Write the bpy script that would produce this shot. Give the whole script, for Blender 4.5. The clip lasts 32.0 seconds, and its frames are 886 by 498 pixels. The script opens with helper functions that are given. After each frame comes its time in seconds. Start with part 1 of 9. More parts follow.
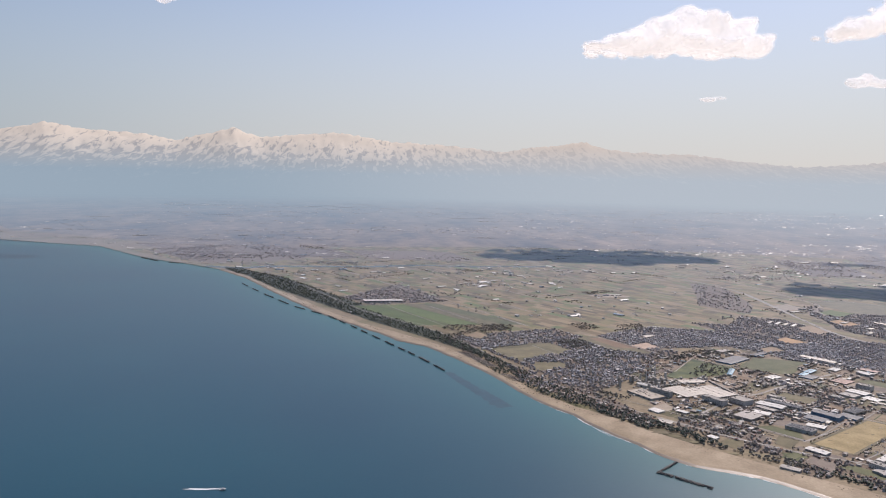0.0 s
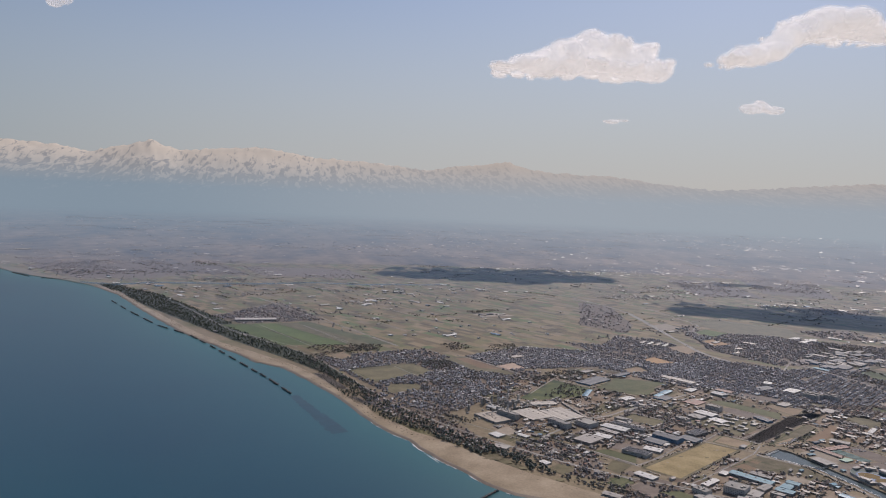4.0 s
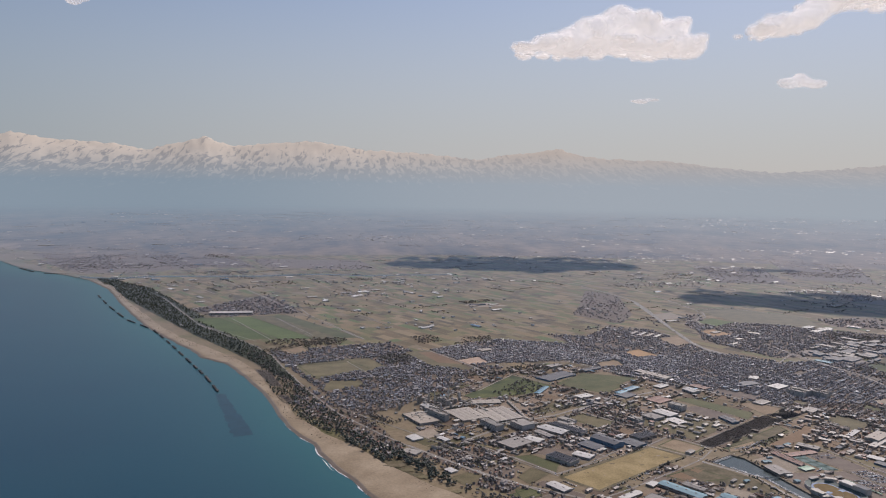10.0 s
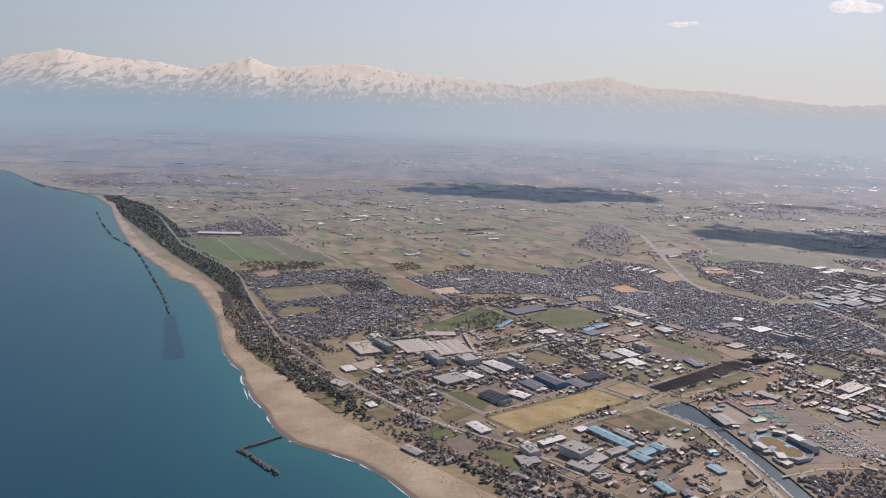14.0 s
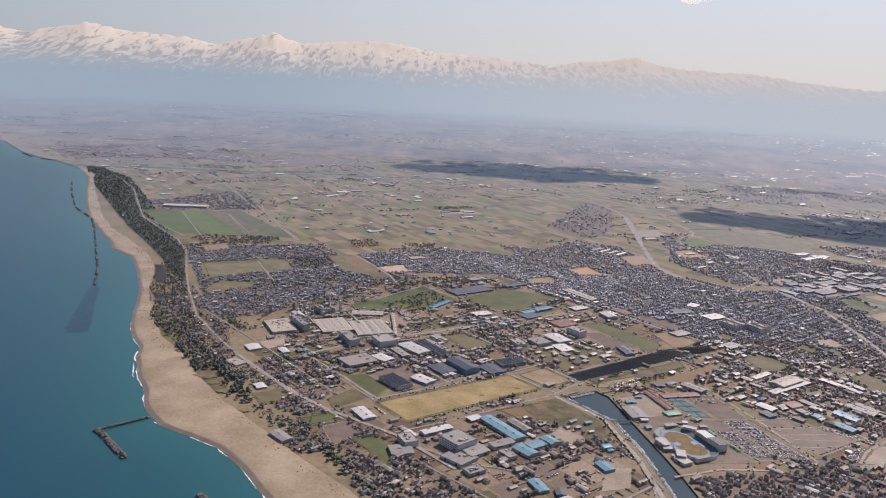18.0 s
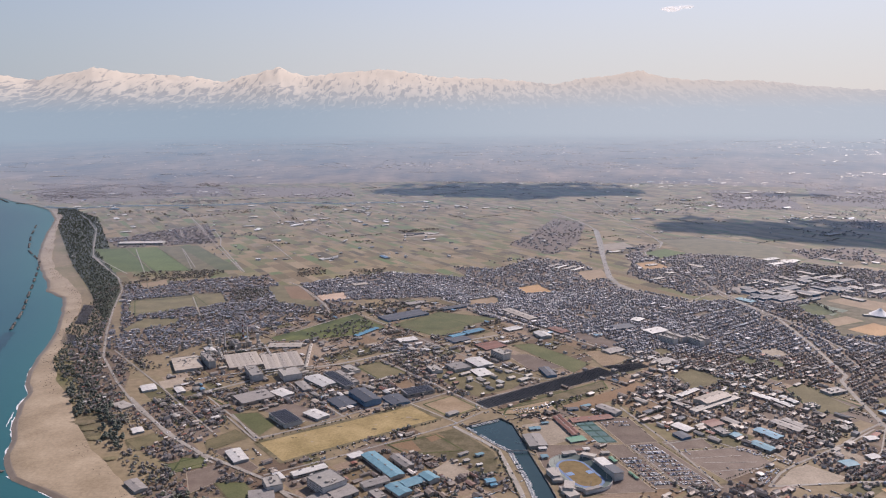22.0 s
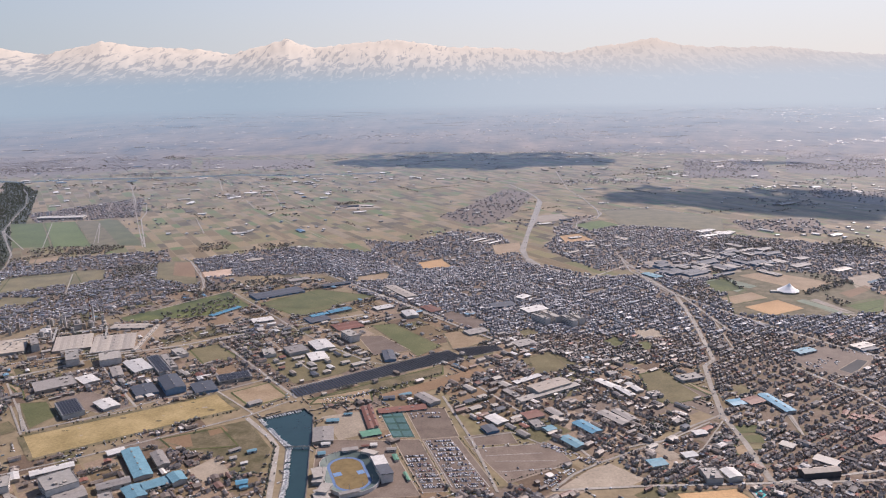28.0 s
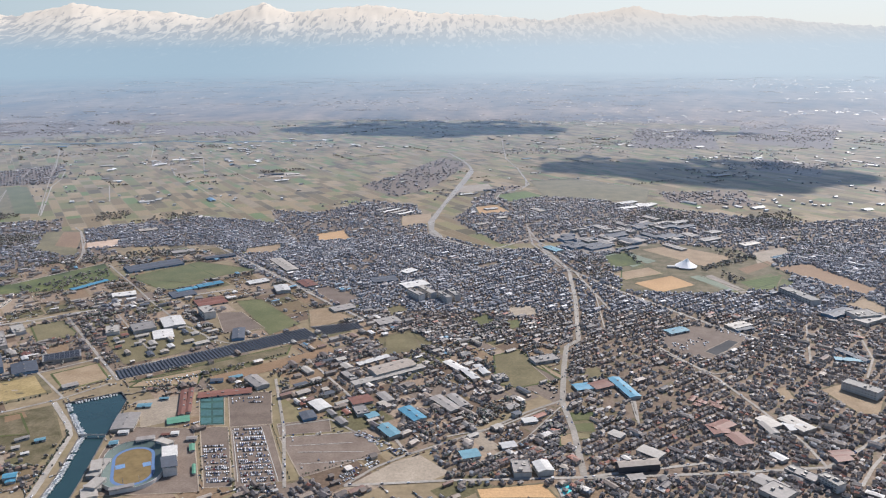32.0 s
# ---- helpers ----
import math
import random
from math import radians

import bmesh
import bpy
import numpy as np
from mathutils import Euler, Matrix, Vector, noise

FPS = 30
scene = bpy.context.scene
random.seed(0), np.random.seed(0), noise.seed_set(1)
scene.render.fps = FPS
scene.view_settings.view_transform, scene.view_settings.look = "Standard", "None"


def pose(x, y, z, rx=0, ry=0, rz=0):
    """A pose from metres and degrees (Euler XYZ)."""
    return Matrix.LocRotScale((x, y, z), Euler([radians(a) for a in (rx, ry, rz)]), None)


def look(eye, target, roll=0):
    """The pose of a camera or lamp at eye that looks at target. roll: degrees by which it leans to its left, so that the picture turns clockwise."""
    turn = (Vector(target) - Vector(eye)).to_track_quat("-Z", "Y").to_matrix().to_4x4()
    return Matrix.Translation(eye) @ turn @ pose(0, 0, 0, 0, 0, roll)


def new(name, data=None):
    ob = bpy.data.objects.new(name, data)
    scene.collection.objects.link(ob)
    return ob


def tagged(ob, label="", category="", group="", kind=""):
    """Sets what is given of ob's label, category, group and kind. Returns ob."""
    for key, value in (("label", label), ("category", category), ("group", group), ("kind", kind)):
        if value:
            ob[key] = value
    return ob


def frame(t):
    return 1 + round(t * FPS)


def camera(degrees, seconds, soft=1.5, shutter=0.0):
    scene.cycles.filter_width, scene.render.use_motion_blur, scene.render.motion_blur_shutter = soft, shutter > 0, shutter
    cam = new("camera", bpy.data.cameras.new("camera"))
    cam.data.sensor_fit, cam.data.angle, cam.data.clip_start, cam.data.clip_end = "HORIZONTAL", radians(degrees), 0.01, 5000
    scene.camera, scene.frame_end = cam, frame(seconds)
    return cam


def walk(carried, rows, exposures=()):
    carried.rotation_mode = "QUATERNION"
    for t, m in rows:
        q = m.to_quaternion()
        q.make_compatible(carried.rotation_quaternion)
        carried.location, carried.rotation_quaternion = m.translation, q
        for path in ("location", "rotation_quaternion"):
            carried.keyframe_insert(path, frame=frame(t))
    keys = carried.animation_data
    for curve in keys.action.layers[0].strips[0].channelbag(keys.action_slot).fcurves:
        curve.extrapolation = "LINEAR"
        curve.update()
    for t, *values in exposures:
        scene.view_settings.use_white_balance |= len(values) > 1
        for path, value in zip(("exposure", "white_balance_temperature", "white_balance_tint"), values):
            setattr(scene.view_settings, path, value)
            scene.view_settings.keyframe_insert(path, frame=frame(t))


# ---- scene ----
# An approach along a coast: the model is built at one tenth of life size, so one unit is ten metres of the real place.
cam = camera(59.27, 32.0, soft=1.15)
PATH = (
    (0, -137.11, -48.17, 71.01, 4.705, 5.590, 1.302),
    (0.5, -133.51, -47.31, 70.96, 7.412, 2.463, 2.220),
    (1, -129.91, -46.45, 70.90, 8.721, 1.100, 1.108),
    (1.5, -126.31, -45.59, 70.85, 10.816, 1.309, 0.551),
    (2, -122.70, -44.74, 70.80, 11.948, 2.001, 0.887),
    (2.5, -119.09, -43.90, 70.76, 11.807, 2.409, 1.566),
    (3, -115.48, -43.06, 70.74, 11.217, 3.208, 1.877),
    (3.5, -111.87, -42.22, 70.72, 10.578, 4.347, 2.305),
    (5.5, -97.37, -38.61, 70.81, 7.686, 2.494, 0.798),
    (6, -93.70, -37.37, 70.67, 7.690, 2.301, 0.052),
    (6.5, -90.02, -36.07, 70.49, 7.571, 2.189, -0.224),
    (7, -86.34, -34.70, 70.28, 7.348, 2.887, 0.123),
    (7.5, -82.66, -33.29, 70.05, 7.136, 3.251, 0.663),
    (8, -78.96, -31.83, 69.80, 6.915, 2.836, 0.201),
    (8.5, -75.26, -30.35, 69.54, 6.626, 2.775, -0.001),
    (9, -71.55, -28.84, 69.27, 6.299, 3.910, 0.725),
    (9.5, -67.85, -27.30, 69.00, 5.787, 4.515, 0.898),
    (10, -64.16, -25.74, 68.73, 5.338, 4.939, 0.910),
    (10.5, -60.50, -24.15, 68.47, 5.075, 5.393, 1.297),
    (11, -56.88, -22.56, 68.22, 4.756, 6.293, 1.461),
    (11.5, -53.28, -20.97, 67.98, 3.934, 8.295, 1.326),
    (12, -49.70, -19.39, 67.76, 3.277, 10.357, 1.573),
    (12.5, -46.13, -17.81, 67.54, 2.810, 11.069, 2.454),
    (13, -42.57, -16.28, 67.32, 2.356, 10.946, 3.191),
    (13.5, -39.01, -14.80, 67.09, 1.978, 10.490, 3.039),
    (14, -35.46, -13.36, 66.87, 1.932, 10.319, 2.168),
    (14.5, -31.93, -11.92, 66.64, 1.875, 10.856, 1.534),
    (16.5, -17.75, -6.42, 65.61, 0.886, 13.498, 1.774),
    (17, -14.16, -5.12, 65.36, 0.665, 13.047, 2.198),
    (17.5, -10.58, -3.83, 65.11, 0.267, 12.209, 2.620),
    (18, -7.01, -2.54, 64.87, -0.053, 11.861, 2.993),
    (18.5, -3.49, -1.26, 64.63, 0.131, 11.597, 2.792),
    (19, 0.00, 0.00, 64.40, 0.000, 9.624, -0.471),
    (19.5, 3.46, 1.26, 64.18, -0.113, 7.216, -3.253),
    (20, 6.92, 2.54, 63.97, -0.293, 7.356, -2.216),
    (20.5, 10.38, 3.86, 63.76, -0.598, 8.899, -0.783),
    (21, 13.86, 5.20, 63.56, -0.501, 10.549, 0.508),
    (21.5, 17.34, 6.57, 63.37, -0.695, 11.329, 0.930),
    (22, 20.83, 7.97, 63.19, -1.549, 10.153, -0.325),
    (22.5, 24.33, 9.39, 63.00, -2.081, 9.740, -0.746),
    (23, 27.85, 10.84, 62.78, -2.063, 9.398, -1.129),
    (23.5, 31.38, 12.27, 62.55, -2.159, 9.056, -1.442),
    (24, 34.93, 13.70, 62.29, -2.065, 9.160, -2.227),
    (24.5, 38.46, 15.13, 62.00, -1.995, 10.456, -1.965),
    (25, 41.97, 16.58, 61.70, -2.371, 12.357, -0.191),
    (25.5, 45.45, 18.04, 61.41, -2.481, 12.780, 0.871),
    (27.5, 59.22, 23.84, 60.35, -2.866, 12.179, -0.819),
    (28, 62.62, 25.31, 60.09, -3.118, 12.174, -0.945),
    (28.5, 66.02, 26.77, 59.84, -3.034, 11.773, -1.363),
    (29, 69.42, 28.21, 59.59, -2.843, 11.813, -1.420),
    (29.5, 72.82, 29.64, 59.34, -2.698, 12.880, -0.486),
    (30, 76.22, 31.08, 59.09, -2.698, 13.714, 0.104),
    (30.5, 79.61, 32.53, 58.87, -2.601, 14.428, 0.332),
    (31, 82.99, 33.97, 58.67, -2.339, 14.638, 0.059),
    (31.5, 86.37, 35.41, 58.48, -2.104, 14.483, -0.336),
    (32, 89.76, 36.86, 58.30, -2.049, 14.467, -0.345),
)


def heading(x, y, z, yaw, pitch, roll):
    """The pose of the camera at x, y, z, turned yaw degrees from +y to +x, tipped pitch degrees down."""
    a, b = radians(yaw), radians(pitch)
    way = Vector((math.sin(a) * math.cos(b), math.cos(a) * math.cos(b), -math.sin(b)))
    return look((x, y, z), Vector((x, y, z)) + way * 10, roll)


walk(cam, [(row[0], heading(*row[1:])) for row in PATH],
     exposures=[(0, 0.38, 6500, 19), (0.9, -0.28, 6400, 18), (2.0, -0.24, 6400, 18), (3.0, -0.08, 6450, 18), (7.0, -0.12, 6450, 19), (9.0, -0.05, 6500, 19), (11.0, 0.12, 6500, 19), (12.0, 0.44, 6500, 20), (13.0, 0.56, 6500, 20), (14.0, 0.36, 6500, 20), (17.0, 0.64, 6550, 22), (18.0, 0.42, 6550, 22), (19.0, 0.54, 6550, 22), (19.8, 0.1, 6550, 22), (21.0, 0.42, 6550, 23), (22.0, 0.46, 6550, 23), (23.0, 0.38, 6550, 23), (24.0, 0.36, 6550, 23), (25.0, 0.64, 6550, 23), (28.0, 0.64, 6550, 23), (29.0, 0.55, 6550, 23), (30.0, 0.69, 6550, 22), (32.0, 0.75, 6200, 13)])

# ---- sky and sun ----
SUN_UP, SUN_TURN = 41.0, 34.0          # degrees above the horizon, degrees from +y towards +x
world = bpy.data.worlds.new("sky")
scene.world = world
world.use_nodes = True
wt = world.node_tree
sky = wt.nodes.new("ShaderNodeTexSky")
sky.sky_type, sky.sun_disc = "NISHITA", False
sky.sun_elevation, sky.sun_rotation = radians(SUN_UP), radians(SUN_TURN)
sky.altitude, sky.air_density, sky.dust_density, sky.ozone_density = 0, 0.9, 0.45, 1.2
# low in the sky the hazy air evens the colour out, paler under the sun
up = wt.nodes.new("ShaderNodeSeparateXYZ")
up_from = wt.nodes.new("ShaderNodeTexCoord")
wt.links.new(up_from.outputs["Generated"], up.inputs[0])
low = wt.nodes.new("ShaderNodeMapRange")
low.interpolation_type = "SMOOTHSTEP"
for k, v in ((1, 0.0), (2, 0.36), (3, 0.88), (4, 0.0)):
    low.inputs[k].default_value = v
wt.links.new(up.outputs[2], low.inputs[0])
hazy = wt.nodes.new("ShaderNodeMix")
hazy.data_type = "RGBA"
sunny = wt.nodes.new("ShaderNodeVectorMath")
sunny.operation = "DOT_PRODUCT"
sunny.inputs[1].default_value = (math.sin(radians(SUN_TURN)), math.cos(radians(SUN_TURN)), 0)
wt.links.new(up_from.outputs["Generated"], sunny.inputs[0])
glare = wt.nodes.new("ShaderNodeMapRange")
glare.interpolation_type = "SMOOTHSTEP"
glare.inputs[1].default_value, glare.inputs[2].default_value = 0.25, 1.0
wt.links.new(sunny.outputs["Value"], glare.inputs[0])
tint = wt.nodes.new("ShaderNodeMix")
tint.data_type = "RGBA"
tint.inputs[6].default_value, tint.inputs[7].default_value = (3.0, 3.75, 4.2, 1), (5.15, 5.45, 5.4, 1)
wt.links.new(glare.outputs[0], tint.inputs[0])
wt.links.new(tint.outputs[2], hazy.inputs[7])
wt.links.new(low.outputs[0], hazy.inputs[0])
wt.links.new(sky.outputs[0], hazy.inputs[6])
wt.links.new(hazy.outputs[2], wt.nodes["Background"].inputs[0])
wt.nodes["Background"].inputs[1].default_value = 0.082

sun_data = bpy.data.lights.new("sun", "SUN")
sun_data.energy, sun_data.angle, sun_data.color = 3.75, radians(0.6), (1.0, 0.93, 0.84)
sun = new("sun", sun_data)
to_sun = Vector((math.sin(radians(SUN_TURN)) * math.cos(radians(SUN_UP)), math.cos(radians(SUN_TURN)) * math.cos(radians(SUN_UP)), math.sin(radians(SUN_UP))))
sun.matrix_world = look(to_sun * 900, (0, 0, 0))


# ---- materials ----
def node(tree, kind, **values):
    n = tree.nodes.new(kind)
    for key, value in values.items():
        n.inputs[key.replace("_", " ")].default_value = value
    return n


def ramp(tree, fac, stops, hard=False):
    n = tree.nodes.new("ShaderNodeValToRGB")
    if hard:
        n.color_ramp.interpolation = "CONSTANT"
    while len(n.color_ramp.elements) < len(stops):
        n.color_ramp.elements.new(0.5)
    for e, (at, c) in zip(n.color_ramp.elements, stops):
        e.position, e.color = at, (*c, 1)
    tree.links.new(fac, n.inputs[0])
    return n.outputs[0]


def mixed(tree, fac, a, b, kind="MIX"):
    n = tree.nodes.new("ShaderNodeMix")
    n.data_type, n.blend_type = "RGBA", kind
    for sock, v in ((n.inputs[0], fac), (n.inputs[6], a), (n.inputs[7], b)):
        if isinstance(v, (int, float)):
            sock.default_value = v
        elif isinstance(v, tuple):
            sock.default_value = (*v, 1)
        else:
            tree.links.new(v, sock)
    return n.outputs[2]


def blank(name):
    m = bpy.data.materials.new(name)
    m.use_nodes = True
    return m, m.node_tree, m.node_tree.nodes["Principled BSDF"]


def haze_sheen(p, weight=1.0, rough=0.205, tint=(0.70, 0.81, 1.0)):
    """Stand-in for distance haze: a soft blue-tinted sheen at a low angle."""
    p.inputs["Sheen Weight"].default_value, p.inputs["Sheen Roughness"].default_value = weight, rough
    p.inputs["Sheen Tint"].default_value = (*tint, 1)


def soil(name, dark, light, scale=0.25, fine=2.5, rough=0.6, ior=1.1, furrow=0.0, turn=0.0, third=None, grain=0.5):
    """Open ground: two tones in broad blotches, a fine grain over them, and furrows where it is tilled. A sheen at a
    low angle stands in for haze.
    """
    m, t, p = blank(name)
    geo = t.nodes.new("ShaderNodeNewGeometry")
    where = geo.outputs["Position"]
    n1 = node(t, "ShaderNodeTexNoise", Scale=scale, Detail=5.0, Roughness=0.6)
    n2 = node(t, "ShaderNodeTexNoise", Scale=fine, Detail=4.0, Roughness=0.7)
    for n in (n1, n2):
        t.links.new(where, n.inputs["Vector"])
    stops = [(0.36, dark), (0.64, light)]
    if third:
        stops = [(0.34, dark), (0.5, light), (0.66, third)]
    c = ramp(t, n1.outputs[0], stops)
    c = mixed(t, grain, c, ramp(t, n2.outputs[0], [(0.3, (0.55, 0.55, 0.55)), (0.7, (1.35, 1.35, 1.35))]), "MULTIPLY")
    rnd = t.nodes.new("ShaderNodeObjectInfo").outputs["Random"]
    c = mixed(t, 0.6, c, ramp(t, rnd, [(0.0, (0.8, 0.8, 0.8)), (1.0, (1.18, 1.18, 1.18))]), "MULTIPLY")
    if furrow:
        mp = node(t, "ShaderNodeMapping", Rotation=(0, 0, radians(turn)))
        t.links.new(where, mp.inputs[0])
        w = node(t, "ShaderNodeTexWave", Scale=furrow, Distortion=1.5, Detail=2.0)
        t.links.new(mp.outputs[0], w.inputs["Vector"])
        c = mixed(t, 0.5, c, ramp(t, w.outputs[1], [(0.2, (0.8, 0.8, 0.8)), (0.8, (1.1, 1.1, 1.1))]), "MULTIPLY")
    t.links.new(c, p.inputs["Base Color"])
    p.inputs["Roughness"].default_value, p.inputs["IOR"].default_value = rough, ior
    haze_sheen(p)
    return m


def paint(name, colour, rough=0.55, metal=0.0, wear=0.35, scale=1.5, seam=0.0):
    """Built surfaces: one colour, stained and weathered, with the seams of sheet metal where asked."""
    m, t, p = blank(name)
    tc = t.nodes.new("ShaderNodeTexCoord").outputs["Object"]
    n1 = node(t, "ShaderNodeTexNoise", Scale=scale, Detail=5.0, Roughness=0.65)
    t.links.new(tc, n1.inputs["Vector"])
    rnd = t.nodes.new("ShaderNodeObjectInfo").outputs["Random"]
    c = mixed(t, wear, colour, ramp(t, n1.outputs[0], [(0.3, tuple(v * 0.45 for v in colour)), (0.62, tuple(min(v * 1.25, 0.85) for v in colour))]))
    c = mixed(t, 0.7, c, ramp(t, rnd, [(0.0, (0.75, 0.76, 0.78)), (1.0, (1.15, 1.13, 1.1))]), "MULTIPLY")
    if seam:
        w = node(t, "ShaderNodeTexWave", Scale=seam)
        t.links.new(tc, w.inputs["Vector"])
        c = mixed(t, 0.35, c, ramp(t, w.outputs[1], [(0.05, (0.6, 0.6, 0.6)), (0.25, (1, 1, 1))]), "MULTIPLY")
    t.links.new(c, p.inputs["Base Color"])
    p.inputs["Roughness"].default_value, p.inputs["Metallic"].default_value = rough, metal
    p.inputs["Specular IOR Level"].default_value = 0.28
    return m


def many(name, stops, rough=0.5, by="island", ior=1.45, haze_weight=0.0, cast=(0.70, 0.81, 1.0)):
    """One colour a piece, drawn at random from the stops."""
    m, t, p = blank(name)
    if by == "island":
        r = t.nodes.new("ShaderNodeNewGeometry").outputs["Random Per Island"]
    else:
        r = t.nodes.new("ShaderNodeObjectInfo").outputs["Random"]
    c = ramp(t, r, stops, hard=True)
    n1 = node(t, "ShaderNodeTexNoise", Scale=2.0, Detail=4.0)
    t.links.new(t.nodes.new("ShaderNodeNewGeometry").outputs["Position"], n1.inputs["Vector"])
    c = mixed(t, 0.6, c, ramp(t, n1.outputs[0], [(0.3, (0.6, 0.6, 0.6)), (0.7, (1.25, 1.25, 1.25))]), "MULTIPLY")
    t.links.new(c, p.inputs["Base Color"])
    p.inputs["Roughness"].default_value, p.inputs["IOR"].default_value = rough, ior
    if haze_weight:
        haze_sheen(p, haze_weight, tint=cast)
    return m


SOIL = {
    "straw": soil("dry_straw_field", (0.235, 0.18, 0.085), (0.345, 0.265, 0.135), 0.16, 1.8),
    "tan": soil("bare_tan_earth", (0.26, 0.19, 0.12), (0.33, 0.25, 0.165)),
    "scrub": soil("winter_scrub", (0.10, 0.09, 0.05), (0.19, 0.155, 0.10), 0.3, 2.0),
    "pale": soil("pale_gravel", (0.28, 0.235, 0.18), (0.37, 0.31, 0.24)),
    "grass": soil("short_grass", (0.105, 0.115, 0.055), (0.15, 0.148, 0.075), 0.15),
    "meadow": soil("rough_meadow", (0.055, 0.07, 0.035), (0.13, 0.14, 0.055), 0.12, 1.5),
    "green": soil("sprouting_crop", (0.105, 0.135, 0.056), (0.14, 0.17, 0.072), 0.08, 1.0, furrow=0.3, turn=60),
    "olive": soil("dry_turf", (0.14, 0.123, 0.07), (0.20, 0.17, 0.098), 0.2),
    "asphalt": soil("worn_asphalt", (0.155, 0.12, 0.096), (0.205, 0.163, 0.131), 0.3, 3.0, rough=0.5),
    "dark": soil("fresh_asphalt", (0.055, 0.055, 0.058), (0.075, 0.074, 0.075), 0.3, 3.0, rough=0.5),
    "turf": soil("synthetic_turf", (0.155, 0.185, 0.135), (0.215, 0.235, 0.18)),
    "court": soil("court_surface", (0.045, 0.085, 0.075), (0.06, 0.12, 0.10)),
    "orange": soil("red_clay_ground", (0.40, 0.255, 0.13), (0.48, 0.31, 0.165), 0.1),
    "clay": soil("ploughed_clay", (0.21, 0.14, 0.085), (0.26, 0.175, 0.11), 0.1),
    "paved": soil("paved_yard", (0.26, 0.225, 0.19), (0.34, 0.30, 0.26), 0.4),
    "sandy": soil("pinkish_sand_lot", (0.40, 0.29, 0.21), (0.48, 0.36, 0.27)),
    "road": soil("road_surface", (0.27, 0.245, 0.21), (0.35, 0.32, 0.28), 0.2, 2.0, rough=0.5),
    "town": soil("town_ground", (0.13, 0.095, 0.07), (0.212, 0.16, 0.119), 0.5, 3.0, third=(0.115, 0.1, 0.056)),
    "land": soil("plain_ground", (0.174, 0.141, 0.088), (0.242, 0.189, 0.121), 0.02, 0.6, third=(0.145, 0.135, 0.065)),
    "pinewood": soil("pinewood_floor", (0.05, 0.06, 0.038), (0.09, 0.092, 0.056), 0.3, 2.5),
    "beach": soil("beach_sand", (0.275, 0.215, 0.145), (0.375, 0.30, 0.21), 0.11, 1.6, rough=0.6, grain=0.4),
}
haze_sheen(SOIL["green"].node_tree.nodes["Principled BSDF"], 0.75)
PARCEL = many("rice_parcel", [(0.0, (0.194, 0.146, 0.084)), (0.17, (0.268, 0.205, 0.119)), (0.33, (0.159, 0.127, 0.071)), (0.47, (0.225, 0.193, 0.098)),
                              (0.62, (0.165, 0.161, 0.077)), (0.75, (0.305, 0.236, 0.146)), (0.84, (0.115, 0.096, 0.061)), (0.93, (0.140, 0.176, 0.076))], 0.6, ior=1.1, haze_weight=0.85)
ROOFS = many("tiled_roofs", [(0.0, (0.08, 0.07, 0.068)), (0.24, (0.12, 0.103, 0.097)), (0.48, (0.165, 0.143, 0.13)), (0.64, (0.225, 0.188, 0.16)), (0.73, (0.165, 0.112, 0.09)),
                             (0.77, (0.165, 0.095, 0.072)), (0.8, (0.39, 0.33, 0.275)), (0.89, (0.13, 0.16, 0.19)), (0.9, (0.27, 0.11, 0.07)), (0.935, (0.58, 0.54, 0.49))], 0.66, haze_weight=1.0, cast=(0.58, 0.77, 1.0))
HOUSE_WALLS = many("house_walls", [(0.0, (0.42, 0.36, 0.305)), (0.3, (0.31, 0.25, 0.205)), (0.52, (0.54, 0.49, 0.45)), (0.72, (0.235, 0.185, 0.15)), (0.86, (0.47, 0.415, 0.37))], 0.8, haze_weight=0.8, cast=(0.58, 0.77, 1.0))
ROOF_ONE = many("roof_tiles", [(0.0, (0.085, 0.066, 0.057)), (0.24, (0.125, 0.097, 0.08)), (0.44, (0.165, 0.132, 0.107)), (0.6, (0.22, 0.17, 0.13)), (0.72, (0.17, 0.095, 0.07)),
                               (0.8, (0.34, 0.29, 0.24)), (0.9, (0.24, 0.10, 0.065)), (0.93, (0.60, 0.55, 0.49))], 0.55, by="object")
WALL_ONE = many("plaster_walls", [(0.0, (0.44, 0.36, 0.285)), (0.3, (0.30, 0.23, 0.175)), (0.5, (0.58, 0.51, 0.44)), (0.75, (0.22, 0.165, 0.125))], 0.8, by="object")
LEAVES = many("leaves", [(0.0, (0.07, 0.08, 0.055)), (0.25, (0.085, 0.095, 0.06)), (0.45, (0.10, 0.10, 0.07)), (0.65, (0.12, 0.11, 0.085)), (0.85, (0.10, 0.115, 0.065))], 0.7, haze_weight=0.9)
PINE = many("pine_needles", [(0.0, (0.072, 0.09, 0.066)), (0.4, (0.09, 0.105, 0.076)), (0.7, (0.105, 0.115, 0.08)), (0.9, (0.12, 0.11, 0.085))], 0.7, haze_weight=1.0)
CARS = many("car_paint", [(0.0, (0.75, 0.75, 0.75)), (0.52, (0.30, 0.31, 0.32)), (0.58, (0.04, 0.04, 0.045)), (0.8, (0.20, 0.21, 0.23)), (0.9, (0.06, 0.09, 0.2)), (0.95, (0.28, 0.04, 0.04))], 0.45, by="object")
CARS_FAR = many("car_paints", [(0.0, (0.75, 0.75, 0.75)), (0.52, (0.30, 0.31, 0.32)), (0.58, (0.04, 0.04, 0.045)), (0.8, (0.20, 0.21, 0.23)), (0.92, (0.06, 0.09, 0.2))], 0.25)
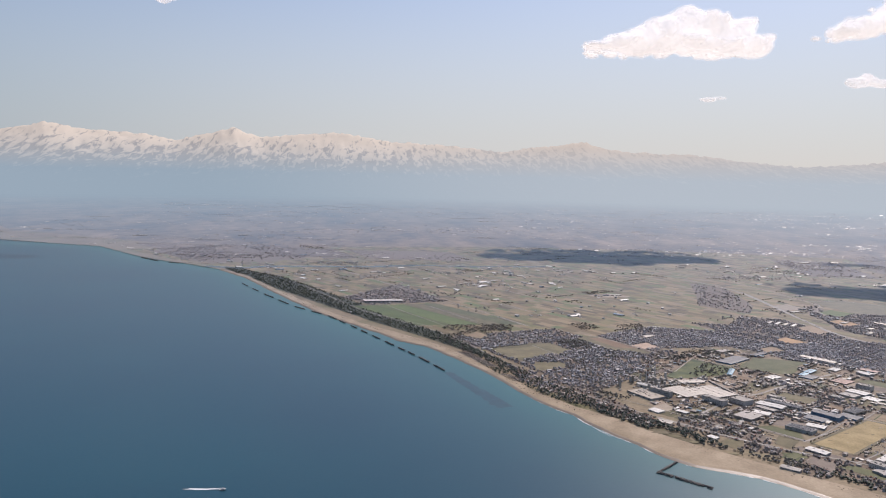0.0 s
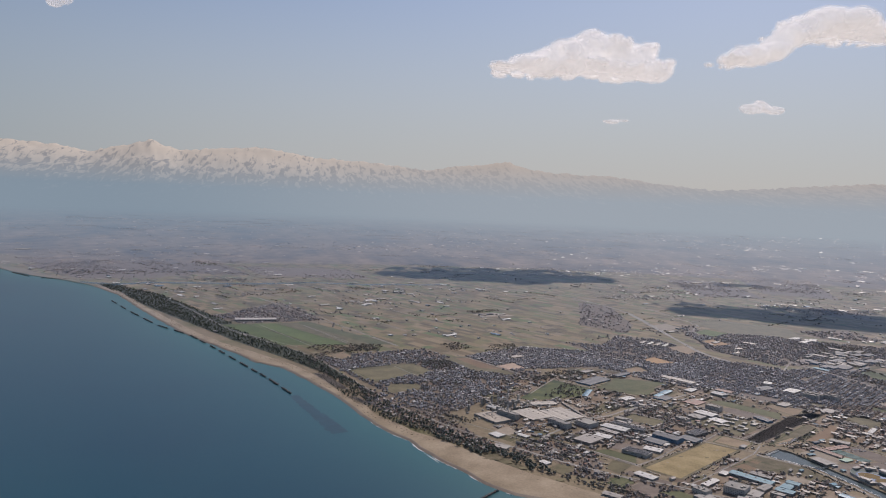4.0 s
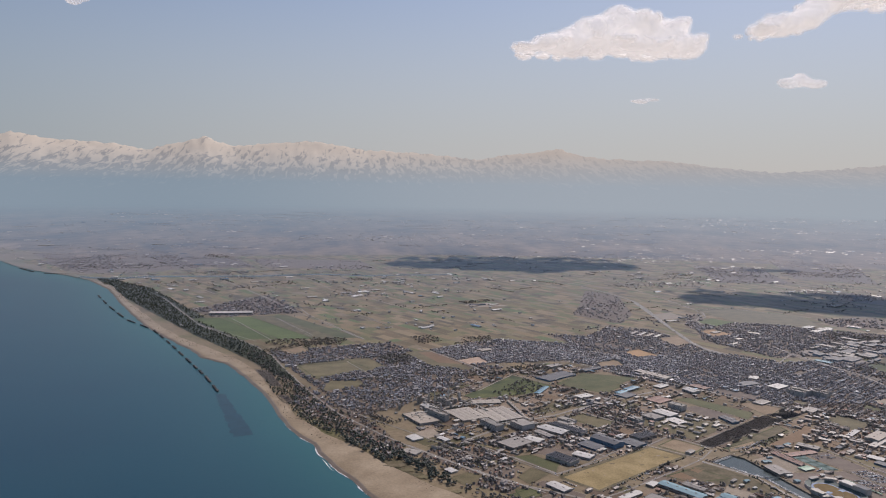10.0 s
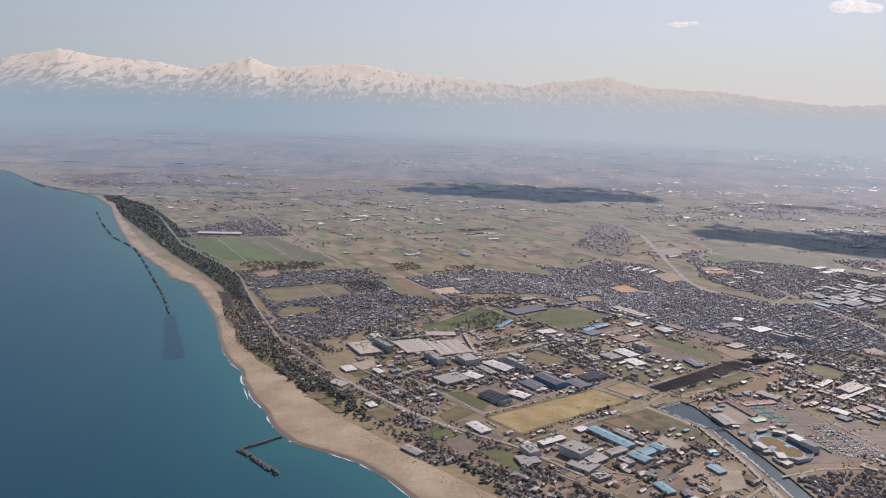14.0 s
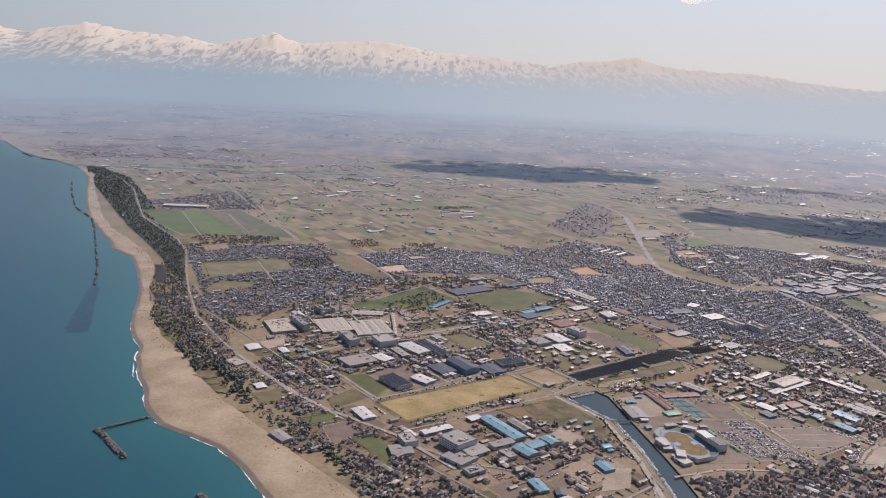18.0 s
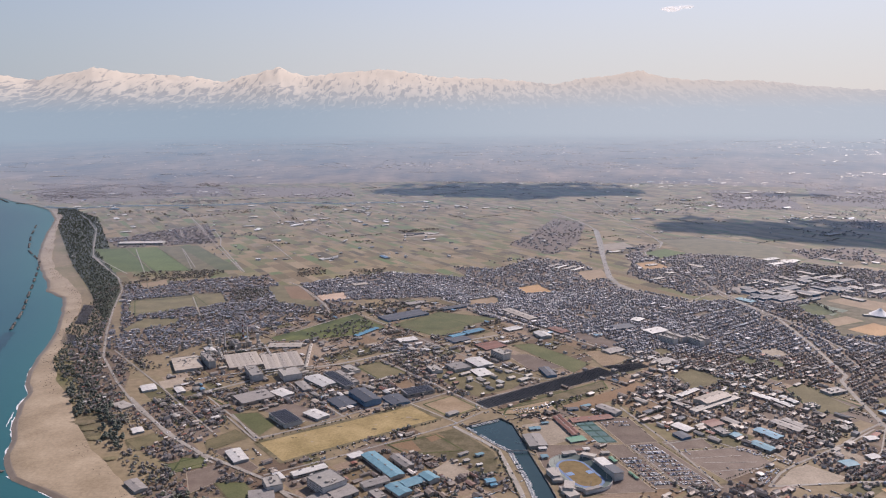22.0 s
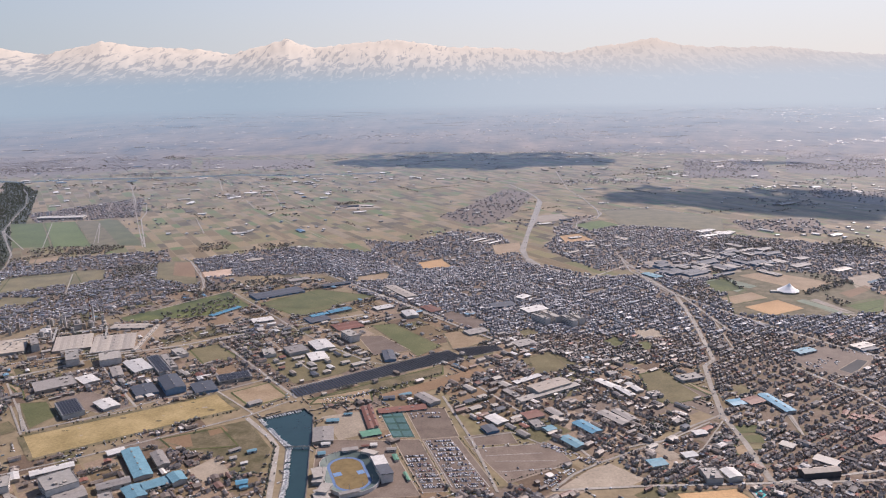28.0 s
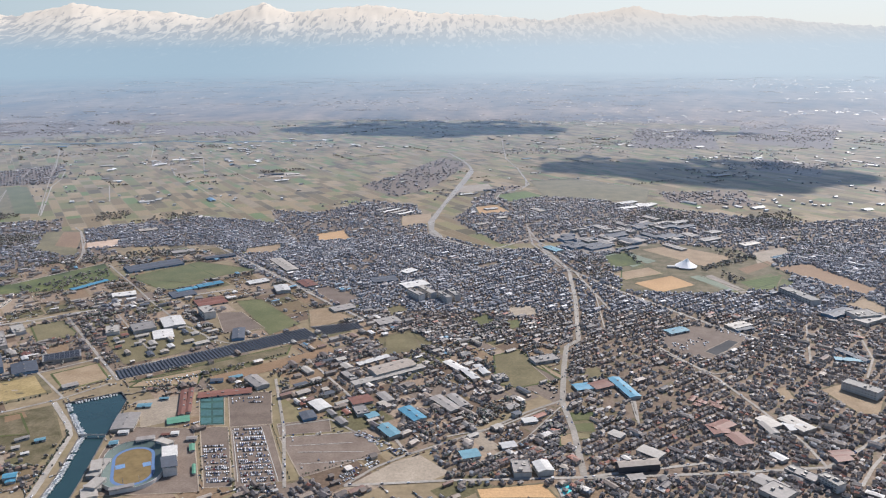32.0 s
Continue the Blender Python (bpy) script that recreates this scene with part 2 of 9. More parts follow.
# far trees: winter-twig browns, made paler in colour to carry the haze
HAZE_PALED_TWIGS = many("haze_paled_bare_twigs", [(0.0, (0.17, 0.165, 0.14)), (0.3, (0.19, 0.165, 0.14)), (0.6, (0.21, 0.18, 0.155)), (0.85, (0.17, 0.185, 0.13))], 0.8, haze_weight=1.0)
BARK = paint("bark", (0.09, 0.065, 0.045), 0.9)
STONE = paint("breakwater_concrete", (0.14, 0.13, 0.12), 0.85, wear=0.6)
GLASS = paint("dark_window_glass", (0.035, 0.045, 0.055), 0.12, wear=0.1)
PANEL = paint("solar_glass", (0.04, 0.042, 0.052), 0.3, wear=0.2)
PANEL.node_tree.nodes["Principled BSDF"].inputs["Specular IOR Level"].default_value = 0.12
WHITE = paint("white_gelcoat", (0.62, 0.62, 0.60), 0.35)
ROOF = {
    "blue": paint("blue_sheet_roof", (0.08, 0.235, 0.335), 0.5, seam=3), "teal": paint("teal_sheet_roof", (0.12, 0.25, 0.31), 0.64, seam=3),
    "grey": paint("grey_sheet_roof", (0.25, 0.232, 0.215), 0.64, seam=3), "white": paint("white_sheet_roof", (0.50, 0.49, 0.465), 0.64, seam=3),
    "slate": paint("slate_sheet_roof", (0.075, 0.085, 0.105), 0.64, seam=3), "light": paint("pale_grey_roof", (0.36, 0.33, 0.29), 0.55, seam=2),
    "concrete": paint("concrete_roof", (0.30, 0.285, 0.26), 0.8), "beige": paint("beige_sheet_roof", (0.37, 0.33, 0.28), 0.55, seam=3),
    "red": paint("rust_red_roof", (0.17, 0.075, 0.055), 0.6, seam=3), "brown": paint("brown_sheet_roof", (0.32, 0.275, 0.23), 0.6, seam=3),
    "flat": paint("tan_flat_roof", (0.37, 0.325, 0.27), 0.8, wear=0.5, scale=0.6), "green": paint("green_canopy_roof", (0.10, 0.24, 0.16), 0.5), "solar": paint("pale_flat_roof", (0.25, 0.245, 0.24), 0.6),
}
WALLS = {
    "pale": paint("pale_cladding", (0.42, 0.41, 0.38), 0.7, seam=4), "warm": paint("warm_cladding", (0.36, 0.32, 0.27), 0.7, seam=4),
    "concrete": paint("concrete_wall", (0.56, 0.53, 0.49), 0.85), "dark": paint("dark_cladding", (0.07, 0.07, 0.075), 0.6, seam=4),
    "blue": paint("blue_cladding", (0.16, 0.26, 0.36), 0.6, seam=4),
}


# ---- mesh helpers ----
def mesh_from(name, verts, loops, sizes, mats, index=None, smooth=False):
    """A mesh from arrays: points, the corners of the faces one after another, and how many each face has."""
    me = bpy.data.meshes.new(name)
    verts, loops, sizes = np.asarray(verts, np.float32), np.asarray(loops, np.int32), np.asarray(sizes, np.int32)
    me.vertices.add(len(verts)), me.loops.add(len(loops)), me.polygons.add(len(sizes))
    me.vertices.foreach_set("co", verts.ravel())
    me.loops.foreach_set("vertex_index", loops.ravel())
    me.polygons.foreach_set("loop_start", np.r_[0, np.cumsum(sizes)[:-1]].astype(np.int32))
    me.polygons.foreach_set("loop_total", sizes)
    if index is not None:
        me.polygons.foreach_set("material_index", np.asarray(index, np.int32))
    me.polygons.foreach_set("use_smooth", np.full(len(sizes), smooth))
    for m in mats if isinstance(mats, (list, tuple)) else (mats,):
        me.materials.append(m)
    me.update(calc_edges=True)
    return me


def scattered(verts, faces, places):
    """Copies of one small shape: places is rows of x, y, z, size x, size y, size z, turn. Returns points, corners, sizes."""
    verts, places = np.asarray(verts, float), np.asarray(places, float)
    c, s = np.cos(places[:, 6])[:, None], np.sin(places[:, 6])[:, None]
    x, y, z = (verts[None, :, k] * places[:, 3 + k][:, None] for k in range(3))
    out = np.stack([x * c - y * s + places[:, 0][:, None], x * s + y * c + places[:, 1][:, None], z + places[:, 2][:, None]], -1)
    corners = np.concatenate([np.asarray(f) for f in faces])
    sizes = np.array([len(f) for f in faces])
    step = (np.arange(len(places)) * len(verts))[:, None]
    return out.reshape(-1, 3), (corners[None] + step).ravel(), np.tile(sizes, len(places))


def joined(*sets):
    """Puts several (points, corners, sizes, material) together."""
    v, l, s, i, n = [], [], [], [], 0
    for verts, loops, sizes, m in sets:
        v.append(verts), l.append(np.asarray(loops) + n), s.append(sizes), i.append(np.full(len(sizes), m))
        n += len(verts)
    return np.concatenate(v), np.concatenate(l), np.concatenate(s), np.concatenate(i)


def part(name, bm, material, parent, label=""):
    me = bpy.data.meshes.new(name)
    bm.to_mesh(me)
    bm.free()
    me.materials.append(material)
    return piece(name, me, parent, label)


def piece(name, me, parent, label="", m=None):
    ob = new(name, me)
    ob.parent = parent
    if m is not None:
        ob.matrix_local = m
    return tagged(ob, label)


def thing(name, m, label, category, group="", kind=""):
    ob = new(name)
    ob.matrix_world = m
    return tagged(ob, label, category, group, kind)


def sheet(name, points, z, material, label="", category="", kind="structure", group=""):
    """A flat piece of ground with the outline given."""
    from mathutils.geometry import tessellate_polygon
    pts = [Vector((x, y, 0)) for x, y in points]
    tris = tessellate_polygon([pts])
    up = []
    for a, b, c in tris:
        cross = (pts[b] - pts[a]).cross(pts[c] - pts[a]).z
        up.append((a, b, c) if cross > 0 else (a, c, b))
    me = mesh_from(name, [(x, y, z) for x, y in points], np.array(up).ravel(), [3] * len(up), material)
    return tagged(new(name, me), label, category, group, kind)


def box(bm, x, y, z, sx, sy, sz, turn=0.0):
    """A box with its base's centre at x, y, z."""
    m = Matrix.Translation((x, y, z + sz / 2)) @ Matrix.Rotation(turn, 4, "Z") @ Matrix.Diagonal((sx, sy, sz, 1))
    return bmesh.ops.create_cube(bm, size=1.0, matrix=m)["verts"]


def inside(poly, x, y):
    """Which of the points lie in the outline."""
    hit = np.zeros(np.shape(x), bool)
    for (ax, ay), (bx, by) in zip(poly, poly[1:] + poly[:1]):
        if ay != by:
            hit ^= ((ay > y) != (by > y)) & (x < (bx - ax) * (y - ay) / (by - ay) + ax)
    return hit


# ---- what stands where: a map of the taken ground, so that houses and trees keep off it ----
MX0, MY0, CELL, MW, MH = -320.0, 80.0, 0.4, 1750, 1000
TAKEN = np.zeros((MH, MW), bool)
GX, GY = MX0 + (np.arange(MW) + 0.5) * CELL, MY0 + (np.arange(MH) + 0.5) * CELL


def take(poly, room=0.0):
    xs, ys = [p[0] for p in poly], [p[1] for p in poly]
    i0, i1 = (int(np.clip((v - MX0) / CELL, 0, MW)) for v in (min(xs) - room, max(xs) + room + CELL))
    j0, j1 = (int(np.clip((v - MY0) / CELL, 0, MH)) for v in (min(ys) - room, max(ys) + room + CELL))
    if i1 > i0 and j1 > j0:
        x, y = np.meshgrid(GX[i0:i1], GY[j0:j1])
        TAKEN[j0:j1, i0:i1] |= inside(list(poly), x, y)


def take_line(points, half):
    for (ax, ay), (bx, by) in zip(points, points[1:]):
        d = math.hypot(bx - ax, by - ay) or 1e-6
        nx, ny = -(by - ay) / d * half, (bx - ax) / d * half
        ex, ey = (bx - ax) / d * half, (by - ay) / d * half
        take([(ax + nx - ex, ay + ny - ey), (bx + nx + ex, by + ny + ey), (bx - nx + ex, by - ny + ey), (ax - nx - ex, ay - ny - ey)])


def free(x, y):
    i, j = ((np.asarray(x) - MX0) / CELL).astype(int), ((np.asarray(y) - MY0) / CELL).astype(int)
    ok = (i >= 0) & (i < MW) & (j >= 0) & (j < MH)
    return ~TAKEN[np.clip(j, 0, MH - 1), np.clip(i, 0, MW - 1)] | ~ok


# ---- land, sea and beach ----
COAST = [(-20.0, 88.0), (-30.6, 107.0), (-36.3, 116.2), (-38.9, 120.6), (-44.9, 126.1), (-51.9, 130.7), (-58.6, 134.2), (-62.0, 138.1), (-65.9, 148.6), (-73.3, 162.1),
         (-77.5, 173.9), (-85.8, 189.2), (-92.8, 210.4), (-98.0, 225.8), (-106.7, 246.9), (-116.8, 267.0), (-127.8, 276.4), (-133.6, 288.9), (-150.8, 314.8), (-168.7, 345.9),
         (-195.4, 401.8), (-223.7, 465.5), (-246.6, 502.4), (-276.9, 535.2), (-304.6, 557.9), (-330.0, 585.0), (-381.0, 655.0), (-437.0, 680.0), (-560.0, 740.0)]
SHORE = [(-6.0, 92.0), (-15.7, 108.0), (-22.9, 115.1), (-29.7, 122.0), (-36.0, 129.4), (-43.6, 138.6), (-50.0, 145.0), (-58.0, 156.0), (-67.0, 171.0), (-77.0, 184.0), (-85.0, 198.0),
         (-88.7, 211.1), (-94.7, 223.0), (-104.0, 251.6), (-111.9, 268.0), (-127.4, 290.3), (-146.4, 315.9), (-167.6, 354.3), (-196.3, 412.4), (-226.9, 479.0), (-245.0, 505.0)]


def fine(points, step, shake=0.0):
    """The line with more points on it, a little uneven."""
    out = []
    for (ax, ay), (bx, by) in zip(points, points[1:]):
        n = max(1, int(math.hypot(bx - ax, by - ay) / step))
        for k in range(n):
            f = k / n
            x, y = ax + (bx - ax) * f, ay + (by - ay) * f
            q = noise.noise_vector((x * 0.13, y * 0.13, 3.0)) * shake
            out.append((x + q.x, y + q.y))
    return out + [points[-1]]


coast = fine(COAST, 3.0, 0.9)
BASIN = [(20.7, 156.7), (28.5, 161.4), (30.8, 158.4), (32.4, 150.0), (33.0, 145.5), (35.3, 133.1), (36.9, 122.8), (38.2, 111.0), (39.5, 60.0), (34.5, 60.0), (33.4, 111.3), (32.6, 122.6), (31.4, 133.0), (29.0, 145.0), (26.6, 148.2)]
land = coast + [(-2600, 1750), (-4800, 2200), (-4800, 4800), (4800, 4800), (4800, -2500), (300, -2500), (60, -300), (39.5, 60.0)] + BASIN[7::-1] + BASIN[14:8:-1] + [(10, 62)]
sheet("ground", land, 0.0, SOIL["land"], "brown winter plain of fields and scrub", "ground")
# the quay and bank edges: the land drops to the water
for name, line, height in (("quay_wall", BASIN[:8], 0.34), ("quay_wall", BASIN[9:] + BASIN[:1], 0.34)):
    bm = bmesh.new()
    for (ax, ay), (bx, by) in zip(line, line[1:]):
        d = math.hypot(bx - ax, by - ay)
        box(bm, (ax + bx) / 2, (ay + by) / 2, -0.30, d + 0.1, 0.16, height, math.atan2(by - ay, bx - ax))
    me = bpy.data.meshes.new(name)
    bm.to_mesh(me), bm.free(), me.materials.append(STONE)
    tagged(new(name, me), "grey concrete quay wall along the canal", "wall", "", "structure")
take(BASIN), take(list(COAST) + [(-560, 0), (0, 0)]), take(COAST + SHORE[::-1])

# sea: shoal water near the shore is greener
m, t, p = blank("sea_water")
att = t.nodes.new("ShaderNodeAttribute")
att.attribute_name = "shoal"
pos = t.nodes.new("ShaderNodeNewGeometry").outputs["Position"]
n1 = node(t, "ShaderNodeTexNoise", Scale=0.012, Detail=4.0)
t.links.new(pos, n1.inputs["Vector"])
deep = ramp(t, n1.outputs[0], [(0.35, (0.010, 0.050, 0.078)), (0.65, (0.012, 0.062, 0.088))])
c = ramp(t, att.outputs["Fac"], [(0.0, (0, 0, 0)), (1.0, (1, 1, 1))])
t.links.new(mixed(t, c, deep, (0.022, 0.118, 0.118)), p.inputs["Base Color"])
n2 = node(t, "ShaderNodeTexNoise", Scale=1.6, Detail=3.0)
t.links.new(pos, n2.inputs["Vector"])
bump = node(t, "ShaderNodeBump", Strength=0.25, Distance=0.05)
t.links.new(n2.outputs[0], bump.inputs["Height"])
t.links.new(bump.outputs[0], p.inputs["Normal"])
p.inputs["Roughness"].default_value, p.inputs["IOR"].default_value = 0.28, 1.33
SEA = m
xs = np.concatenate([np.arange(-4900, -420, 280), np.arange(-420, 80, 5.0), np.arange(80, 400, 80)])
ys = np.concatenate([np.arange(-3000, 40, 190), np.arange(40, 760, 6.0), np.arange(760, 3000, 280)])
X, Y = np.meshgrid(xs, ys)
near = np.full(X.shape, 1e9)
for (ax, ay), (bx, by) in zip(COAST, COAST[1:]):
    f = np.clip(((X - ax) * (bx - ax) + (Y - ay) * (by - ay)) / ((bx - ax) ** 2 + (by - ay) ** 2), 0, 1)
    near = np.minimum(near, np.hypot(X - ax - f * (bx - ax), Y - ay - f * (by - ay)))
nx, ny = len(xs), len(ys)
a = (np.arange(ny - 1)[:, None] * nx + np.arange(nx - 1)[None]).ravel()
me = mesh_from("sea", np.stack([X, Y, np.full(X.shape, -0.22)], -1).reshape(-1, 3), np.stack([a, a + 1, a + nx + 1, a + nx], -1).ravel(), [4] * len(a), SEA)
me.attributes.new("shoal", "FLOAT", "POINT").data.foreach_set("value", np.exp(-near.ravel() / 17.0).astype(np.float32) * 0.9)
tagged(new("sea", me), "calm blue-green sea, paler over the shallows", "water", "", "structure")

sheet("canal_water", BASIN, -0.21, paint("canal_water", (0.022, 0.052, 0.056), 0.2, wear=0.2, scale=0.2), "dark still water of the canal and boat basin", "water")

# beach: from the waterline up to the pines, higher inland and rippled
bc, bs = fine(COAST[:23], 2.0, 0.9), fine(SHORE, 2.0, 1.2)
rows = []
for k in range(141):
    i, j = k / 140 * (len(bc) - 1), k / 140 * (len(bs) - 1)
    i0, j0 = min(int(i), len(bc) - 2), min(int(j), len(bs) - 2)
    a = Vector(bc[i0]).lerp(Vector(bc[i0 + 1]), i - i0)
    rows.append(a)
shore_np = np.array(bs)
verts, cols = [], 7
for k, a in enumerate(rows):
    q = shore_np[np.argmin(np.hypot(shore_np[:, 0] - a.x, shore_np[:, 1] - a.y))]
    b = Vector(q)
    d = (b - a).normalized() if (b - a).length > 0.01 else Vector((1, 0))
    for off, z in ((-1.3, -0.26), (-0.25, 0.03)):
        verts.append((a.x + d.x * off, a.y + d.y * off, z))
    for c in range(cols - 2):
        f = (c + 1) / (cols - 2)
        w = a.lerp(b, f)
        verts.append((w.x, w.y, 0.05 + 0.1 * f + 0.02 * noise.noise((w.x * 0.3, w.y * 0.3, 0))))
a = (np.arange(len(rows) - 1)[:, None] * cols + np.arange(cols - 1)[None]).ravel()
me = mesh_from("beach", verts, np.stack([a, a + 1, a + cols + 1, a + cols], -1).ravel(), [4] * len(a), SOIL["beach"], smooth=True)
tagged(new("beach", me), "long tan sand beach above the waterline", "beach", "", "structure")
wet = paint("wet_sand", (0.215, 0.17, 0.125), 0.4, wear=0.3, scale=0.3)
wv, wl = [], []
for k, a in enumerate(rows):
    q = verts[k * cols + 1], verts[k * cols + 2]
    d = (Vector(q[1]) - Vector(q[0])).normalized()
    w = 0.3 + 0.4 * noise.noise((a.x * 0.2, a.y * 0.2, 4.0))
    wv += [(q[0][0] - d.x * 0.95, q[0][1] - d.y * 0.95, -0.2), (q[0][0], q[0][1], 0.05), (q[0][0] + d.x * w, q[0][1] + d.y * w, 0.075)]
    if k:
        wl += [3 * k - 3, 3 * k - 2, 3 * k + 1, 3 * k, 3 * k - 2, 3 * k - 1, 3 * k + 2, 3 * k + 1]
tagged(new("wet_sand", mesh_from("wet_sand", wv, wl, [4] * (len(wl) // 4), wet)), "dark band of wet sand at the waterline", "beach", "", "structure")

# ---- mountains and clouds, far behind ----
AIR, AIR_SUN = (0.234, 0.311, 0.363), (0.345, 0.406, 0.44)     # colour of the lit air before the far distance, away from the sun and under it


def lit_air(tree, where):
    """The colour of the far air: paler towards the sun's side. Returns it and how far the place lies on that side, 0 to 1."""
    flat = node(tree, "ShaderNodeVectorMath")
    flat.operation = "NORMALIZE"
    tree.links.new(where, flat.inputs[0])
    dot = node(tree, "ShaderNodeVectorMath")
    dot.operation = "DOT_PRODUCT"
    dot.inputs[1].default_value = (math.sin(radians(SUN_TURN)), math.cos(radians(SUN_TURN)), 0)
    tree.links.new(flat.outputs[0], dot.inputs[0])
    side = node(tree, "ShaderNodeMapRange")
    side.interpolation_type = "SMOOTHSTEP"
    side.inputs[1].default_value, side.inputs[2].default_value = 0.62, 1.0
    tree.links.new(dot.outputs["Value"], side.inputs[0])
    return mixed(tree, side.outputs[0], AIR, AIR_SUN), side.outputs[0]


m, t, p = blank("snow_mountain")
pos = t.nodes.new("ShaderNodeNewGeometry").outputs["Position"]
sep = t.nodes.new("ShaderNodeSeparateXYZ")
t.links.new(pos, sep.inputs[0])
n1 = node(t, "ShaderNodeTexNoise", Scale=0.044, Detail=9.0, Roughness=0.64, Distortion=0.6)
mp = node(t, "ShaderNodeMapping", Scale=(1.0, 0.22, 0.36))
t.links.new(pos, mp.inputs[0])
t.links.new(mp.outputs[0], n1.inputs["Vector"])
# bare rock and forest low down and in streaks, snow above
h = t.nodes.new("ShaderNodeMapRange")
h.inputs[1].default_value, h.inputs[2].default_value = 20.0, 220.0
lit, sunward = lit_air(t, pos)
t.links.new(sep.outputs[2], h.inputs[0])
add = t.nodes.new("ShaderNodeMath")
add.operation = "ADD"
t.links.new(h.outputs[0], add.inputs[0])
t.links.new(n1.outputs[0], add.inputs[1])
gain = node(t, "ShaderNodeMath")
gain.operation = "MULTIPLY_ADD"
gain.inputs[1].default_value, gain.inputs[2].default_value = 3.6, -1.36
t.links.new(n1.outputs[0], gain.inputs[0])
t.links.new(gain.outputs[0], add.inputs[1])
half = node(t, "ShaderNodeMath")
half.operation = "MULTIPLY"
half.inputs[1].default_value = 0.5
t.links.new(add.outputs[0], half.inputs[0])
snow = ramp(t, half.outputs[0], [(0.33, (0, 0, 0)), (0.46, (0.08, 0.08, 0.08)), (0.505, (0.75, 0.75, 0.75)), (0.6, (1, 1, 1))])
base = mixed(t, snow, (0.14, 0.165, 0.205), (0.86, 0.75, 0.60))
t.links.new(base, p.inputs["Base Color"])
p.inputs["Roughness"].default_value = 0.9
# haze as emission: the far backdrop glows with the light of the air before it, most at its foot
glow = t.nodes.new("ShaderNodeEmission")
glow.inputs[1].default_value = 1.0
# higher up, a warm emission stands in for sunlight on the snow
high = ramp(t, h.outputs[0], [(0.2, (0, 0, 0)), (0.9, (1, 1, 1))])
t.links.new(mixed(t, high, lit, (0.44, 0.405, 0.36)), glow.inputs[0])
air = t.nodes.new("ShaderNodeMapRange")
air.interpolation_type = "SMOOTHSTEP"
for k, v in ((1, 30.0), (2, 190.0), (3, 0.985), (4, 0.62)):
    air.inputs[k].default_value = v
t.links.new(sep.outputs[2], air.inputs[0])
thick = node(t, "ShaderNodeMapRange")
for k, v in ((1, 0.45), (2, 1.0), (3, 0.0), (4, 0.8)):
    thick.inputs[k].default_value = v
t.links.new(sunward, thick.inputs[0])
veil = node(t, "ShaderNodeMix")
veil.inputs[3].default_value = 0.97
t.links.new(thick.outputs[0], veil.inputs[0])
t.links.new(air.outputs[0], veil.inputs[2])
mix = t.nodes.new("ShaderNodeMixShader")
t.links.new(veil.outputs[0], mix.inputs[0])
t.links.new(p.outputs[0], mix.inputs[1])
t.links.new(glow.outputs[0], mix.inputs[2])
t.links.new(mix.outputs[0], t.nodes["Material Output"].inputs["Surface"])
SNOW = m


# the last of the plain before the mountains: ground seen through ever more lit air
m, t, p = blank("far_plain_ground")
pos = t.nodes.new("ShaderNodeNewGeometry").outputs["Position"]
n1 = node(t, "ShaderNodeTexNoise", Scale=0.012, Detail=6.0, Roughness=0.7)
mp = node(t, "ShaderNodeMapping", Rotation=(0, 0, radians(-32)), Scale=(1.0, 0.5, 1.0))
t.links.new(pos, mp.inputs[0])
t.links.new(mp.outputs[0], n1.inputs["Vector"])
tone = ramp(t, n1.outputs[0], [(0.36, (0.095, 0.084, 0.073)), (0.5, (0.213, 0.155, 0.105)), (0.64, (0.302, 0.222, 0.155))])
n2 = node(t, "ShaderNodeTexNoise", Scale=0.05, Detail=5.0, Roughness=0.75)
t.links.new(mp.outputs[0], n2.inputs["Vector"])
t.links.new(mixed(t, 0.8, tone, ramp(t, n2.outputs[0], [(0.38, (0.4, 0.42, 0.45)), (0.6, (1.25, 1.22, 1.2))]), "MULTIPLY"), p.inputs["Base Color"])
p.inputs["Roughness"].default_value, p.inputs["IOR"].default_value = 0.6, 1.1
haze_sheen(p)
# lit haze mixed in as emission, more of it with distance
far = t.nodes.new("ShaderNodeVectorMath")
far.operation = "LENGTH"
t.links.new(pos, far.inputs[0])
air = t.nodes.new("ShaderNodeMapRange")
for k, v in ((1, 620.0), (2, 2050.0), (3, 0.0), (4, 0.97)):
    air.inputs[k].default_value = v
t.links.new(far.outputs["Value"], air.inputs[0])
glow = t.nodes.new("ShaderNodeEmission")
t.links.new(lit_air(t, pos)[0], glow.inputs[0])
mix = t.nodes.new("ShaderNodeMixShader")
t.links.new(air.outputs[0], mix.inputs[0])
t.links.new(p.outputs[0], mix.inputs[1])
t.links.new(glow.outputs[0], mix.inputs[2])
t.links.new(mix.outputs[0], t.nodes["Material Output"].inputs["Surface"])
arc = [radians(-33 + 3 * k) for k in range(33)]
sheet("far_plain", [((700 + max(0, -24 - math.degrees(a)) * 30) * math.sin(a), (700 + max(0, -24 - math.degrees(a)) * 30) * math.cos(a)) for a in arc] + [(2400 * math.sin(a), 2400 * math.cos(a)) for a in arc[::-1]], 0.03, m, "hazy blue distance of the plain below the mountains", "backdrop")


